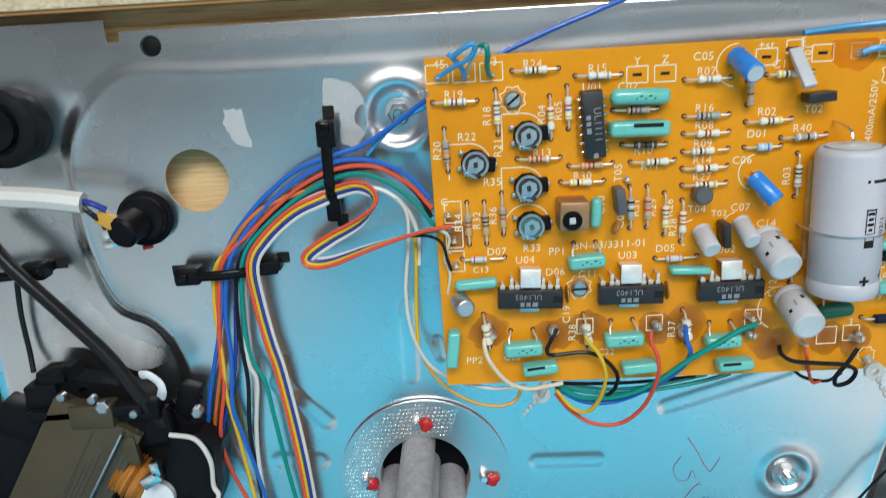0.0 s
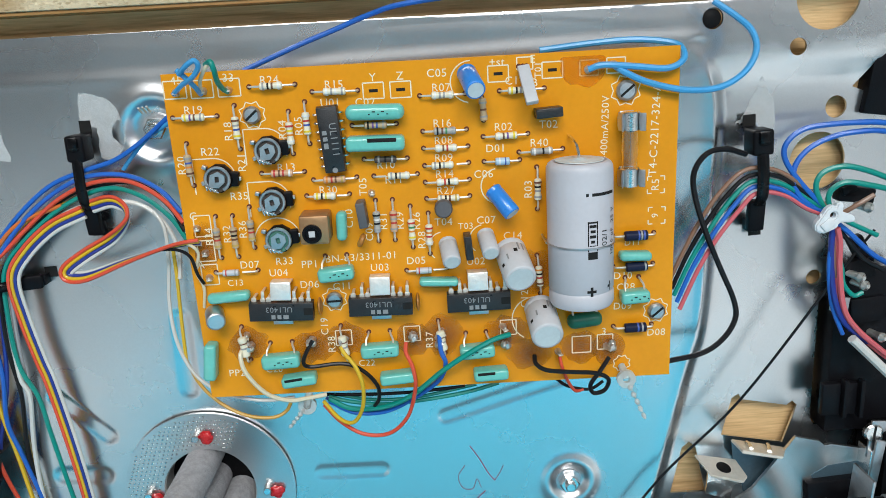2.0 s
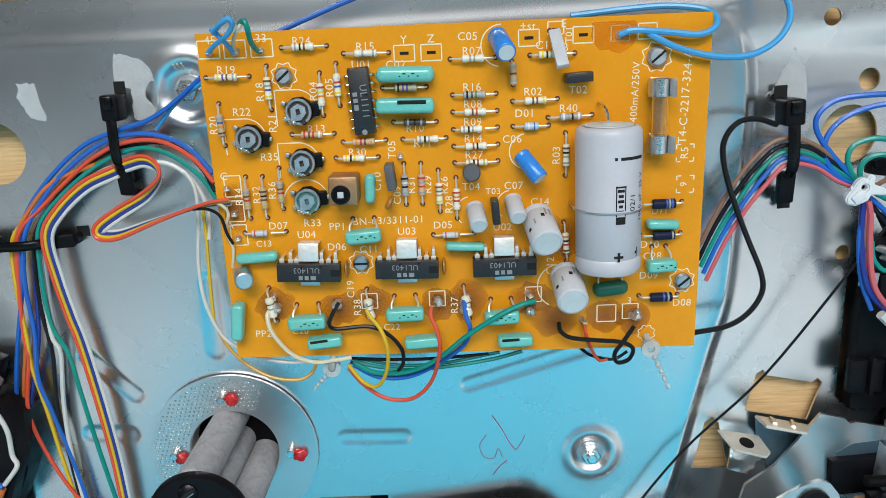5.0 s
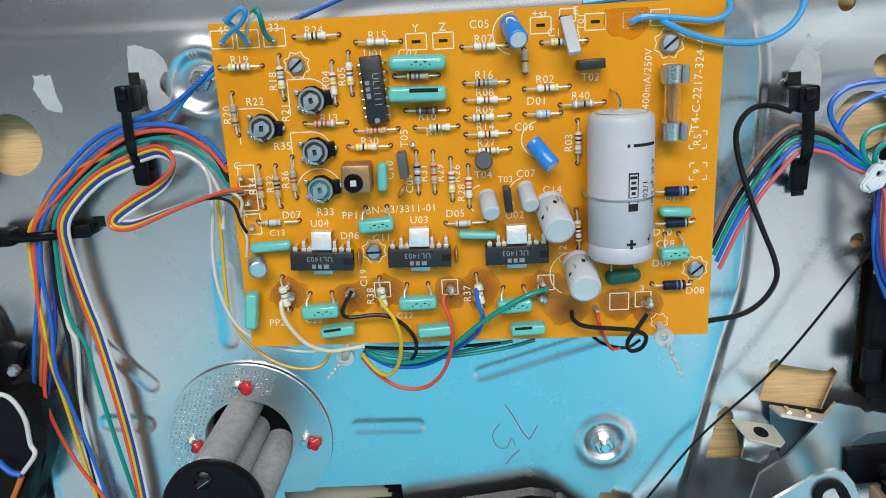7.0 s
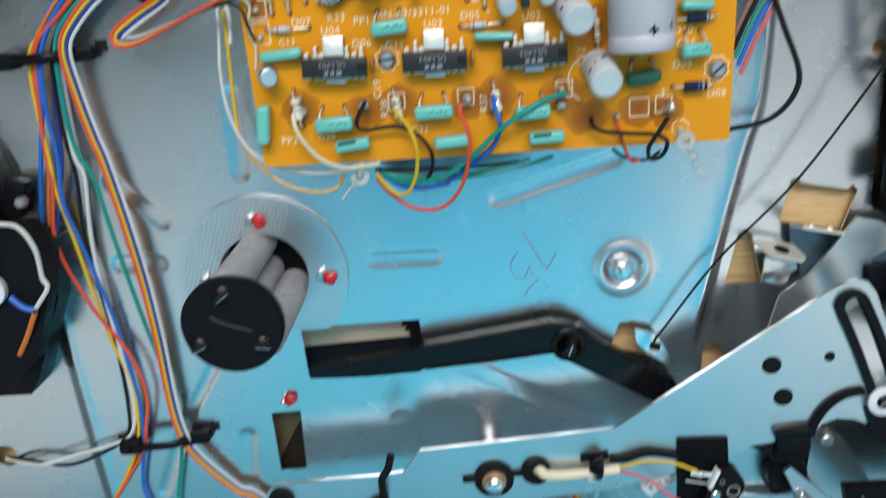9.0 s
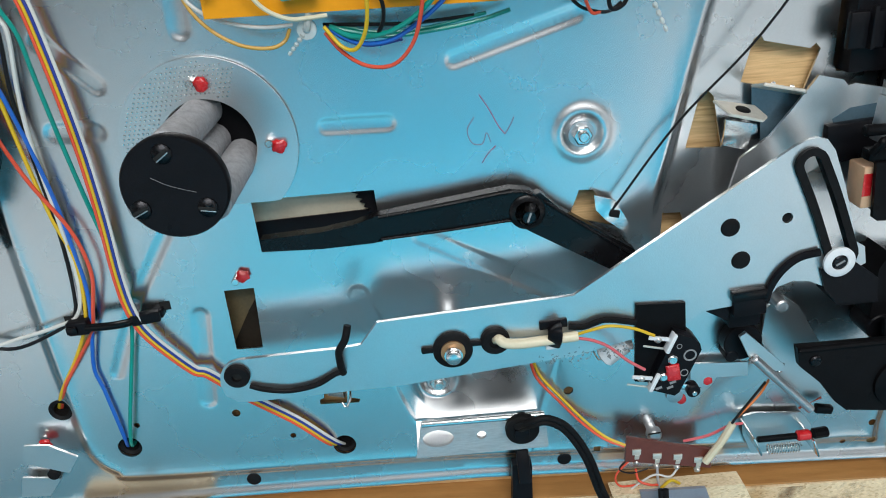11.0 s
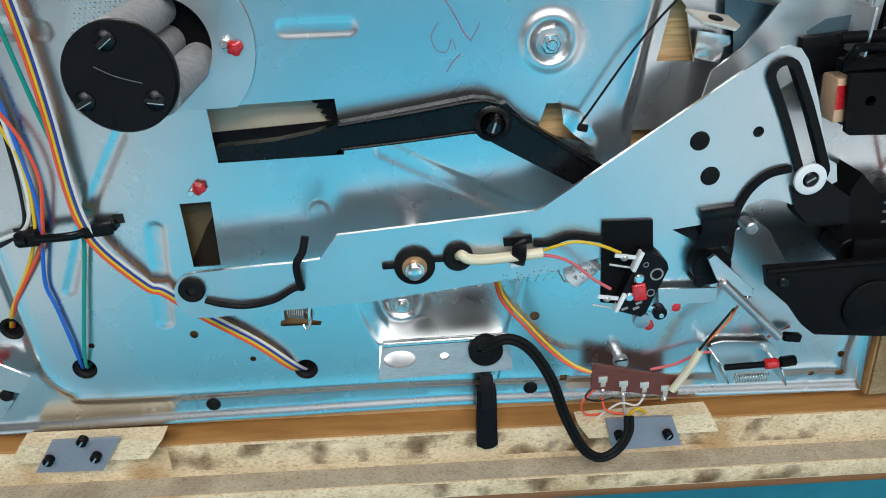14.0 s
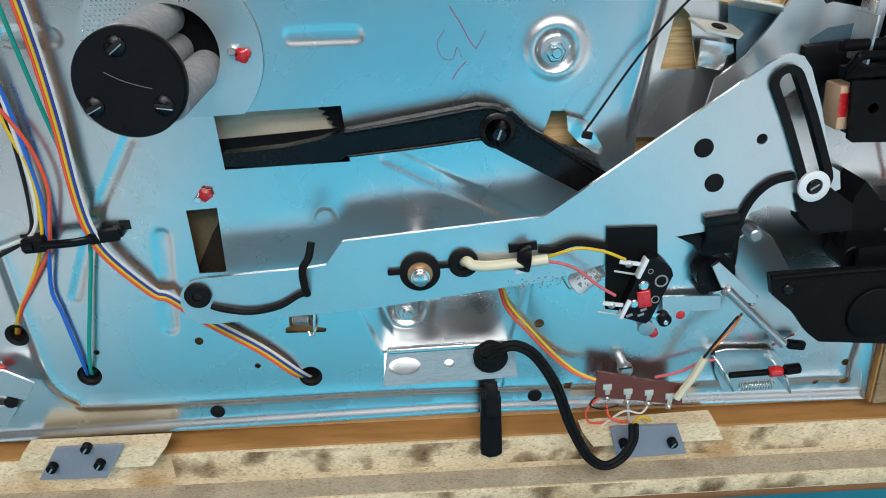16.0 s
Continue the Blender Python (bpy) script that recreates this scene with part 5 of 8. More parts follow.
wire("yellow", 0.6, (-6.4, -53.0, 10), (-6.5, -62.3, 10), (-7.6, -79.8, 9), (-7.6, -91.3, 10))
wire("ochre", 0.6, (-7.6, -91.3, 10), (-3.9, -99.5, 11), (2.0, -106.0, 12), (10.2, -110.6, 13), (18.5, -112.0, 13), (23.2, -110.5, 12), (25.3, -106.9, 11))
wire("cream", 0.7, (14.1, -84.1, 20), (13.3, -85.9, 22), (14.7, -91.3, 23), (19.8, -98.9, 22), (26.3, -102.8, 20), (32.3, -103.3, 18), (37.9, -103.0, 17))
wire("black", 0.65, (35.9, -82.5, 21), (33.9, -85.6, 22), (32.5, -89.3, 22), (34.6, -91.3, 21), (44.5, -90.9, 21), (50.6, -93.8, 21), (54.6, -99.5, 20), (54.6, -105.6, 17), (52.7, -109.7, 14))
wire("yellow", 0.65, (44.4, -85.2, 21), (45.4, -87.1, 22), (48.7, -91.6, 23), (50.4, -98.4, 23), (49.2, -107.5, 20), (45.5, -113.6, 17), (40.9, -112.8, 15), (36.1, -106.7, 14))
wire("red", 0.65, (64.8, -85.0, 21), (64.5, -88.0, 22), (66.4, -93.0, 23), (66.7, -100.5, 22), (63.5, -112.2, 18), (56.8, -119.5, 15), (48.2, -119.6, 14), (40.9, -115.0, 13), (36.1, -108.6, 13))
wire("teal", 0.85, (97.5, -85.0, 20), (91.8, -85.7, 22), (84.6, -88.5, 24), (75.5, -94.7, 23), (65.2, -104.4, 19), (55.5, -109.8, 15), (45.0, -110.6, 13), (37.6, -107.1, 12))
wire("blue", 0.75, (75.2, -83.2, 21), (75.5, -88.5, 22), (76.7, -92.7, 22), (74.5, -99.3, 19), (66.9, -106.2, 16), (56.2, -112.4, 13), (45.7, -112.6, 12), (37.6, -107.9, 12))
wire("teal", 0.7, (94.3, -106.6, 9), (84.8, -109.0, 9), (71.3, -110.9, 9), (56.0, -111.8, 9), (44.8, -109.6, 10), (37.4, -107.2, 10))
wire("teal", 0.6, (86.8, -107.1, 8), (67.5, -110.3, 8), (52.2, -110.4, 8), (39.2, -106.9, 9))
wire("black", 0.6, (83.0, -107.6, 8), (63.8, -108.5, 8), (48.6, -107.7, 9), (35.4, -106.7, 9))
wire("deep_blue", 0.6, (59.8, -112.8, 10), (50.2, -114.0, 10), (42.7, -112.0, 10), (36.4, -107.5, 10))
wire("black", 0.7, (105.1, -93.0, 19), (105.3, -95.1, 21), (108.6, -97.1, 22), (116.6, -98.3, 22), (124.1, -99.2, 22), (128.1, -101.5, 22), (127.5, -106.1, 20), (124.1, -107.6, 19), (122.6, -103.6, 21), (125.2, -98.9, 22), (128.6, -94.4, 21))
wire("red", 0.55, (113.2, -94.1, 19), (113.7, -97.2, 20), (116.1, -103.7, 17), (119.0, -108.8, 14), (122.0, -109.0, 13))
wire("black", 0.55, (113.1, -104.7, 13), (116.8, -107.5, 13), (123.9, -109.1, 13), (128.6, -106.5, 13))
wire("black", 0.9, (174.6, -34.5, 8), (167.5, -32.2, 10), (160.7, -32.9, 12), (156.6, -38.3, 13), (157.2, -46.3, 13), (161.5, -58.4, 12), (167.5, -71.3, 10), (172.6, -82.3, 9), (173.4, -89.2, 9), (169.6, -96.0, 9), (162.4, -100.1, 10), (150.2, -101.3, 12))
wire("blue", 0.8, (21.7, -0.5, 8), (28.6, 2.2, 7), (39.1, 6.2, 6), (49.6, 9.8, 6), (60.1, 13.4, 8), (71.4, 15.9, 12), (99.2, 17.9, 17), (129.1, 17.3, 21), (143.9, 15.9, 22), (155.5, 13.5, 22))
wire("light_blue", 0.95, (122.7, -5.3, 19), (126.7, -4.2, 20), (136.1, -5.1, 20), (145.1, -6.1, 20), (149.8, -4.4, 19), (150.9, -1.6, 17), (148.4, 0.8, 14), (138.1, 2.2, 12), (125.2, 1.8, 10), (110.0, 0.6, 10))
wire("light_blue", 0.95, (130.2, -4.5, 19), (132.9, -6.5, 20), (140.4, -10.0, 20), (151.1, -12.6, 20), (161.3, -12.4, 19), (169.2, -8.5, 17), (173.1, -2.6, 15), (172.3, 2.9, 13), (167.8, 7.3, 12), (161.7, 11.9, 10))
wire("light_blue", 0.75, (3.5, -5.6, 18.5), (7.2, -3.1, 22), (11.8, -0.8, 26), (14.1, 1.8, 28), (13.5, 3.5, 29), (10.9, 2.3, 28), (7.7, -0.0, 25))
wire("light_blue", 0.75, (6.9, 1.2, 24), (9.3, -1.3, 24), (10.9, -3.9, 22), (11.2, -6.0, 18.5))
wire("cream", 0.55, (11.4, -5.6, 18.5), (12.7, -2.3, 23), (14.5, 0.3, 25), (16.0, 2.4, 25))
wire("teal", 0.8, (15.1, 2.1, 24), (17.0, 2.9, 26), (17.7, 0.8, 26), (17.5, -2.6, 23), (18.1, -4.9, 20), (18.9, -5.7, 18.5))

# harness on the east side
H2 = "wires of the east harness"
wire("brown", 0.75, (151.0, -74.6, 9), (155.6, -64.4, 9), (160.5, -54.8, 9), (166.9, -45.6, 9), (174.5, -39.2, 9), (184.2, -40.1, 9), (193.6, -46.3, 9), (201.2, -53.7, 10), (203.5, -62.6, 10), (204.7, -72.0, 10), (207.5, -81.7, 10), group=H2)
wire("black", 0.75, (151.9, -77.1, 9), (156.7, -65.9, 9), (162.1, -56.3, 9), (168.4, -47.5, 9), (175.5, -41.3, 9), (184.9, -42.0, 9), (194.3, -48.1, 9), (201.7, -54.4, 10), (203.1, -62.6, 10), (203.6, -72.0, 10), (205.8, -83.6, 10), (210.1, -93.5, 10), group=H2)
wire("teal", 0.75, (152.7, -79.5, 9), (158.1, -67.3, 9), (163.6, -57.9, 9), (169.7, -49.0, 9), (176.3, -43.2, 9), (185.4, -44.1, 9), (194.8, -49.9, 9), (202.1, -55.2, 10), (204.6, -62.7, 10), (206.4, -70.2, 10), (207.7, -76.0, 10), group=H2)
wire("blue", 0.75, (153.7, -81.8, 9), (159.1, -69.2, 9), (164.8, -59.6, 9), (171.1, -50.7, 9), (177.1, -45.0, 9), (186.1, -46.3, 9), (194.9, -51.8, 9), (202.3, -55.9, 10), (203.4, -61.7, 10), (202.9, -71.9, 10), (204.9, -85.5, 10), (209.5, -96.5, 10), group=H2)
wire("pink", 0.75, (154.7, -84.4, 9), (160.4, -71.2, 9), (165.9, -61.5, 9), (172.6, -52.6, 9), (178.3, -47.0, 9), (187.0, -48.1, 9), (194.5, -52.8, 9), (202.6, -56.7, 10), (204.2, -62.6, 10), (205.5, -72.1, 10), (206.9, -83.6, 10), (212.0, -93.6, 10), (220.3, -102.0, 10), (228.6, -108.5, 10), group=H2)
wire("blue", 0.9, (217.5, -27.0, 10), (211.9, -26.4, 10), (200.6, -26.5, 9), (192.2, -27.8, 8), (187.2, -31.9, 8), (187.3, -37.2, 8), (192.6, -45.0, 9), (200.9, -53.7, 10), group=H2)
wire("blue", 0.9, (218.4, -29.8, 9), (212.7, -29.2, 9), (203.3, -30.2, 8), (194.8, -33.7, 8), (190.3, -39.7, 8), (191.0, -47.2, 9), (198.2, -53.7, 9), (206.8, -60.0, 10), (216.4, -68.8, 10), (223.9, -73.5, 8), group=H2)
wire("teal", 0.9, (218.2, -43.9, 12), (212.4, -41.5, 12), (205.2, -39.6, 11), (198.8, -41.2, 10), (196.6, -45.5, 10), (198.9, -51.4, 10), (202.9, -55.1, 9), group=H2)
wire("teal", 0.9, (218.6, -47.4, 12), (212.8, -45.9, 12), (205.7, -44.7, 11), (201.7, -47.2, 10), (201.0, -51.1, 10), (203.7, -55.5, 9), group=H2)
wire("brown", 0.8, (205.2, -55.9, 9), (209.1, -52.6, 11), (214.4, -49.0, 12), group=H2)
wire("teal", 0.8, (205.2, -56.4, 9), (210.4, -59.2, 10), (217.9, -62.9, 10), group=H2)
wire("black", 0.8, (205.2, -60.1, 9), (209.7, -65.0, 9), (214.2, -70.6, 10), (221.0, -74.7, 10), group=H2)
wire("teal", 0.8, (207.2, -73.1, 10), (207.7, -78.5, 11), (210.7, -82.2, 12), (213.7, -81.4, 12), group=H2)
wire("black", 0.45, (129.3, -179.1, 5), (151.0, -148.5, 6), (177.5, -119.8, 7), (205.4, -77.7, 9), (216.8, -61.0, 10), label="thin black cord stretched over the deck plate", group="")
tie = thing("cable_tie", 202.3, -55.9, 11, "white nylon cable tie gripping the wires", "cable tie")
bm = sheet([(p.x, p.y) for p in smooth_line([(*q, 0) for q in [(195.4, -59.3), (195.1, -57.1), (196.8, -54.7), (198.5, -52.0), (200.3, -51.1), (201.3, -51.8), (201.5, -50.6), (202.9, -50.3), (203.7, -51.4), (203.7, -53.4), (206.8, -54.6), (207.7, -56.1), (206.5, -56.9), (203.0, -56.9), (201.9, -58.5), (198.2, -60.1)]], 3)], [circle(200.6, -54.3, 1.0, 14)], 14.6, 2.6)
bmesh.ops.bevel(bm, geom=[e for e in bm.edges if e.is_manifold and e.calc_face_angle() > 1.0], offset=0.45, segments=2, affect="EDGES")
part("band", bm, NYLON, tie)
part("lock", box(4.0, 3.0, 1.0, 0.4, 198.8, -57.1, 14.3, 40), NYLON, tie)
part("tail", tube([(197.8, -54.2, 14), (199.0, -57.2, 10), (201.9, -60.4, 7)], 0.9, 8, 4, None, 1.6), NYLON, tie)
wire("deep_blue", 1.0, (203.2, -59.6, 10), (203.1, -64.4, 10), (203.7, -73.1, 10), (205.1, -83.2, 11), (209.0, -91.6, 11), (218.2, -99.9, 10), group=H2)
wire("pink", 0.95, (204.1, -59.4, 11), (205.3, -64.3, 11), (205.9, -72.9, 11), (207.9, -86.1, 12), (213.0, -94.1, 12), (224.5, -104.4, 11), group=H2)


def beaded_tie(p0, p1, p2):
    """Clear push-in tie: eye and a beaded tail."""
    a, b, c = Vector(p0), Vector(p1), Vector(p2)
    ob = thing("board_tie", *a, "clear nylon tie with a beaded tail at the board edge", "cable tie", "board ties")
    part("eye", lathe(b - Vector((0, 0, 0.7)), b + Vector((0, 0, 1)), [(0, 1.2), (0, 3.0), (1.4, 3.0), (1.4, 1.2), (0, 1.2)], 20), CLEAR, ob)
    part("stem", tube([a, (a + b) / 2 + Vector((0, 0, 1)), b], 1.2, 8, 4), CLEAR, ob)
    n = 5
    for k in range(n):
        p = b.lerp(c, (k + 0.9) / n)
        q = b.lerp(c, (k + 1.7) / n)
        part("bead", lathe(p, q, [(0, 0), (0, 0.5), ((q - p).length * 0.5, 1.0 - 0.08 * k), ((q - p).length, 0.4), ((q - p).length, 0)], 10), CLEAR, ob)


beaded_tie((133.3, -99.0, 18), (133.8, -101.8, 22), (138.5, -112.9, 25))
beaded_tie((32.2, -102.6, 16), (31.1, -106.9, 16), (25.5, -113.1, 17))


def cable_clip(a, b, height, wide=3.6, label="black plastic cable clip in the deck plate, holding wires"):
    """Plastic strap from one slot in the plate to another, bridging the wires."""
    a, b = Vector((*a, 0)), Vector((*b, 0))
    d = (b - a).normalized()
    n = (b - a).length
    up = Vector((0, 0, 1))
    ob = thing("cable_clip", a.x, a.y, 0, label, "cable clip", "cable clips")
    ang = math.degrees(math.atan2(d.y, d.x))
    pts = [a + d * 3 + up * height * 0.9, a + d * n * 0.3 + up * height, a + d * n * 0.5 + up * (height + 0.2), a + d * n * 0.62 + up * height * 0.95, a + d * n * 0.70 + up * height * 0.75]
    part("strap", tube(pts, 0.8, 10, 5, None, wide / 1.75), GLOSS_BLACK, ob)
    hx, hy = a.x + d.x * 4.2, a.y + d.y * 4.2
    part("head", box(8.0, wide * 1.55, height * 0.75, 0.9, hx, hy, height * 0.3, ang, 3), BLACK, ob)
    part("latch", box(4.0, wide * 0.8, 1.6, 0.5, hx - d.x * 1.6, hy - d.y * 1.6, height * 1.0, ang), GLOSS_BLACK, ob)
    part("head_leg", box(1.8, wide * 0.9, height * 0.5, 0.3, a.x + d.x * 1.2, a.y + d.y * 1.2, -0.4, ang), BLACK, ob)
    f0 = a + d * n * 0.82
    part("foot", box(n * 0.30, wide * 1.25, 3.2, 0.6, f0.x, f0.y, height * 0.36, ang, 2, None, 10), BLACK, ob)
    part("foot_leg", box(4.0, wide * 0.9, height * 0.45, 0.3, b.x - d.x * 2.4, b.y - d.y * 2.4, -0.3, ang), BLACK, ob)
    for q in (a - d * 1.4, b + d * 0.2 + Vector((-d.y, d.x, 0)) * wide * 0.5):
        part("slot", box(4.0, wide, 0.1, 0, q.x, q.y, 0.04, ang), PRINT_BLACK, ob, "dark slot in the plate under the clip")


cable_clip((-31.0, -16.4), (-31.4, -49.4), 10)
cable_clip((-83.8, -63.5), (-50.4, -62.8), 9)
cable_clip((178.5, -26.5), (180.0, -61.1), 11, 4.2)
cable_clip((-72.1, -207.0), (-37.7, -206.1), 8)
cable_clip((-124.6, -58.9), (-156.0, -60.9), 9)

# Dark blue metal; on the deck patch it stands for a dark reflection.
DARK_BLUE_METAL = material("dark_blue_metal", (0.11, 0.18, 0.23), 0.40, 0.6, 0.15, 60, 0.1)

# ---- spindle bearing with three damping pillars ----
motor = thing("motor_mount", -9, -144.5, 0, "black motor cap on grey felt pillars over a metal flange", "motor mount")
flange_edge = [(x, max(y, -166.0)) for x, y in circle(-9, -144.5, 30, 72)]
flange = part("flange", sheet(flange_edge, [circle(-9, -144.5, 16.2, 48)], 1.9, 1.2), ARM_STEEL, motor, "round zinc flange, partly embossed with dots")
dots = bmesh.new()
for i in range(-20, 20):
    for j in range(-20, 20):
        x, y = -9 + 1.55 * i + 0.55 * j, -144.5 + 1.5 * j
        d = math.hypot(x + 9, y + 144.5)
        if 17.5 < d < 28.6 and x < -4 + 0.30 * (y + 144.5) and y > -163:
            lathe((x, y, 1.88), (x, y, 3), [(0, 0.52), (0.22, 0.36), (0.32, 0)], 6, dots)
tagged(part("embossed_dots", dots, BRIGHT, flange, "embossed dots"), kind="stuff")
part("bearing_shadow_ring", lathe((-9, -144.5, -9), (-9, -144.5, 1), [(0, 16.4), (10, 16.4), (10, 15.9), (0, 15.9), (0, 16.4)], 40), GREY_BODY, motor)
part("motor_body", rod((-9, -144.5, -16.5), (-9, -144.5, -8.2), 19, 1, 40), BLACK_STEEL, motor)
cap = part("cap", lathe((-10.4, -145.2, 38), (-10.4, -145.2, 44), [(0, 0), (0, 15.4), (0.5, 15.9), (3.2, 15.9), (4.0, 15.3), (4.0, 0)], 56), BLACK, motor, "round black cap")
for x, y, turn in ((-11.8, -134.6, 35), (-21.4, -151.2, 25), (-1.8, -152.0, -10)):
    part("pillar", rod((x + 1.2, y + 0.8, -12), (x + 0.2, y - 0.2, 38.2), 5.9, 0.5, 28), FELT, motor)
    s = part("screw", lathe((x, y, 41.6), (x, y, 44), [(0, 0), (0, 3.1), (0.8, 3.0), (1.5, 2.2), (1.8, 0)], 24), DARK_SCREW, cap)
    part("screw_slot", box(5.0, 1.2, 0.3, 0.1, x, y, 43.2, turn), PRINT_BLACK, s)
    part("slot_edge", box(4.6, 0.35, 0.3, 0.1, x + 0.35, y - 0.75, 43.25, turn), DULL, s, "bright edge of the slot")
part("bearing_column", rod((-9.2, -144.6, -12), (-10.2, -145.2, 38.2), 5.6, 0.5, 28), FELT, motor)
part("scratch", tube([(-16.5, -141.6, 42.03), (-12.5, -144.0, 42.03), (-8.6, -145.6, 42.03), (-4.2, -147.0, 42.03)], 0.08, 5, 4), PRINT_GREY, cap)


def sealed_stud(x, y, dx, dy, z=1.9, lean=(0.6, 0.6)):
    """Bright stud end sealed with a blob of red lacquer."""
    ob = thing("sealed_stud", x, y, z, "metal stud with a blob of red sealing lacquer", "stud", "sealed studs")
    part("stud", rod((x, y, z - 1), (x + lean[0], y + lean[1], z + 3.6), 1.35, 0.25, 14), BRIGHT, ob)
    bm = bmesh.new()
    bmesh.ops.create_icosphere(bm, subdivisions=3, radius=2.4)
    for v in bm.verts:
        v.co *= 1 + 0.42 * noise.noise(v.co * 0.6 + Vector((x, y, 3)))
        v.co.z *= 0.40
    bm.transform(Matrix.Translation((x + dx, y + dy, z + 1.0)))
    part("lacquer", bm, RED_PAINT, ob)


sealed_stud(-11.2, -123.1, 3.8, -0.2)
sealed_stud(11.1, -145.0, 3.4, -1.0)
sealed_stud(-30.5, -144.3, 2.4, -1.6)
sealed_stud(-9.1, -195.5, 2.6, 1.2, 0.4, (0, 0))
sealed_stud(-99.4, -261.1, 2.0, 0.3, 0.4, (0, 0))

# ---- bolts in the bosses ----
for x, y in ((-8.9, -16.6), (119.2, -151.6), (61.9, -248.2)):
    ob = thing("bolt", x, y, 0, "zinc hex nut and bolt end in a stamped boss", "bolt", "bolts in the bosses")
    part("washer", lathe((x, y, -0.8), (x, y, 1), [(0, 0), (0, 4.6), (0.8, 4.6), (0.9, 0)], 28), DULL, ob)
    part("nut", lathe((x, y, 0.1), (x, y, 3), [(0, 0), (0, 3.6), (2.3, 3.6), (2.7, 3.1), (2.7, 0)], 6), BRIGHT, ob)
    part("bolt_end", rod((x, y, 2.6), (x, y, 4.6), 1.9, 0.4, 18), BRIGHT, ob)

for x, y in ((-82.8, 7.8), (165.6, 7.0), (-19.3, -290.4), (112.8, -294.9)):
    ob = thing("edge_plug", x, y, -2, "black rubber plug in a hole of the deck plate", "plug", "rubber plugs in the deck plate")
    part("plug", lathe((x, y, -4), (x, y, 0), [(0, 0), (0, 3.0), (2.6, 3.0), (3.0, 2.5), (3.0, 0)], 24), RUBBER, ob)
    part("ring", lathe((x + 0.5, y - 0.4, -2.4), (x + 0.5, y - 0.4, 0), [(0, 3.4), (0.0, 4.6), (0.7, 4.5), (0.9, 3.5)], 28), DULL, ob, "bright rim")
# The closed black floor is added; it stands for the dark inside of the hole.
for x, y, r in ((21, -275.7, 4.7), (-65.5, -267.3, 4.8), (-88.7, -247.5, 4.7)):
    solo("grommet", lathe((x, y, -3.3), (x, y, 2), [(-4, 0), (-4, r * 0.72), (0, r * 0.74), (0, r), (1.9, r * 1.02), (2.1, r * 0.9), (1.4, r * 0.66), (-3.4, r * 0.64), (-3.4, 0)], 28), RUBBER, "dark grommet in a wire hole of the deck plate, with a floor added for the dark inside", "grommet", "grommets")

# ---- black lever with its pivot ----
lever = thing("black_lever", 98, -176, 4, "black plastic lever on a pivot, reaching into a slot", "lever")
part("long_arm", sheet([(4, -177.6), (25, -176.6), (37, -174.8), (45, -172.4), (92, -166.4), (99, -167.5), (104, -172), (100, -182), (92, -178.8), (46, -180.6), (44, -182.4), (25, -183.0), (4, -182.2)], [], 9.0, 5.0), GLOSS_BLACK, lever)
part("ridge", tube([(46, -172.6, 9.3), (70, -170.0, 9.5), (93, -167.3, 9.5), (100, -168.8, 9.4)], 0.7, 8, 4), GLOSS_BLACK, lever)
part("ridge", tube([(46, -181.0, 9.3), (70, -179.6, 9.4), (92, -177.9, 9.4)], 0.6, 8, 4), GLOSS_BLACK, lever)
part("short_arm", sheet([(95, -171), (103, -169), (110, -176), (137, -194), (140, -203), (132, -203.5), (100, -184), (94, -180)], [], 8.2, 4.5), GLOSS_BLACK, lever)
part("ridge", tube([(104, -172, 8.6), (120, -184, 8.6), (137, -196, 8.4)], 0.6, 8, 4), GLOSS_BLACK, lever)
part("hub", lathe((98, -175.5, 3), (98, -175.5, 16), [(0, 0), (0, 6.4), (6.4, 6.4), (7, 5.6), (7, 0)], 32), GLOSS_BLACK, lever)
pv = part("pivot_screw", lathe((98, -175.6, 9.6), (98, -175.6, 16), [(0, 0), (0, 4.4), (1.0, 4.4), (3.6, 2.4), (4.6, 2.2), (4.6, 0)], 28), DARK_SCREW, lever, "conical dark steel pivot screw")
part("screw_slot", box(3.6, 0.7, 0.1, 0, 98, -175.6, 14.2, 70), PRINT_GREY, pv)
teeth = [(48, -164), (48, -180)]
for k in range(7):
    teeth += [(45.4 - 1.3 * k, -178.4 + 2.0 * k), (42.8 - 1.3 * k, -177.6 + 2.0 * k)]
solo("toothed_ring", sheet(teeth, [], -4.5, 1.6), BLACK, "black toothed edge below a slot of the deck plate", "gear")
solo("platter_back", sheet([(-8, -158), (52, -158), (52, -179), (-8, -181)], [], -7.2, 1.5), material("aged_cream_metal", (0.50, 0.46, 0.36), 0.45, 0.3, 0.1, 40), "aged cream metal face below the slot", "platter")
# Black fill for the lower part of the lever's slot.
solo("slot_black_fill", sheet([(-8, -177), (52, -175), (52, -196), (-8, -196)], [], -6.4, 0.7), BLACK, "black fill below the slot under the lever", "strip")
# Dark sheet added for the board in shade below the slot.
solo("shaded_board", sheet([(-22, -193), (4, -193), (4, -234), (-22, -234)], [], -8.1, 0.6), material("dark_olive_shade", (0.10, 0.075, 0.035), 0.6, 0.0, 0.3, 60), "dark sheet for the shaded board below a slot of the deck plate", "lining")
# Near-black wedge across the lower right of the slot.
solo("dark_wedge", sheet([(-17, -227), (-9, -213), (-2, -203), (2, -203), (2, -232), (-20, -232)], [], -7, 1.5), material("dark_brown_inside", (0.02, 0.016, 0.012), 0.7, 0.0, 0.3, 60), "dark wedge below a slot of the deck plate", "strip")

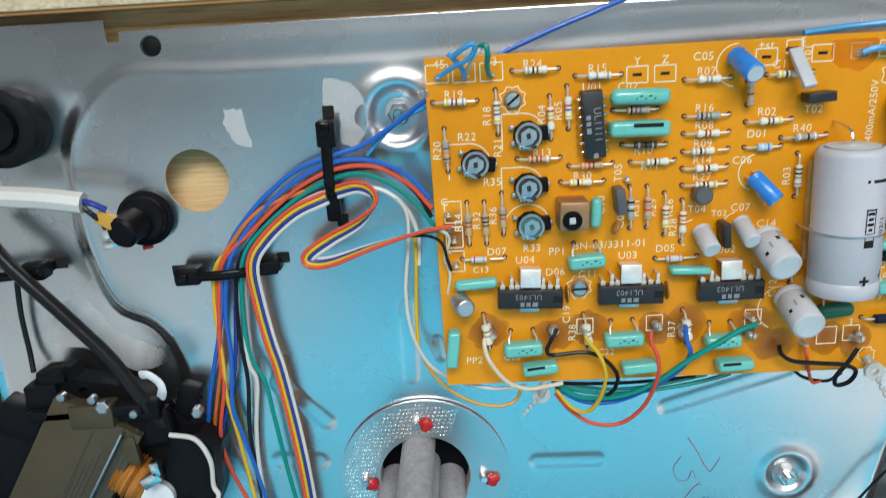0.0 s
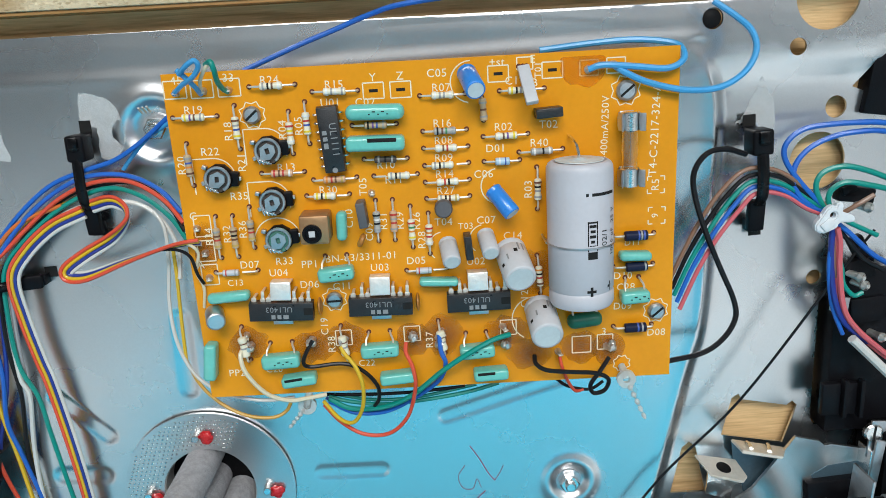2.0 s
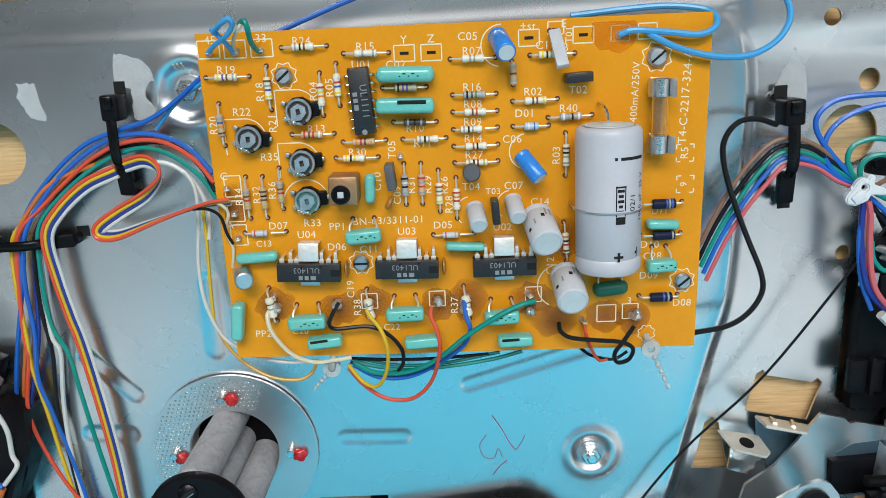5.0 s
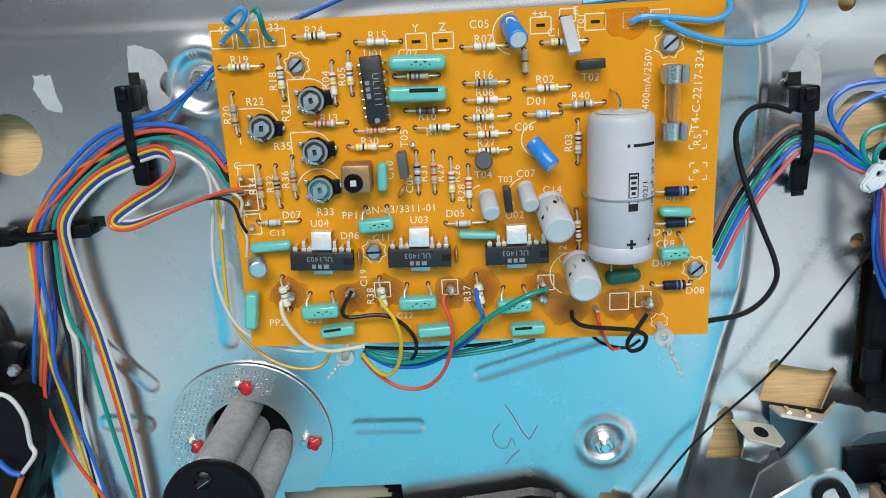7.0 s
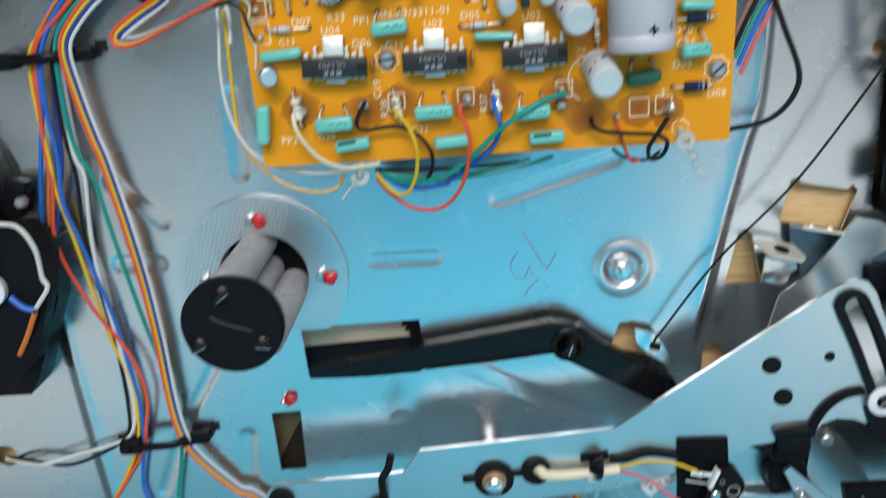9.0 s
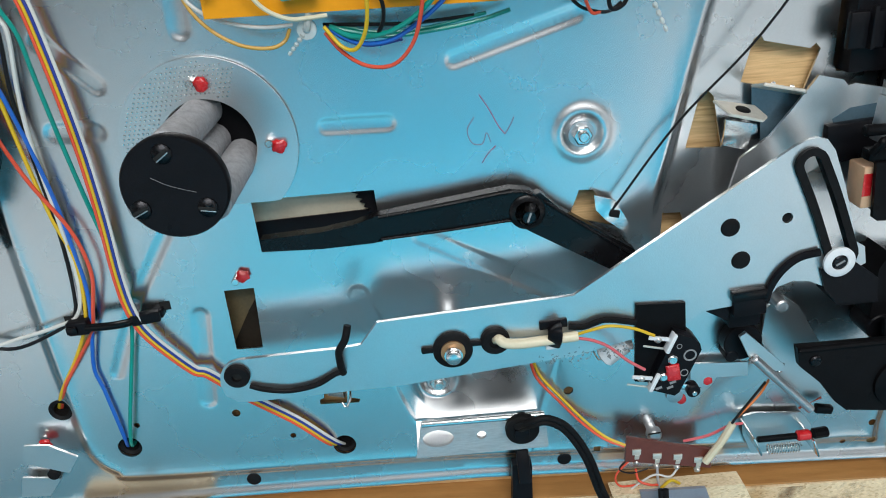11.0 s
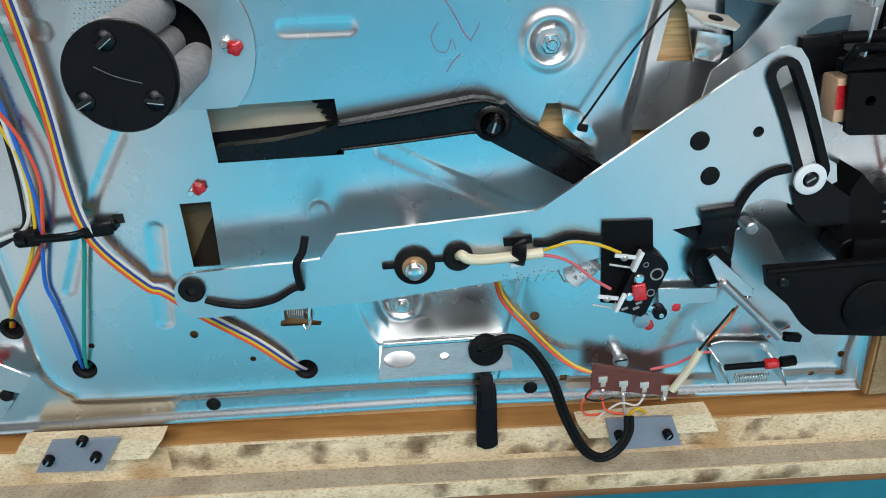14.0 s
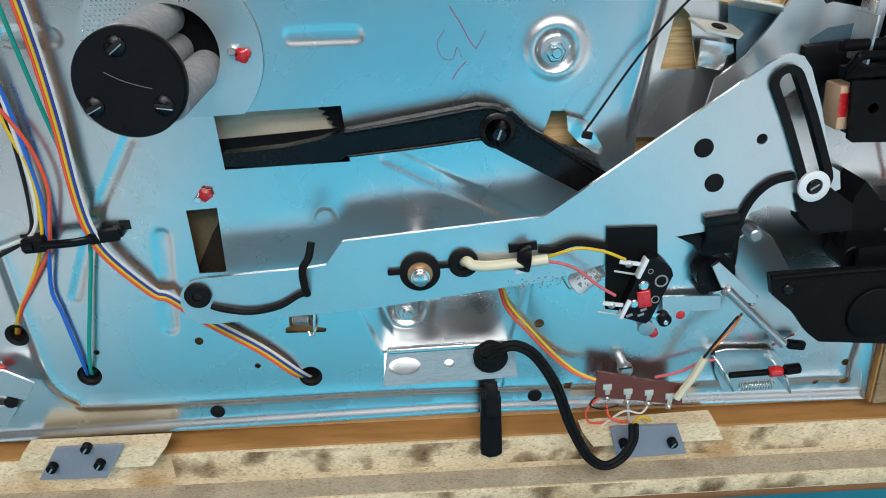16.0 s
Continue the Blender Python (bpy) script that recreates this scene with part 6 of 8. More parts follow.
# ---- tonearm base plate ----
Z = 21.0
arm = thing("arm_plate", 68, -221, 3, "long tapered zinc-plated arm plate on a pivot bolt", "arm plate")
ARM = [(-16.2, -223.6), (-14.6, -220.9), (-12.1, -218.9), (-8.9, -218.1), (27.9, -217.0), (35.3, -216.3), (42.0, -207.8), (111.9, -203.9), (185.7, -155.4), (189.2, -153.8), (192.8, -153.1), (196.2, -154.1), (199.3, -158.1), (204.5, -170.8), (211.5, -192.4), (214.9, -194.5), (216.2, -201.0), (213.5, -202.3), (206.1, -212.0), (202.4, -209.1), (196.5, -206.3), (190.4, -205.7), (185.2, -207.6), (182.2, -212.3), (159.2, -214.9), (153.4, -219.2), (111.3, -229.2), (97.3, -230.3), (49.1, -234.9), (-6.3, -236.3), (-12.1, -235.7), (-15.7, -232.7), (-16.9, -228.0)]
slot_line = [(191.3, -161.8, 21), (197.4, -174.5, 21), (203.4, -188.8, 21), (206.4, -196.2, 21)]
sl = [Vector(p) for p in smooth_line(slot_line, 5)]


def capsule(line, r):
    """Outline at a distance r round an open line."""
    one, two = [], []
    for i, p in enumerate(line):
        d = (line[min(i + 1, len(line) - 1)] - line[max(0, i - 1)]).normalized()
        n = Vector((-d.y, d.x, 0))
        one.append((p + n * r).xy.to_tuple())
        two.append((p - n * r).xy.to_tuple())
    def cap(c, start):
        return [(c.x + r * math.cos(start - math.pi * k / 8), c.y + r * math.sin(start - math.pi * k / 8)) for k in range(1, 8)]
    de = line[-1] - line[-2]
    ds = line[0] - line[1]
    return one + cap(line[-1], math.atan2(de.y, de.x) + math.pi / 2) + two[::-1] + cap(line[0], math.atan2(ds.y, ds.x) + math.pi / 2)


HA, HB, HC = (166.1, -182.8), (170.9, -195.6), (185.8, -181.0)
part("plate", sheet(ARM, [circle(*HA, 2.9), circle(*HB, 2.9), circle(*HC, 1.9, 18), capsule(sl, 4.0)], Z, 1.6), ARM_STEEL, arm)
for h, r in ((HA, 3.4), (HB, 3.4)):
    part("rubber_plug", lathe((*h, Z - 3), (*h, Z + 1), [(0, 0), (0, r * 0.84), (2.9, r * 0.84), (3.0, r), (3.6, r * 0.9), (3.9, r * 0.5), (3.9, 0)], 24), RUBBER, arm)
part("hole_lining", lathe((*HC, Z - 4), (*HC, Z), [(0, 0), (0, 1.85), (3.0, 1.85), (3.0, 0)], 18), RUBBER, arm)
part("slot_liner", sheet(capsule(sl, 5.6), [capsule(sl, 2.9)], Z + 1.6, 4.0), RUBBER, arm, "black plastic liner round the curved slot")
part("spacer_post", rod((68, -221, 0), (68, -221, Z), 4.0, 0.3, 24), DULL, arm)
end_x, end_y = -10.1, -224.2
part("end_disc", lathe((end_x, end_y, Z), (end_x, end_y, Z + 3), [(0, 1.8), (0, 4.6), (1.4, 4.6), (2.0, 4.0), (2.0, 1.8), (0, 1.8)], 32), RUBBER, arm, "black rubber disc with a hole")
part("end_hole", rod((end_x, end_y, Z - 1), (end_x, end_y, Z + 0.6), 1.9, 0, 18), PRINT_BLACK, arm)
part("rubber_strap", tube([(-6.1, -228.6, 22), (-0.9, -230.3, 22.5), (7.6, -231.8, 22.5), (17.5, -230.4, 22.5), (24.9, -226.5, 22.5), (28.1, -225.9, 22.5)], 1.05, 10, 5), RUBBER, arm, "curved black rubber strap")
part("post", tube([(27.9, -226.6, 22), (27.7, -220.7, 25), (28.2, -214.3, 27), (30.7, -210.2, 27), (32.2, -205.0, 26)], 1.35, 10, 5), RUBBER, arm, "bent black rubber-covered post")
bx, by = 68.0, -221.1
part("washer", lathe((bx, by, Z), (bx, by, Z + 2), [(0, 0), (0, 7.2), (1.4, 7.2), (2.0, 6.4), (2.0, 0)], 40), RUBBER, arm, "black rubber washer")
part("brass_ring", lathe((bx, by, Z + 1.6), (bx, by, Z + 4), [(0, 0), (0, 4.4), (1.2, 4.4), (1.4, 3.6), (1.4, 0)], 32), COPPER, arm, "brass washer")
part("pivot_bolt", lathe((bx, by, Z + 2.6), (bx, by, Z + 8), [(0, 0), (0, 3.3), (2.6, 3.3), (2.6, 2.8), (4.2, 2.8), (4.6, 2.3), (4.6, 0)], 28), BRIGHT, arm, "bright steel pivot bolt")
part("washer_tail", box(5.5, 2.4, 1.5, 0.6, bx - 8.6, by + 0.6, Z), RUBBER, arm)
part("washer_link", box(8.0, 2.0, 1.5, 0.5, bx + 9.0, by + 1.8, Z), RUBBER, arm)
gx1, gy1 = 83.4, -218.8
part("grommet", lathe((gx1, gy1, Z), (gx1, gy1, Z + 3), [(0, 0), (0, 5.3), (1.6, 5.3), (2.4, 4.4), (2.4, 2.4), (1.2, 2.2), (1.2, 0)], 32), RUBBER, arm, "black rubber grommet")
part("cable_sleeve", tube([(83.6, -219.4, 20), (84.6, -217.2, 24), (86.8, -218.4, 25), (92.6, -219.4, 24.5), (103.4, -219.2, 24), (112.8, -218.6, 24)], 1.9, 12, 6), WIRE["cream"], arm, "cream cable sleeve")
part("clip_plate", box(10, 3.2, 1.0, 0.2, 104.5, -214.4, Z, 3), BLACK, arm)
part("cable_clip", tube([(104.7, -214.4, 22), (104.2, -213.6, 27), (104.1, -217.3, 27), (104.2, -223.2, 22)], 0.5, 8, 5, None, 5.2), BLACK, arm, "black clip over the cable")
part("clip_end", box(5.0, 1.8, 0.8, 0.2, 104.2, -223.8, Z, 5), NYLON, arm)
part("flat_link", tube([(110.0, -215.7, 22), (115.4, -216.0, 22.4), (123.2, -213.9, 22.6), (134.1, -216.1, 22.4)], 0.9, 8, 5, None, 1.4), RUBBER, arm)
wire("yellow", 0.6, (112.4, -218.0, 24), (116.8, -215.6, 26), (123.5, -213.9, 27), (132.2, -215.9, 27), (139.6, -219.5, 27), label="yellow insulated wire to the micro switch", group="arm wires")
wire("pink", 0.6, (112.4, -219.5, 24), (117.7, -219.8, 26), (123.4, -222.5, 27), (130.3, -228.9, 27), (136.7, -233.5, 27), label="pink insulated wire to the micro switch", group="arm wires")

rnd = random.Random(5)
bm = bmesh.new()
(sx0, sy0), (sx1, sy1) = (100.2, -232.4), (139.6, -229.3)
for k in range(90):
    u = rnd.random()
    box(rnd.uniform(0.2, 1.1), rnd.uniform(0.15, 0.6), 0.06, 0, sx0 + (sx1 - sx0) * u + rnd.gauss(0, 1.5), sy0 + (sy1 - sy0) * u + rnd.gauss(0, 1.4) + 2.2, Z, rnd.uniform(0, 180), 1, bm)
tagged(part("scuffs", bm, material("worn_zinc", (0.30, 0.33, 0.34), 0.6, 0.5), arm, "scuffed flecks on the plating"), kind="stuff")

# ---- micro switch under the arm ----
sw = thing("micro_switch", 148.1, -237.0, 18, "black micro switch with metal terminals and a red sealed screw", "micro switch")
part("bracket", sheet([(133.9, -209.1), (151.8, -210.0), (152.7, -222.5), (146.1, -229.8), (140.6, -242.6), (134.7, -241.6)], [], 22.2, 1.2), BLACK_STEEL, sw, "black mounting bracket")
part("body", sheet([(147.3, -219.3), (154.1, -222.4), (156.3, -224.4), (157.1, -227.1), (150.0, -244.8), (148.3, -246.1), (139.6, -242.8), (139.1, -240.4)], [], 27, 9), BLACK, sw)
for px, py, r in ((153.0, -229.0, 2.4), (151.3, -236.3, 1.5), (148.9, -224.9, 1.0)):
    part("moulded_ring", lathe((px, py, 27.0), (px, py, 27.3), [(0, r * 0.75), (0.1, r * 0.8), (0.1, r), (0, r * 1.02)], 24), PRINT_GREY, sw)
for px, py in ((146.4, -242.2), (142.2, -242.1), (147.3, -240.1)):
    part("moulded_mark", box(2.4, 1.0, 0.06, 0, px, py, 27.0, 20), PRINT_GREY, sw)
for px, py in ((145.4, -223.3), (140.0, -239.3)):
    part("terminal_block", box(1.6, 8.0, 3.6, 0.5, px + 0.4, py, 24.5, -22), NYLON, sw, "white terminal strip")
    part("terminal", box(8.0, 1.5, 0.6, 0.1, px - 4.0, py + 2.2, 26.4, -14, 1, None, 6), NYLON, sw, "white insulated terminal")
    part("terminal", box(9.0, 0.7, 0.5, 0.1, px - 4.6, py - 2.6, 24.5, -14), LEAD, sw)
    part("solder_blob", lathe((px - 4.2, py + 1.6, 26.2), (px - 4.2, py + 1.6, 29), [(0, 0), (0, 1.5), (0.7, 1.2), (1.2, 0.5), (1.3, 0)], 10), SOLDER, sw)
part("screw", rod((*(146.6, -230.0), 26), (*(146.6, -230.0), 28.2), 1.9, 0.5, 16), BRIGHT, sw)
part("screw", rod((*(143.6, -237.1), 26), (*(143.6, -237.1), 28.2), 1.7, 0.5, 16), BRIGHT, sw)
bm = box(5.0, 6.4, 1.6, 0.6, 0, 0, 0, 8, 3)
for v in bm.verts:
    v.co.x += 0.5 * noise.noise(v.co * 0.8)
    v.co.y += 0.7 * noise.noise(v.co * 0.6 + Vector((3, 1, 2)))
bm.transform(Matrix.Translation((*(147.0, -235.2), 27.0)))
part("lacquer", bm, RED_PAINT, sw, "red sealing lacquer")
part("spring_blade", box(10, 2.6, 0.5, 0.1, 155.1, -246.9, 21.5, -20), BRIGHT, sw)
part("roller", rod((*(156.9, -247.8), 19), (*(156.9, -247.8), 23.6), 2.6, 0.4, 20), BLACK, sw)
part("roller_pin", rod((*(157.1, -248.3), 19), (*(157.1, -248.3), 24.2), 1.0, 0.2, 12), BRIGHT, sw)
part("low_screw", lathe((*(155.2, -259.6), 0), (*(155.2, -259.6), 10), [(0, 0), (0, 2.4), (7, 2.4), (7, 3.4), (9, 3.2), (9.4, 0)], 22), DULL, sw)
part("low_lacquer", lathe((*(158.3, -262.4), 7), (*(158.3, -262.4), 10), [(0, 0), (0, 2.2), (1.4, 1.9), (2.2, 0)], 16), RED_PAINT, sw)
stub = thing("tubular_capacitor", 130, -233.4, 6, "white tubular capacitor with grey print below the arm plate", "capacitor")
tube_a, tube_b = Vector((125.8, -237.6, 10)), Vector((134.4, -229.4, 12))
part("sleeve", lathe(tube_a, tube_b, [(0, 0), (0, 3.6), (0.6, 4.3), (9.6, 4.3), (10.0, 3.4), (10.8, 3.3), (11.2, 4.1), (11.8, 3.9), (12.0, 0)], 28), NYLON, stub)
for k in range(4):
    spot = tube_a.lerp(tube_b, 0.25 + 0.17 * k) + Vector((-0.8 + 0.9 * (k % 2), 0.8 - 0.9 * (k % 2), 4.15))
    part("printed_mark", box(1.3, 2.2 - 0.3 * k, 0.12, 0, spot.x, spot.y, spot.z, 45), PRINT_GREY, stub)
part("lead", tube([tube_b, tube_b + Vector((2.0, 1.4, -1)), tube_b + Vector((3.0, -1.2, -6)), tube_b + Vector((2.4, -3.0, -11.2))], 0.35, 6, 4), LEAD, stub)
part("lead", tube([tube_a, tube_a + Vector((-1.6, -1.6, -1)), tube_a + Vector((-2.0, -2.4, -9.6))], 0.35, 6, 4), LEAD, stub)

# ---- black blocks and the lift at the arm's wide end ----
blk = thing("guide_block", 177.0, -219.1, 4, "black moulded guide block clipped to the arm plate edge", "guide block")
part("block", box(11.6, 11.0, 14, 0.6, 176.5, -219.9, 3, 3), BLACK, blk)
part("upper_lip", box(12.6, 4.0, 3.0, 0.5, 174.6, -208.8, Z - 0.4, 4), GLOSS_BLACK, blk)
part("front_web", box(12.0, 8.0, 6.0, 0.5, 175.4, -213.6, Z - 4.4, 4), BLACK, blk)
part("curved_rail", tube([(181.0, -211.8, 22), (182.2, -206.5, 22), (185.6, -200.5, 22), (191.1, -196.1, 22), (198.3, -194.6, 22)], 1.2, 8, 6, None, 1.3), BLACK, blk, "curved black rail")
part("arrow_wing", sheet([(159.1, -215.6), (170.2, -215.4), (169.6, -221.6)], [], 18, 1.5), BLACK, blk)
part("stop_block", sheet([(199.3, -201.3), (209.1, -203.9), (212.4, -200.2), (221.2, -206.9), (222.1, -215.6), (207.5, -216.0), (202.2, -210.0)], [], 22.1, 5), BLACK, blk)
wx, wy = 205.0, -198.4
ws = thing("slot_screw", wx, wy, Z, "dark screw with a pale nylon washer in the arm slot", "screw")
part("washer", lathe((wx, wy, Z + 1.2), (wx, wy, Z + 3), [(0.6, 2.6), (0.6, 5.6), (1.6, 5.6), (1.9, 5.2), (1.9, 2.9), (0.6, 2.6)], 36), NYLON, ws)
part("screw", lathe((wx, wy, Z + 1.0), (wx, wy, Z + 4), [(0, 0), (0, 2.8), (1.8, 2.8), (2.4, 2.2), (2.4, 0)], 24), DARK_SCREW, ws)
part("cross_slot", box(3.4, 0.7, 0.1, 0, wx, wy, Z + 3.36, 30), PRINT_GREY, ws)
wing = solo("black_wing", sheet([(201.6, -199.3), (206.4, -206.4), (214.0, -202.7), (222.1, -210.9), (224.8, -218.3), (209.8, -218.7), (205.2, -213.9)], [], 19.2, 8), BLACK, "black angular plastic wing below the arm plate", "bracket")
br = thing("lift_bracket", 226.8, -248.5, 0, "large black bent-steel bracket beside the wooden rail", "bracket")
part("front_face", sheet([(191.8, -229.4), (220.1, -229.5), (254.9, -230.2), (258.9, -251.3), (250.3, -256.5), (241.7, -262.3), (214.0, -258.9), (208.9, -254.5), (202.7, -245.9), (193.6, -237.5)], [circle(243.3, -246.6, 1.9, 16)], 28, 3.0), BLACK_STEEL, br)
part("fold", tube([(192.3, -230.6, 28), (220.2, -230.0, 28), (254.9, -230.4, 28)], 1.2, 8, 2), BLACK_STEEL, br)
part("cam", lathe((*(233.1, -247.9), 28), (*(233.1, -247.9), 31), [(0, 0), (0, 10.5), (1.2, 10.5), (1.6, 10), (1.6, 0)], 40), BLACK_STEEL, br)
part("rivet", rod((*(199.1, -235.5), 27.5), (*(199.1, -235.5), 29), 2.2, 0.5, 16), DARK_SCREW, br)
part("back_wall", sheet([(226.0, -228.0), (226.3, -207.8), (229.5, -201.6), (236.9, -209.7), (250.5, -209.6), (255.1, -236.2), (240.4, -238.6)], [], 14, 14), BLACK_STEEL, br)
part("shelf", sheet([(227.7, -232.2), (226.5, -224.2), (251.3, -223.9), (259.3, -233.6)], [], 22, 2), BLACK_STEEL, br)
part("drum", rod((*(230.7, -232.5), 2), (*(230.7, -232.5), 15), 5.5, 0.5, 28), BLACK, br)
part("vent_slot", box(5.0, 1.0, 0.2, 0, 242.1, -213.4, 14.05, 4), GREY_FIN, br)
part("vent_slot", box(5.0, 1.0, 0.2, 0, 242.3, -217.0, 14.05, 4), GREY_FIN, br)
part("vent_slot", box(5.0, 1.0, 0.2, 0, 242.5, -221.1, 14.05, 4), GREY_FIN, br)

# bent bright sheet below the arm's round cut-out
ln = thing("lift_link", 199.6, -239.4, 0, "bright bent link with a steel roller pin below the arm", "link")
part("sheet", sheet([(189.5, -239.1), (190.5, -224.9), (196.6, -220.7), (203.1, -225.9), (213.7, -243.6), (220.9, -267.1), (210.2, -274.0), (197.0, -254.7)], [], 5, 1.2), ARM_STEEL, ln)
part("stud", lathe((*(193.4, -221.8), 4), (*(193.4, -221.8), 13), [(0, 0), (0, 2.6), (7, 2.6), (7.5, 2.0), (7.5, 0)], 20), DULL, ln)
part("drum", rod((*(181.7, -239.0), 0.5), (*(181.7, -239.0), 7), 7.6, 0.4, 32), BLACK, ln, "black drum")
part("drum_face", rod((*(177.7, -244.8), 0.6), (*(177.7, -244.8), 7.3), 2.6, 0.4, 20), BLACK, ln)
part("lever_plate", sheet([(176.7, -231.7), (179.1, -230.0), (195.3, -245.8), (195.5, -248.8), (192.5, -248.5), (181.1, -240.8)], [], 14, 1.6), ARM_STEEL, ln)
part("roller_pin", rod((182.5, -240.8, 15), (209.4, -269.2, 13), 1.75, 0.4, 20), ALU, ln, "bright steel roller pin")
part("hook", tube([(182.2, -240.3, 15), (182.5, -244.4, 12), (186.7, -247.2, 10), (195.9, -251.6, 10), (196.2, -246.8, 12)], 0.5, 6, 5), BRIGHT, ln)
part("pin_end", box(7.0, 3.4, 3, 0.5, 215.9, -271.3, 9, -10), BLACK, ln)
part("strap", sheet([(162.4, -248.5), (185.8, -250.0), (186.3, -256.4), (169.4, -255.9), (166.0, -264.1), (163.6, -260.0)], [], 4, 1.0), ARM_STEEL, ln)
part("lacquer", lathe((*(170.2, -257.5), 3), (*(170.2, -257.5), 6), [(0, 0), (0, 2.2), (1.2, 1.8), (1.8, 0)], 14), RED_PAINT, ln)

# adjusting screw with its spring
adj = thing("adjusting_screw", 201.3, -283.2, 0, "black adjusting screw with red lacquer and a small spring", "adjusting screw")
part("bracket", sheet([(187.0, -277.3), (191.5, -276.3), (211.5, -278.1), (216.9, -285.5), (217.8, -298.2), (192.0, -297.1), (187.7, -286.9)], [], 3, 1), ARM_STEEL, adj)
part("ear", box(0.9, 10, 14, 0.4, 188.2, -283.4, 2, 24), BRIGHT, adj)
part("ear", box(0.9, 9, 14, 0.4, 212.7, -287.0, 2, 20), BRIGHT, adj)
part("shaft", rod((189.0, -281.8, 13), (207.6, -281.7, 13), 1.3, 0.2, 16), BLACK_STEEL, adj)
part("lacquer", rod((204.9, -281.7, 13), (210.7, -281.5, 13), 2.2, 0.7, 16), RED_PAINT, adj)
part("head", rod((211.6, -281.3, 13), (217.7, -280.8, 13), 2.2, 0.3, 8), BLACK_STEEL, adj)
sa, sb = Vector((195.3, -289.7, 10)), Vector((208.8, -289.9, 10))
ax = (sb - sa).normalized()
n1 = ax.orthogonal().normalized()
n2 = ax.cross(n1)
part("spring", tube([sa.lerp(sb, k / 96) + 2.0 * (n1 * math.cos(2 * math.pi * k / 8) + n2 * math.sin(2 * math.pi * k / 8)) for k in range(97)], 0.3, 5, 1), BRIGHT, adj, "small coil spring")

# ---- solenoid group at the east rail ----
sol = thing("solenoid", 226.1, -173.8, 0, "black steel solenoid frame with holes and a paper-wrapped coil", "solenoid")
part("front_plate", sheet([(210.8, -161.9), (237.9, -163.0), (239.2, -183.3), (237.8, -183.9), (214.3, -182.7), (212.6, -181.4)], [circle(219.3, -171.5, 1.8, 18), circle(232.8, -171.5, 1.9, 18)], 26, 1.6), BLACK_STEEL, sol)
part("core_block", box(22, 16, 10, 0.5, 229.0, -175.0, 11, 1), BLACK, sol)
part("core_rivet", rod((*(233.4, -171.8), 20), (*(233.4, -171.8), 25.2), 2.2, 0.3, 18), COPPER, sol)
part("side", box(24, 1.5, 14, 0.3, 225.6, -164.4, 10, 1), BLACK_STEEL, sol)
part("coil", box(7, 15, 10, 0.8, 212.7, -171.6, 13, 2), PEACH, sol, "paper-wrapped coil")
part("coil_mark", box(3.0, 8.0, 0.05, 0, 210.7, -170.6, 23.02, 2), RED_PAINT, sol, "red printed strip")
part("armature", tube([(207.4, -157.6, 28), (208.7, -154.2, 30), (212.1, -153.0, 30), (239.2, -153.9, 30)], 1.4, 8, 5), BLACK_STEEL, sol)
part("plunger", rod((204.8, -150.5, 26), (233.8, -150.7, 26), 1.9, 0.4, 18), BLACK_STEEL, sol)
part("collar", rod((219.3, -150.7, 26), (222.0, -150.7, 26), 2.6, 0.3, 18), DULL, sol)
part("upright", box(1.0, 15, 12, 0.2, 213.9, -149.0, 16, -4), DULL, sol)
part("upright", box(1.0, 12, 12, 0.2, 232.5, -150.1, 16, -4), DULL, sol)
part("lower_bar", box(30, 4, 5, 0.6, 223.6, -159.5, 20, 1), BLACK_STEEL, sol)
part("link_wire", tube([(224.1, -154.1, 28), (231.9, -157.3, 28), (239.1, -161.4, 28)], 0.5, 6, 3), BLACK_STEEL, sol)

# bright sheet bracket with folded tabs, and the raised deck tabs
bs = thing("sheet_bracket", 203.8, -150.2, 0, "bright cut sheet-metal bracket screwed to the deck plate", "bracket")
part("sheet", sheet([(184.0, -155.9), (190.6, -147.2), (198.5, -136.2), (207.3, -138.5), (209.1, -140.5), (211.3, -139.9), (222.0, -142.3), (225.4, -163.7), (204.8, -167.3), (187.9, -178.3), (169.9, -179.1), (173.9, -163.4)], [], 6, 1.3), ARM_STEEL, bs)
part("upright", box(1.2, 22, 8, 0.2, 221.6, -150.4, 5.4, -2), BRIGHT, bs)
part("dark_cut", sheet([(205.0, -151.8), (210.8, -148.3), (222.2, -147.1), (224.4, -162.6), (207.9, -160.6)], [], 6.12, 0.1), DARK_BLUE_METAL, bs)
part("black_foot", box(22, 14, 5, 0.8, 213.8, -159.6, 4, 4), BLACK, bs)


def deck_tab(pts, z, lean, mark, label):
    ob = thing("raised_tab", *pts[0], 0, label, "tab", "raised tabs")
    bm = sheet([tuple(p) for p in pts], [], z, 1.0)
    bmesh.ops.subdivide_edges(bm, edges=bm.edges[:], cuts=4, use_grid_fill=True)
    x0 = sum(p[0] for p in pts) / len(pts)
    y0 = sum(p[1] for p in pts) / len(pts)
    for v in bm.verts:
        v.co.z += lean[0] * (v.co.x - x0) + lean[1] * (v.co.y - y0) + 0.5 * noise.noise(v.co * 0.28)
    part("tab", bm, BRIGHT, ob)
    if mark:
        part("rubber_insert", box(8.0 if z < 4.5 else 3.6, 2.6, 1.6, 0.3, *mark, z - 0.6, -14, 2, None, 0, -8), RUBBER, ob)


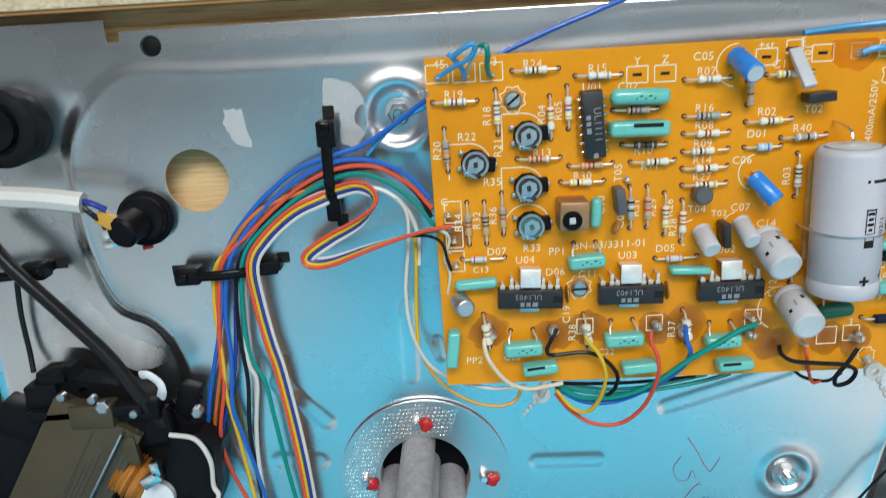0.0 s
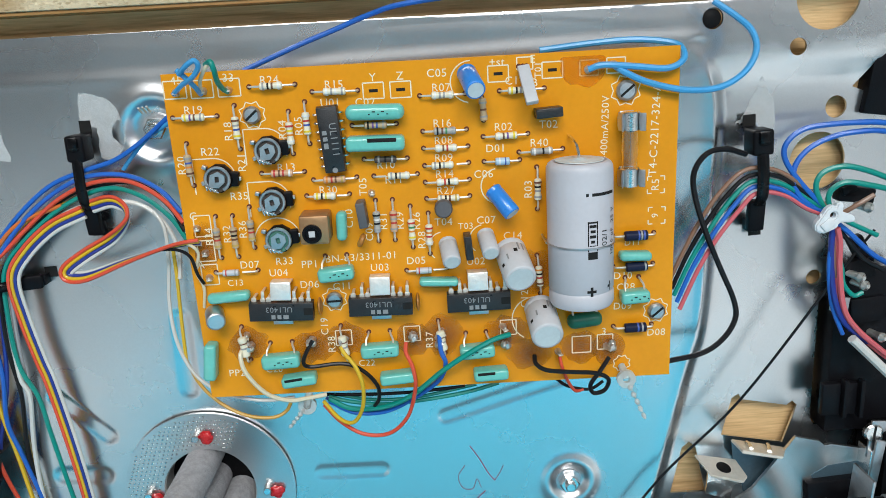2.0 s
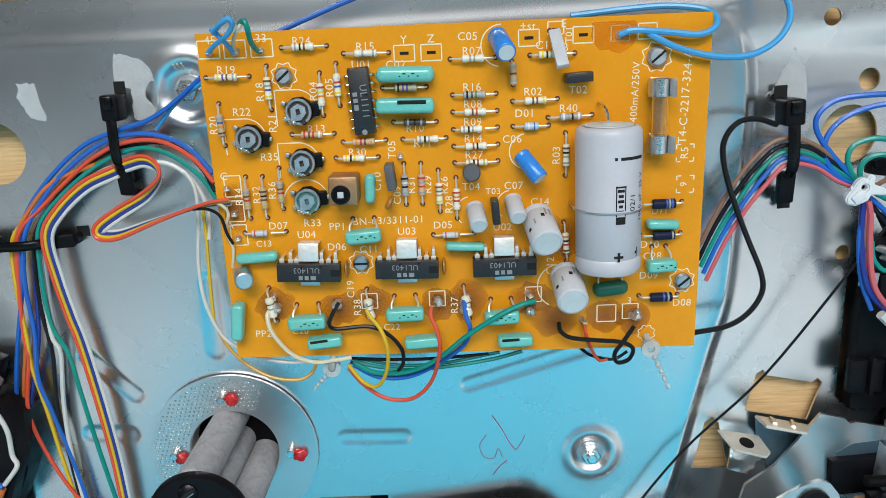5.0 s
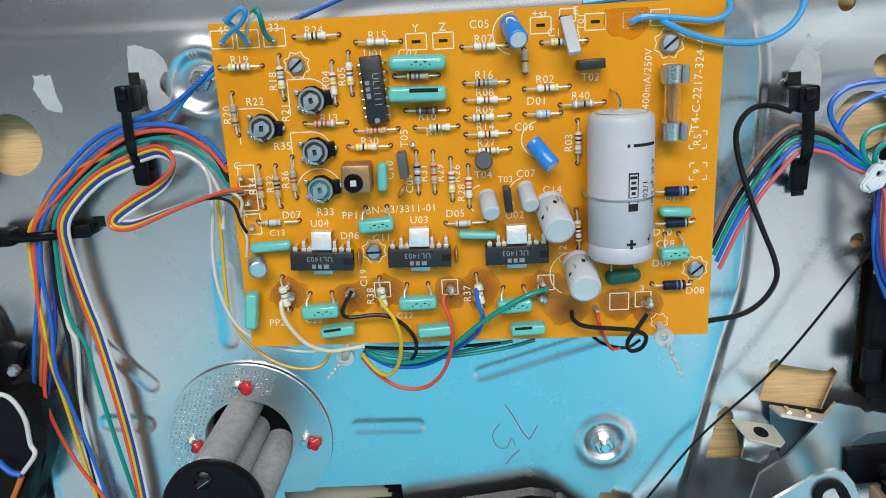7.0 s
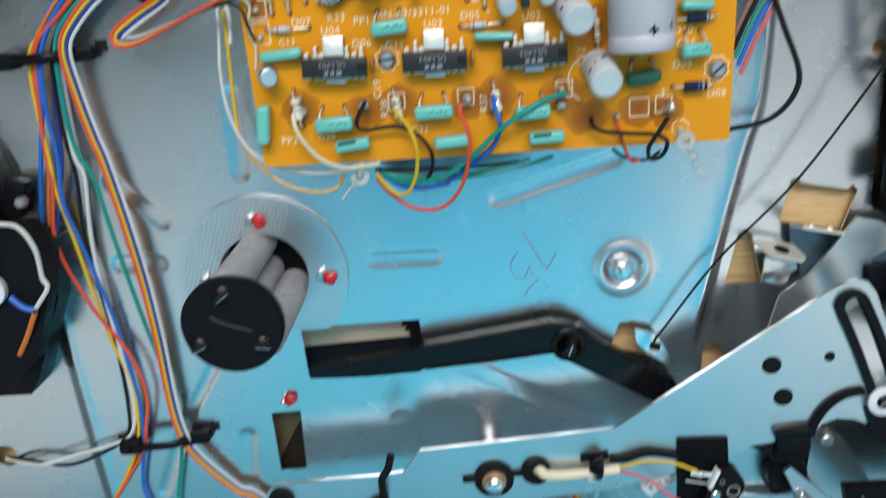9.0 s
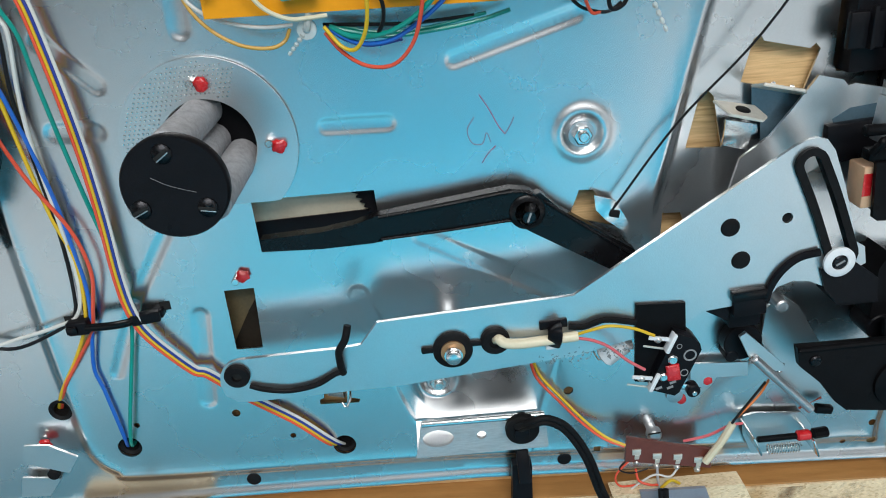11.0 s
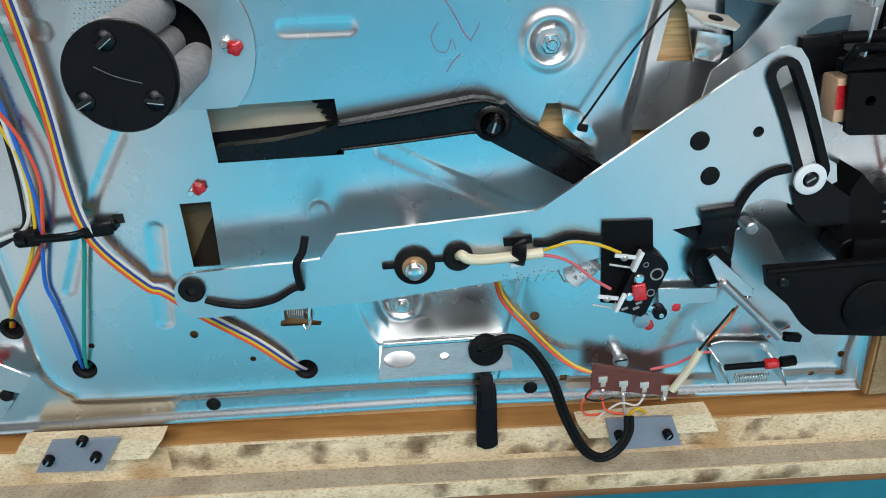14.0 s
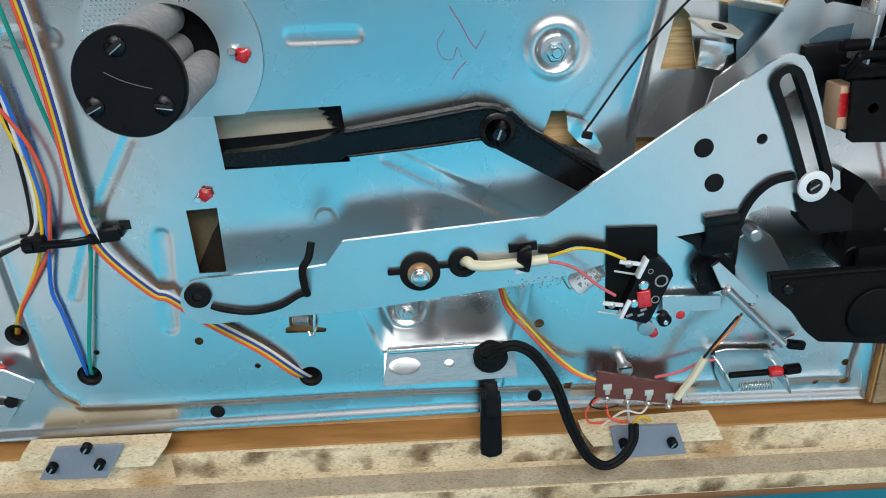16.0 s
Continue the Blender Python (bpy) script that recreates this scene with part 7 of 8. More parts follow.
def upright_tab(corners, label, insert=None, ribs=()):
    """A tab of the plate folded up out of its hole; corners in order, each with its height."""
    c = [Vector(p) for p in corners]
    out = ((c[1] - c[0]).cross(c[-1] - c[0])).normalized()
    out = out if out.y > 0 else -out
    ob = thing("raised_tab", *c[0], label, "tab", "raised tabs")
    bm = bmesh.new()
    front, back = [bm.verts.new(p) for p in c], [bm.verts.new(p - out * 1.1) for p in c]
    bm.faces.new(front)
    bm.faces.new(back[::-1])
    for i in range(len(c)):
        j = (i + 1) % len(c)
        bm.faces.new((front[i], front[j], back[j], back[i]))
    bmesh.ops.bevel(bm, geom=bm.edges[:], offset=0.3, segments=2, affect="EDGES")
    part("tab", bm, LEAD, ob)
    for p, q in ribs:
        part("rib", tube([Vector(p) + out * 0.2, (Vector(p) + Vector(q)) / 2 + out * 0.5, Vector(q) + out * 0.2], 0.8, 8, 4), BRIGHT, ob)
    if insert:
        p, q, r = Vector(insert[0]), Vector(insert[1]), insert[2]
        part("rubber_insert", lathe((p + q) / 2 - out * 0.2, (p + q) / 2 + out, [(0, 0), (0, r * 0.62), (0.6, r * 0.58), (0.9, r * 0.4), (0.9, 0)], 24), RUBBER, ob)


upright_tab([(178.0, -138.8, 0), (198.0, -143.6, 0), (194.5, -140.8, 7), (190.5, -138.6, 14), (176.2, -135.2, 14)], "bright ribbed tab folded up out of the deck plate", None, [((182.0, -138.6, 4), (180.5, -136.8, 11)), ((190.0, -140.6, 3), (187.0, -138.4, 11))])
upright_tab([(164.0, -142.4, 2.5), (179.0, -145.6, 2.5), (180.0, -147.4, 11), (178.0, -148.4, 12.5), (166.8, -145.4, 12)], "bright folded tab of the deck plate with an oval rubber insert", ((169.4, -144.9, 7.6), (175.8, -146.4, 7.6), 4.4))
deck_tab([(169.5, -150.4), (180.4, -152.6), (181.0, -155.3), (178.7, -156.4), (177.7, -161.6), (168.8, -159.3)], 2.2, (0.03, -0.05), None, "bright folded tab of the deck plate")
deck_tab([(122.8, -173.2), (130.3, -175.7), (135.9, -185.4), (134.7, -188.3), (127.3, -183.1), (123.4, -178.7)], 5, (0.03, -0.04), (130.1, -180.5), "bright raised tab of the deck with a rubber insert")

# Dark sheet laid on the deck in place of its dark reflection.
solo("dark_reflection_patch", sheet([(178.0, -139.8), (198.5, -144.2), (204.0, -150.0), (190.0, -165.0), (183.0, -160.0), (182.0, -150.5), (178.7, -146.5)], [], 0.8, 0.5), DARK_BLUE_METAL, "dark patch for the deck's dark reflection behind the raised tabs", "plate")

# black drive housing seen through the eastern cut-out
hs = thing("drive_housing", 228, -112, -20, "black plastic drive housing sunk through a cut-out of the deck plate", "housing")
part("body", box(36, 49, 18, 1.0, 228.5, -113, -16), BLACK, hs)
part("ledge", box(14, 12, 3, 0.6, 213.6, -122.5, 3.5), BLACK, hs)
part("north_body", box(24, 30, 7, 0.6, 230.5, -12, -9, -8), BLACK, hs)
part("rib", box(1.5, 14, 3, 0.3, 213.5, -121.5, 6), BLACK, hs)
part("rib", box(1.5, 14, 3, 0.3, 219.3, -121.8, 6), BLACK, hs)
part("top_block", box(24, 16, 5, 1.0, 223.7, -84.4, 0), BLACK, hs)
part("side_wall", box(24, 30, 18, 0.8, 238, -148, -4), BLACK_STEEL, hs)
part("screw", lathe((*(222.8, -133.4), 10), (*(222.8, -133.4), 17), [(0, 0), (0, 3.4), (1.4, 3.4), (2.0, 2.8), (2.0, 0)], 20), BRIGHT, hs)
part("screw_slot", box(5.8, 0.8, 0.1, 0, 222.8, -133.4, 12.0, 85), PRINT_BLACK, hs)
part("screw_tab", box(7.5, 14, 1.0, 0.2, 225.2, -136.0, 10.5, -4), DULL, hs)
part("upright_strip", box(3.2, 18, 1.2, 0.2, 223.3, -144.1, 13, -6), DULL, hs)
part("plate", box(14, 20, 1.2, 0.2, 237.8, -147.1, 14.2, 3), material("spotted_zinc", (0.45, 0.43, 0.38), 0.5, 0.4, 0.1, 150, 0.2, 900, stain=0.9, stain_colour=(0.10, 0.07, 0.04)), hs, "spotted zinc plate")
for px, py in ((211.9, -76.5), (213.5, -79.4), (220.9, -98.0), (212.2, -53.4)):
    part("terminal", lathe((px, py, 6), (px + 0.8, py + 0.5, 14), [(0, 0), (0, 1.2), (4, 1.3), (6.5, 1.7), (8, 0.6), (8, 0)], 12), SOLDER, hs)
part("grey_tab", box(6, 5, 1.2, 0.2, 210.1, -87.4, 5, -6), DULL, hs)
for px, py, sx, sy, h, a in ((215.6, -75.4, 10, 7, 9, 12), (212.3, -50.2, 12, 5, 9, -8), (220.0, -90.1, 12, 9, 8, 5), (215.9, -68.8, 5, 9, 7, 30), (209.2, -47.9, 5, 3, 11, 20)):
    part("moulded_lug", box(sx, sy, h * 0.5, 0.7, px, py, 2, a), BLACK, hs)
wire("white", 1.6, (211.6, -97.4, 12), (217.4, -103.1, 12), (225.8, -111.5, 12), label="white insulating sleeve on a wire", group="east sleeves")
wire("yellow", 0.7, (233.8, -125.4, 14), (237.5, -136.0, 14), (243.0, -147.2, 13), (251.3, -163.0, 12), group="east rail wires")
wire("pink", 0.7, (235.9, -123.8, 14), (239.7, -132.6, 14), (246.5, -145.6, 13), group="east rail wires")
wire("red", 0.7, (242.9, -192.1, 4), (245.2, -199.9, 4), (249.2, -211.3, 4), group="east rail wires")
wire("white", 0.7, (249.1, -191.9, 4), (250.2, -198.1, 4), (247.7, -209.0, 4), group="east rail wires")

# ---- tag strip, audio leads and the mains grommet bracket along the lower rail ----
tg = thing("tag_strip", 153.2, -286.8, 0, "brown tag strip with soldered terminals standing on a screw", "tag strip")
part("strip", sheet([(136.1, -277.4), (154.2, -282.8), (171.5, -287.2), (172.0, -296.9), (154.6, -293.2), (135.8, -289.5)], [], 10, 1.6), FIBRE, tg)
part("screw", lathe((*(148.5, -279.7), 0), (*(148.5, -279.7), 9), [(0, 0), (0, 2), (5, 2), (5, 3.2), (7.4, 3.0), (8.2, 2.2), (8.2, 0)], 22), DULL, tg)
part("screw_slot", box(5.2, 0.8, 0.1, 0, 148.0, -277.8, 8.25, 5), PRINT_BLACK, tg)
for px, py in ((140.3, -284.8), (148.9, -287.8), (157.6, -289.2), (166.4, -291.7)):
    part("rivet_tag", box(3.6, 2.6, 0.7, 0.1, px, py, 10), LEAD, tg)
    part("tag", box(2.0, 6.0, 0.5, 0.1, px + 0.3, py - 4.5, 9.4, 0, 1, None, 0, 14), LEAD, tg)
    part("solder_blob", lathe((px + 0.3, py - 6.0, 8.6), (px + 0.3, py - 6.0, 12), [(0, 0), (0, 1.4), (1.0, 1.3), (1.9, 0.5), (2, 0)], 10), SOLDER, tg)
wire("red", 0.55, (140.6, -294.6, 9), (141.6, -299.3, 11), (146.2, -301.2, 12), (150.0, -302.3, 11), group="tag strip wires")
wire("red", 0.45, (137.6, -290.1, 9), (132.1, -296.3, 10), (134.0, -302.1, 10), (142.3, -303.2, 9), group="tag strip wires")
wire("yellow", 0.65, (158.8, -302.7, 11), (154.4, -298.9, 13), (150.9, -303.3, 12), group="tag strip wires")
wire("white", 0.45, (158.4, -296.3, 9), (154.5, -298.6, 11), (147.5, -297.0, 11), (138.7, -304.3, 10), group="tag strip wires")
wire("grey", 0.6, (149.3, -293.3, 10), (149.4, -298.1, 11), (150.5, -304.7, 11), group="tag strip wires")
wire("black", 0.35, (137.5, -288.8, 9), (133.5, -293.1, 10), (138.6, -295.8, 10), (145.7, -295.1, 9), group="tag strip wires")
wire("cream", 1.6, (178.0, -272.6, 13), (174.1, -281.2, 13), (168.6, -291.7, 12), label="cream insulating sleeve on a lead", group="tag strip wires")
wire("black", 0.5, (177.6, -272.6, 13), (182.0, -266.9, 12), (187.8, -261.0, 10), (192.0, -257.5, 8), group="tag strip wires")
wire("orange", 0.5, (178.3, -272.3, 12), (183.5, -267.7, 11), (189.8, -262.3, 9), (193.3, -256.4, 8), group="tag strip wires")
wire("pink", 0.6, (161.1, -285.0, 6), (171.3, -283.2, 6), (180.7, -279.9, 5), (186.4, -279.4, 5), group="tag strip wires")
wire("yellow", 0.6, (99.1, -238.2, 4), (102.2, -248.2, 3), (110.6, -259.8, 3), (119.2, -270.4, 4), (127.7, -277.9, 7), (135.7, -281.1, 10), group="tag strip wires")
wire("red", 0.6, (98.2, -239.4, 4), (101.1, -249.6, 3), (109.5, -261.0, 3), (118.8, -272.2, 4), (127.2, -278.9, 7), (135.2, -281.6, 10), group="tag strip wires")
wire("red", 0.5, (209.6, -275.2, 4), (213.9, -272.3, 4), (218.3, -270.6, 4), group="tag strip wires")

gb = thing("grommet_bracket", 77, -262, 0, "bright angle bracket with a cut-out, holding a black cable grommet", "bracket")
GB = [(50.9, -268.2), (52.6, -261.2), (53.9, -252.4), (100.9, -253.1), (102.1, -268.3)]
part("shelf", sheet(GB, [[(59.9 + 5.9 * math.cos(a / 32 * math.tau), -259.8 + 3.9 * math.sin(a / 32 * math.tau)) for a in range(32)], circle(76.5, -259.9, 1.8, 18)], 22, 1.4), BRUSHED, gb)
part("bend", tube([(54.2, -253.4, 20.7), (77, -253.6, 20.7), (100.6, -253.9, 20.7)], 1.5, 12, 3), BRIGHT, gb, "bright rounded bend")
part("upright", sheet([(51.4, -267.7), (101.6, -267.7), (101.6, -266.9), (51.5, -266.9)], [], 20.6, 20), ARM_STEEL, gb)
part("grommet", lathe((*(91.9, -257.6), 20), (*(91.9, -257.6), 27), [(0, 0), (0, 5.4), (2.0, 5.6), (2.2, 6.4), (4.4, 6.4), (5.2, 5.4), (5.2, 0)], 30), RUBBER, gb)
part("grommet_jaw", box(5.6, 3.2, 3.0, 0.4, 91.5, -257.6, 23.5, 4), BLACK, gb)
cab = thing("mains_cable", 94.1, -254.9, 26, "black twin cable curving from the grommet to the tag strip", "cable")
for off in (-0.95, 0.95):
    pts = [Vector(p) for p in ((90.2, -254.4, 27), (94.4, -248.8, 32), (100.4, -247.5, 33), (107.6, -253.5, 32), (115.4, -268.6, 30), (121.5, -288.0, 28), (129.1, -305.5, 26), (136.4, -312.2, 25), (143.5, -310.0, 24), (148.3, -303.6, 22), (148.9, -296.8, 20))]
    line = smooth_line(pts, 5)
    run = []
    for i, p in enumerate(line):
        d = line[min(i + 1, len(line) - 1)] - line[max(i - 1, 0)]
        run.append(p + Vector((-d.y, d.x, 0)).normalized() * off)
    part("core", tube(run, 1.2, 10, 1), RUBBER, cab)
cord = thing("cord_stop", 93.2, -298.9, 4, "black plastic cord stop hanging over the lower rail", "cord stop")
part("strap", box(5.0, 14, 2.0, 0.4, 93.2, -283.6, 13, 2, 2, None, 0, -20), BLACK, cord)
part("block", sheet([(89.1, -286.6), (97.1, -286.2), (97.1, -314.3), (94.9, -315.9), (91.6, -316.2), (88.3, -314.1)], [], 10, 5), BLACK, cord)


def rail_plate(a, b, c, d, screws, label):
    ob = thing("rail_plate", *a, 13, label, "fixing plate", "fixing plates on the rail")
    part("plate", sheet([a, b, c, d], [], 14.4, 1.4), material("grey_zinc_plate", (0.30, 0.31, 0.36), 0.5, 0.4, 0.08, 90, 0.2), ob)
    for x, y in screws:
        s = part("screw", rod((x, y, 14), (x, y, 17.6), 2.0, 0.4, 16), BLACK_STEEL, ob)
        part("screw_end", box(2.6, 0.7, 0.2, 0, x, y, 17.5, 50), DULL, s)


rail_plate((-89.5, -305.3), (-79.3, -290.5), (-52.8, -291.4), (-63.1, -306.9), [(-82.0, -298.6), (-63.6, -298.8), (-66.8, -290.4)], "grey zinc fixing plate with three dark screws on chipboard")
rail_plate((141.2, -302.1), (168.9, -303.4), (174.3, -318.8), (144.8, -318.5), [(146.8, -309.7), (167.2, -311.2)], "grey zinc fixing plate with dark screws on the chipboard rail")
solo("packing_block", sheet([(-98.5, -301.2), (-92.9, -292.4), (-37.2, -294.6), (-45.0, -304.1)], [], 12.9, 8), CHIP, "chipboard packing block on the rail", "wood block", "packing blocks")
solo("packing_block", sheet([(130.0, -304.3), (185.6, -304.5), (190.2, -314.3), (135.0, -312.4)], [], 12.9, 8), CHIP, "chipboard packing block on the rail", "wood block", "packing blocks")

# spring and hook in the small hole
sa, sb = Vector((18.1, -248.4, -1)), Vector((24.9, -248.6, 1))
ax = (sb - sa).normalized()
n1 = ax.orthogonal().normalized()
n2 = ax.cross(n1)
spr = thing("return_spring", *sa, "small steel return spring hooked at a deck hole", "spring")
part("coil", tube([sa.lerp(sb, k / 64) + 2.6 * (n1 * math.cos(2 * math.pi * k / 8) + n2 * math.sin(2 * math.pi * k / 8)) for k in range(65)], 0.35, 5, 1), BRIGHT, spr)
part("hook", tube([(24.9, -248.6, 1), (26.6, -250.6, 3), (24.3, -255.0, 3), (22.9, -253.4, 2)], 0.4, 6, 4), BRIGHT, spr)
part("tab", box(1.0, 11, 3, 0.2, 25.7, -249.8, 0, -8), BRIGHT, spr)

# bent bright bracket in the south-west corner
cb = thing("corner_bracket", -96.2, -271.6, 0, "bright bent corner bracket with a slotted hole", "bracket")
part("leaf", sheet([(-103.2, -257.7), (-93.9, -258.5), (-84.0, -265.2), (-89.3, -272.7), (-105.7, -265.8)], [], 6, 1.0), ARM_STEEL, cb)
part("foot", sheet([(-110.8, -276.2), (-95.5, -278.2), (-102.3, -286.5), (-113.8, -285.9)], [circle(-98.6, -276.0, 0.4, 8)], 2, 1.0), ARM_STEEL, cb)
part("plug", rod((*(-97.9, -275.8), 0), (*(-97.9, -275.8), 3), 2.4, 0.5, 18), RUBBER, cb)

# ---- north-west corner: round buffer, plug, leads ----
rb = thing("rubber_buffer", -129.9, -13.4, -2, "large round black rubber buffer standing on the deck plate", "buffer")
bxx, byy = -129.9, -13.4
part("body", lathe((bxx, byy, -1), (bxx, byy, 16), [(0, 0), (0, 12.0), (8, 12.4), (10, 12.0), (11, 10.6), (11, 8.2), (9.6, 7.6), (9.6, 0)], 44), RUBBER, rb)
part("ring", lathe((bxx, byy, 8), (bxx, byy, 14), [(0, 0), (0, 7.0), (3.0, 6.4), (3.2, 0)], 36), BLACK, rb)
pg = thing("lead_plug", -93.0, -44.5, 0, "black round connector in the deck plate with sleeved lead", "connector")
part("collar", lathe((-92.3, -45.1, 0), (-91.3, -44.1, 8), [(0, 0), (0, 8.6), (3.4, 8.8), (4.2, 8.0), (4.2, 0)], 36), BLACK, pg)
part("rim", lathe((-92.3, -45.1, 0), (-91.3, -44.1, 8), [(4.0, 0), (4.0, 7.2), (7.4, 7.0), (8.2, 6.2), (8.2, 0)], 36), BLACK, pg)
part("barrel", rod((-92.2, -44.4, 8), (-94.7, -46.1, 17), 5.0, 0.9, 28), BLACK, pg)
part("lug", box(5.5, 3.0, 1.0, 0.3, -99.7, -45.7, 13, 60), BRIGHT, pg, "bright solder lug")
part("lug", box(4.5, 2.6, 1.0, 0.3, -99.2, -49.7, 14, 10), BRIGHT, pg)
part("crimp", box(6.0, 5.0, 3.0, 1.0, -98.5, -41.6, 14, -30), WIRE["ochre"], pg, "yellowed crimp")
part("seal_mark", box(3.5, 1.4, 0.6, 0.2, -92.3, -54.0, 3.5, 10), RED_PAINT, pg, "red sealing mark")
wire("white", 3.3, (-138.1, -31.4, 17), (-128.2, -32.6, 17), (-116.6, -33.8, 17), (-103.8, -35.9, 17), label="thick white insulating sleeve on a lead", group="north-west leads")
wire("deep_blue", 1.0, (-104.3, -35.2, 17), (-100.5, -36.2, 18), (-97.4, -38.4, 17), group="north-west leads")
wire("black", 0.9, (-104.6, -36.6, 17), (-102.3, -39.1, 17), (-100.2, -41.9, 16), (-99.4, -44.5, 15), group="north-west leads")
wire("black", 2.3, (-141.0, -43.1, 9), (-137.5, -49.0, 11), (-131.0, -57.0, 13), (-119.0, -71.0, 14), (-106.0, -87.0, 15), (-98.0, -101.0, 16), (-93.5, -109.5, 15), (-91.5, -114.0, 12), label="thick black mains cable", group="north-west leads", seg=12)
wire("black", 0.9, (-137.4, -63.6, 3), (-139.0, -75.8, 2), (-138.9, -88.0, 2), (-137.9, -95.4, 4), group="north-west leads")

# ---- transformer in the west ----
tf = thing("transformer", -112, -135, -2, "black mains transformer with brown core stack and amber-taped coil", "transformer")
part("frame", sheet([(-137.0, -103.0), (-136.0, -99.0), (-130.0, -91.0), (-121.0, -91.0), (-119.0, -94.0), (-101.0, -98.0), (-95.0, -103.0), (-90.7, -109.6), (-131.0, -108.0)], [circle(-127.0, -98.0, 1.4, 14), circle(-117.0, -98.5, 1.6, 14)], 14, 8), BLACK_STEEL, tf, "black steel mounting frame")
part("bobbin", sheet([(-144.2, -112.9), (-132.3, -106.3), (-90.2, -109.7), (-76.9, -123.2), (-79.3, -143.3), (-93.2, -173.4), (-98.1, -180.3), (-122.7, -180.0)], [], 10, 12), BLACK, tf, "black moulded bobbin")
part("upper_bobbin", sheet([(-90.3, -115.6), (-80.8, -114.1), (-76.9, -120.6), (-77.6, -137.5), (-87.6, -162.9), (-97.7, -170.9), (-99.1, -144.0), (-94.4, -130.1)], [], 17, 7), BLACK, tf)
part("core", box(30, 62, 13, 0.5, -127.8, -131.7, 6, -32), LAMINATION, tf, "lacquered core stack")
for k in range(9):
    part("lamination", box(0.25, 61, 0.3, 0, -126.0, -129.8, 19.0, -32) if k == 4 else box(0.25, 61, 0.3, 0, -126.5 + (k - 4) * 2.8, -143.2 + (k - 4) * 1.75 + 0.2, 19.0, -32), DARK_BODY, tf)
part("yoke", box(14, 8, 12, 0.5, -113.3, -105.1, 8, 0), LAMINATION, tf)
part("strap", box(0.8, 28, 5, 0.2, -111.1, -122.4, 17, -32), DULL, tf, "steel strap")
part("strap_end", box(4, 10, 3, 0.3, -102.5, -117.9, 17, 5), LAMINATION, tf)
wind = [(0, 0), (0, 5.0), (1.0, 7.2)]
for k in range(9):
    wind += [(1.4 + k * 1.25, 7.9 + 0.5 * math.sin(k * 1.9)), (2.2 + k * 1.25, 7.2 + 0.3 * math.sin(k * 2.7))]
wind += [(13.2, 5.0), (13.2, 0)]
bm = lathe((-111.5, -127.5, 12.5), (-100.0, -135.0, 13.5), wind, 24)
for v in bm.verts:
    v.co += Vector((1, 1, 1)) * 0.55 * noise.noise(v.co * 0.22)
part("coil", bm, TAPE, tf, "amber-taped coil", 50)
part("spool", lathe((*(-97.5, -136.1), 17), (*(-97.5, -136.1), 23), [(0, 0), (0, 6.0), (2.4, 6.0), (2.8, 5.2), (2.4, 2.0), (2.4, 0)], 28), NYLON, tf, "white spool end")
part("terminal", box(7, 4, 3, 0.5, -95.7, -126.1, 22, 30), BRIGHT, tf)
part("terminal", box(3, 5, 3, 0.5, -93.8, -122.1, 22, 10), BRIGHT, tf)
part("bolt", lathe((*(-109.1, -101.8), 18), (*(-109.1, -101.8), 23), [(0, 0), (0, 2.4), (2.0, 2.4), (2.5, 1.8), (2.5, 0)], 6), DULL, tf)
part("bolt", lathe((*(-126.8, -103.3), 13), (*(-126.8, -103.3), 18), [(0, 0), (0, 2.2), (2.4, 2.2), (3.0, 1.6), (3.0, 0)], 6), DULL, tf)
part("bolt", lathe((*(-81.1, -107.7), 13), (*(-81.1, -107.7), 17), [(0, 0), (0, 2.0), (2.4, 2.0), (3.0, 1.4), (3.0, 0)], 6), DULL, tf)
part("clamp_ring", tube([(-97.4, -93.8, 14), (-94.3, -93.0, 16), (-91.4, -95.6, 16), (-90.6, -98.4, 16), (-92.3, -102.1, 14)], 0.8, 8, 5, None, 2.0), NYLON, tf, "white cable clamp ring")
wire("white", 0.8, (-89.5, -113.0, 19), (-81.1, -114.6, 20), (-77.3, -122.4, 20), (-77.9, -132.5, 19), (-76.5, -136.2, 20), (-82.0, -143.0, 20), label="white insulated wire over the transformer", group="transformer wires")
wire("blue", 1.1, (-90.1, -139.0, 19), (-86.2, -142.4, 20), (-82.6, -143.7, 20), group="transformer wires")
wire("orange", 1.0, (-83.4, -145.1, 19), (-89.0, -154.4, 18), (-93.6, -160.9, 17), group="transformer wires")

for px, py, sx, sy, z0, h, a in ((-126.0, -92.5, 9, 5, 11, 5, 6), (-130.0, -99.5, 11, 9, 9, 7, 4), (-116.0, -104.5, 38, 4, 13, 6, 2), (-139.6, -108.7, 16, 11, 6, 9, -28), (-148.9, -126.5, 16, 30, 2, 9, -20), (-96.7, -112.2, 14, 12, 11, 5, 8), (-99.0, -104.9, 14, 7, 12, 6, 0), (-86.5, -107.0, 7, 12, 3, 6, -20)):
    part("moulded_lug", box(sx, sy, h, 1.0, px, py, z0, a), BLACK, tf)
for px, py in ((-121.5, -97.5), (-112.0, -99.0), (-99.5, -104.7)):
    part("rivet", lathe((px, py, 18), (px, py, 20.6), [(0, 0), (0, 1.5), (2.2, 1.3), (2.6, 0)], 12), DULL, tf)

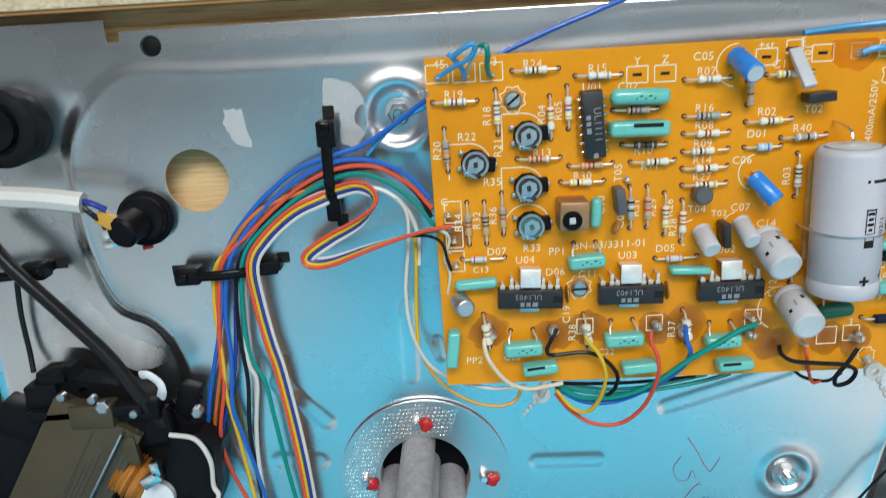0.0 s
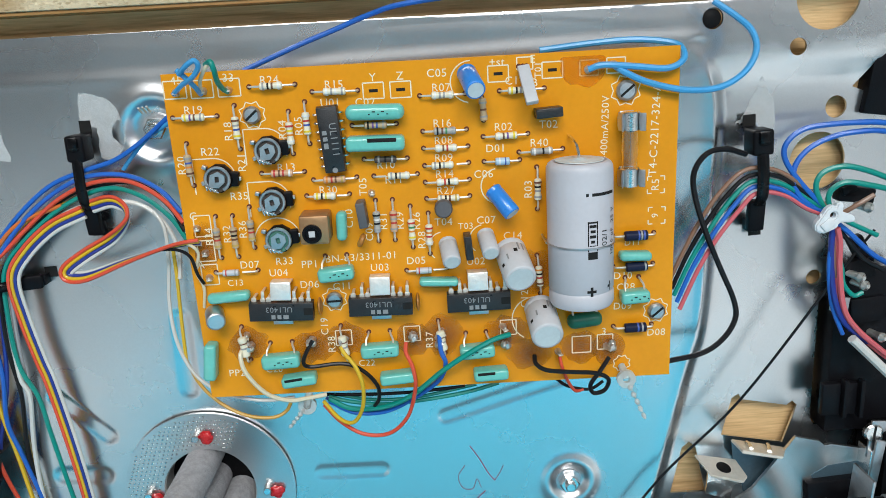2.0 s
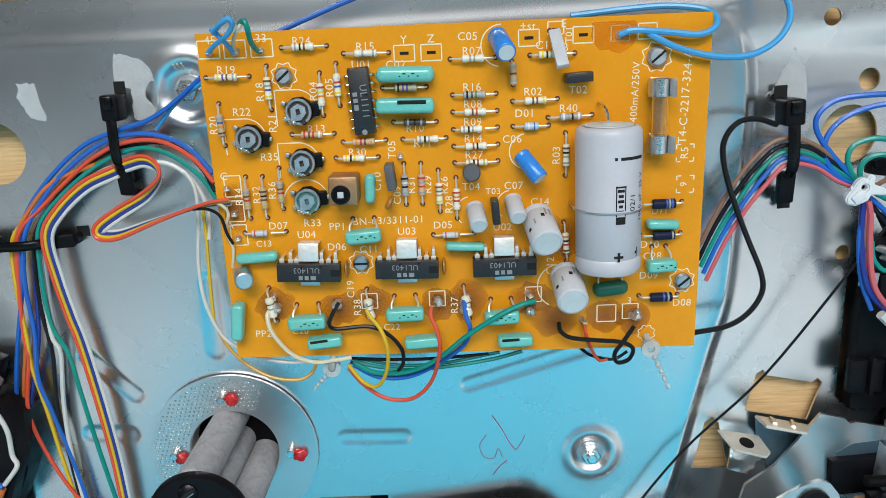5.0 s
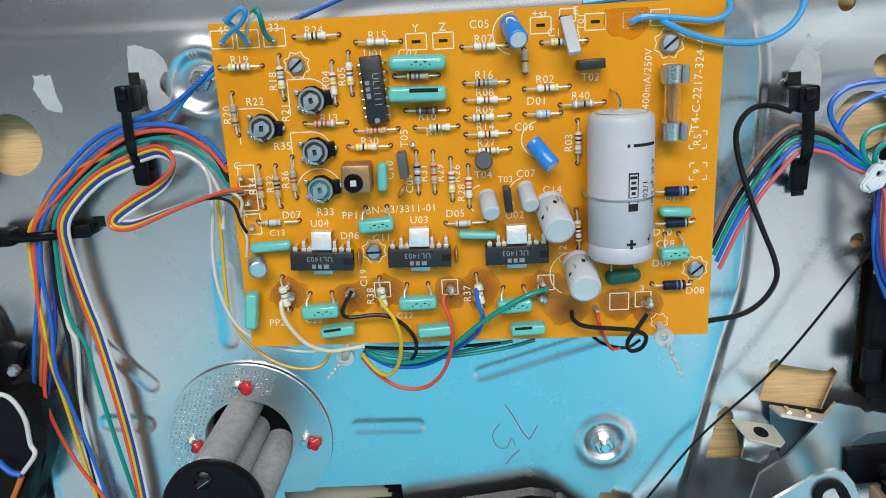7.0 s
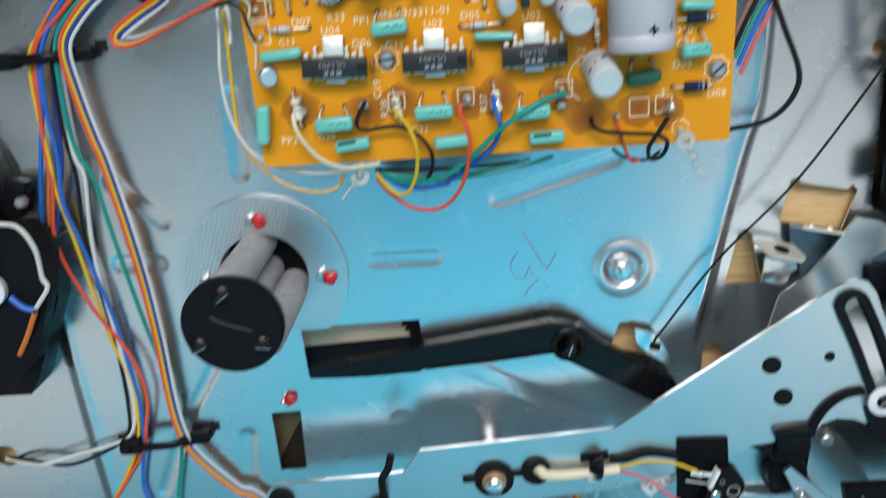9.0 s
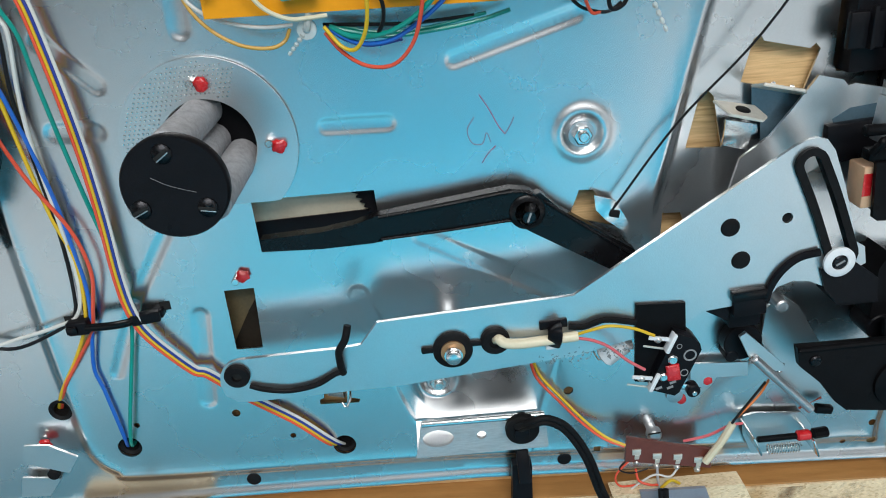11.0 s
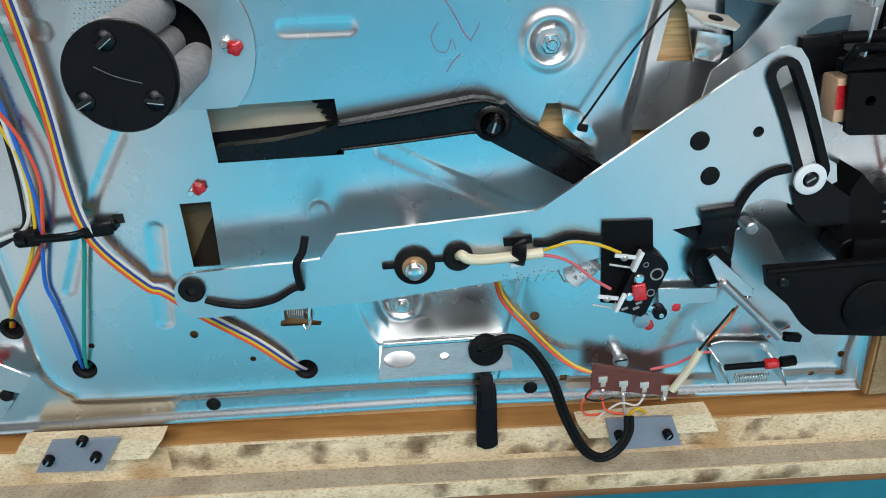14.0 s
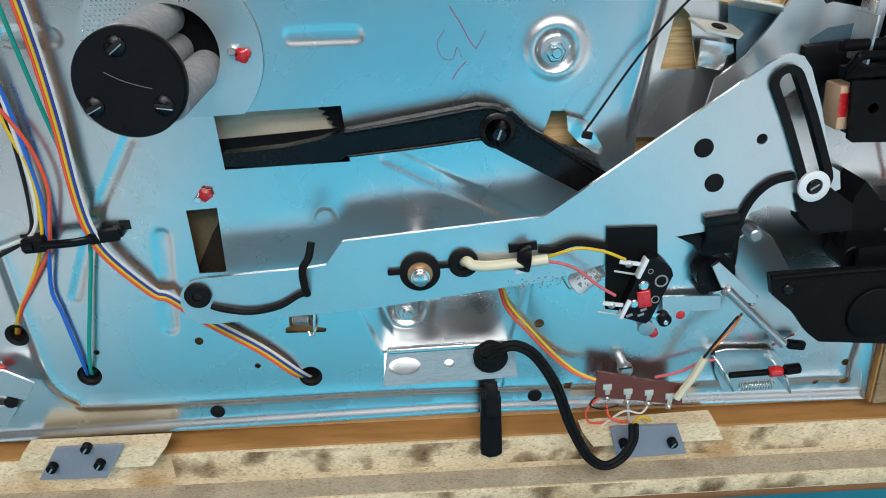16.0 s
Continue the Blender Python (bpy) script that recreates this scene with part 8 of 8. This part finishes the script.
# ---- smears of old glue, pencil marks ----
def smear(pts, seed, label):
    """A thin uneven film of dried glue."""
    rnd = random.Random(seed)
    out = []
    for (x0, y0), (x1, y1) in zip(pts, pts[1:] + pts[:1]):
        for k in range(5):
            t = k / 5
            out.append((x0 + (x1 - x0) * t + rnd.uniform(-0.5, 0.5), y0 + (y1 - y0) * t + rnd.uniform(-0.5, 0.5)))
    bm = sheet(out, [], 0, 0.05, relief=lambda x, y: deck_relief(np.asarray(x), np.asarray(y)) + 0.06)
    return solo("glue_smear", bm, SMEAR, label, "glue smear", "glue smears")


smear([(-63.4, -12.5), (-58.1, -12.3), (-55.6, -24.7), (-60.4, -23.2), (-64.1, -17.7)], 1, "dried grey-white glue smear on the deck plate")
smear([(-31.5, -4.5), (-26.7, -5.2), (-20.1, -9.0), (-18.3, -19.4), (-23.4, -26.6), (-27.7, -25.1), (-27.7, -15.4), (-32.7, -13.4)], 2, "dried grey-white glue smear by the cable clip")
smear([(182.9, -11.4), (186.6, -18.2), (188.1, -25.3), (186.9, -33.3), (183.3, -33.7), (182.2, -26.8), (177.3, -25.7), (174.6, -26.5), (178.3, -21.3)], 3, "pale dried glue smear by the cable clip")
smear([(-136.4, -73.7), (-117.9, -71.7), (-110.7, -84.3), (-95.6, -91.4), (-93.5, -96.7), (-105.6, -99.2), (-121.4, -89.9), (-134.4, -87.0)], 4, "grimy pale glue smear beside the transformer")
PENCIL = material("pencil_line", (0.20, 0.17, 0.24), 0.6)
CRAYON = material("red_crayon_line", (0.36, 0.06, 0.12), 0.6)


def scribble(mat, *pts):
    return solo("pencil_mark", tube([(x, y, 0.08) for x, y in pts], 0.16, 5, 5), mat, "thin handwritten pencil stroke on the deck plate", "pencil mark", "pencil marks")


scribble(PENCIL, (81.8, -142.4), (79.2, -146.8), (80.7, -151.5), (84.2, -152.1), (85.9, -148.3), (87.3, -151.8))
scribble(CRAYON, (83.9, -134.8), (87.2, -140.3), (90.1, -146.2), (92.3, -149.2))
scribble(PENCIL, (92.3, -149.2), (94.2, -146.3), (95.6, -143.4))
scribble(CRAYON, (83.8, -159.1), (86.0, -155.9), (88.9, -153.2))

# ---- old brown stains on the lower rail ----
SCORCH = material("brown_wood_stain", (0.16, 0.075, 0.025), 0.7, 0.0, 0.2, 120)
soak = SCORCH.node_tree
blot = soak.nodes.new("ShaderNodeTexNoise")
blot.inputs["Scale"].default_value, blot.inputs["Detail"].default_value = 55.0, 10.0
dense = soak.nodes.new("ShaderNodeMapRange")
dense.inputs[1].default_value, dense.inputs[2].default_value, dense.inputs[3].default_value, dense.inputs[4].default_value = 0.50, 0.80, 0.0, 0.70
where = soak.nodes.new("ShaderNodeTexCoord")
soak.links.new(where.outputs["Object"], blot.inputs["Vector"])
soak.links.new(blot.outputs["Fac"], dense.inputs[0])
soak.links.new(dense.outputs[0], soak.nodes["Principled BSDF"].inputs["Alpha"])
for x0, x1, south, north, z in ((-40, 255, 13.0, 0.6, 5.04), (60, 255, 23.8, 16.6, 16.95)):
    slope = -math.tan(radians(2.2))
    line = [(x, -309.5 + slope * (x - 60)) for x in (x0, x1)]
    part("stain", sheet([(line[0][0], line[0][1] - north), (line[1][0], line[1][1] - north), (line[1][0], line[1][1] - south), (line[0][0], line[0][1] - south)], [], z, 0.02), SCORCH, cabinet, "old brown stains soaked into the chipboard")
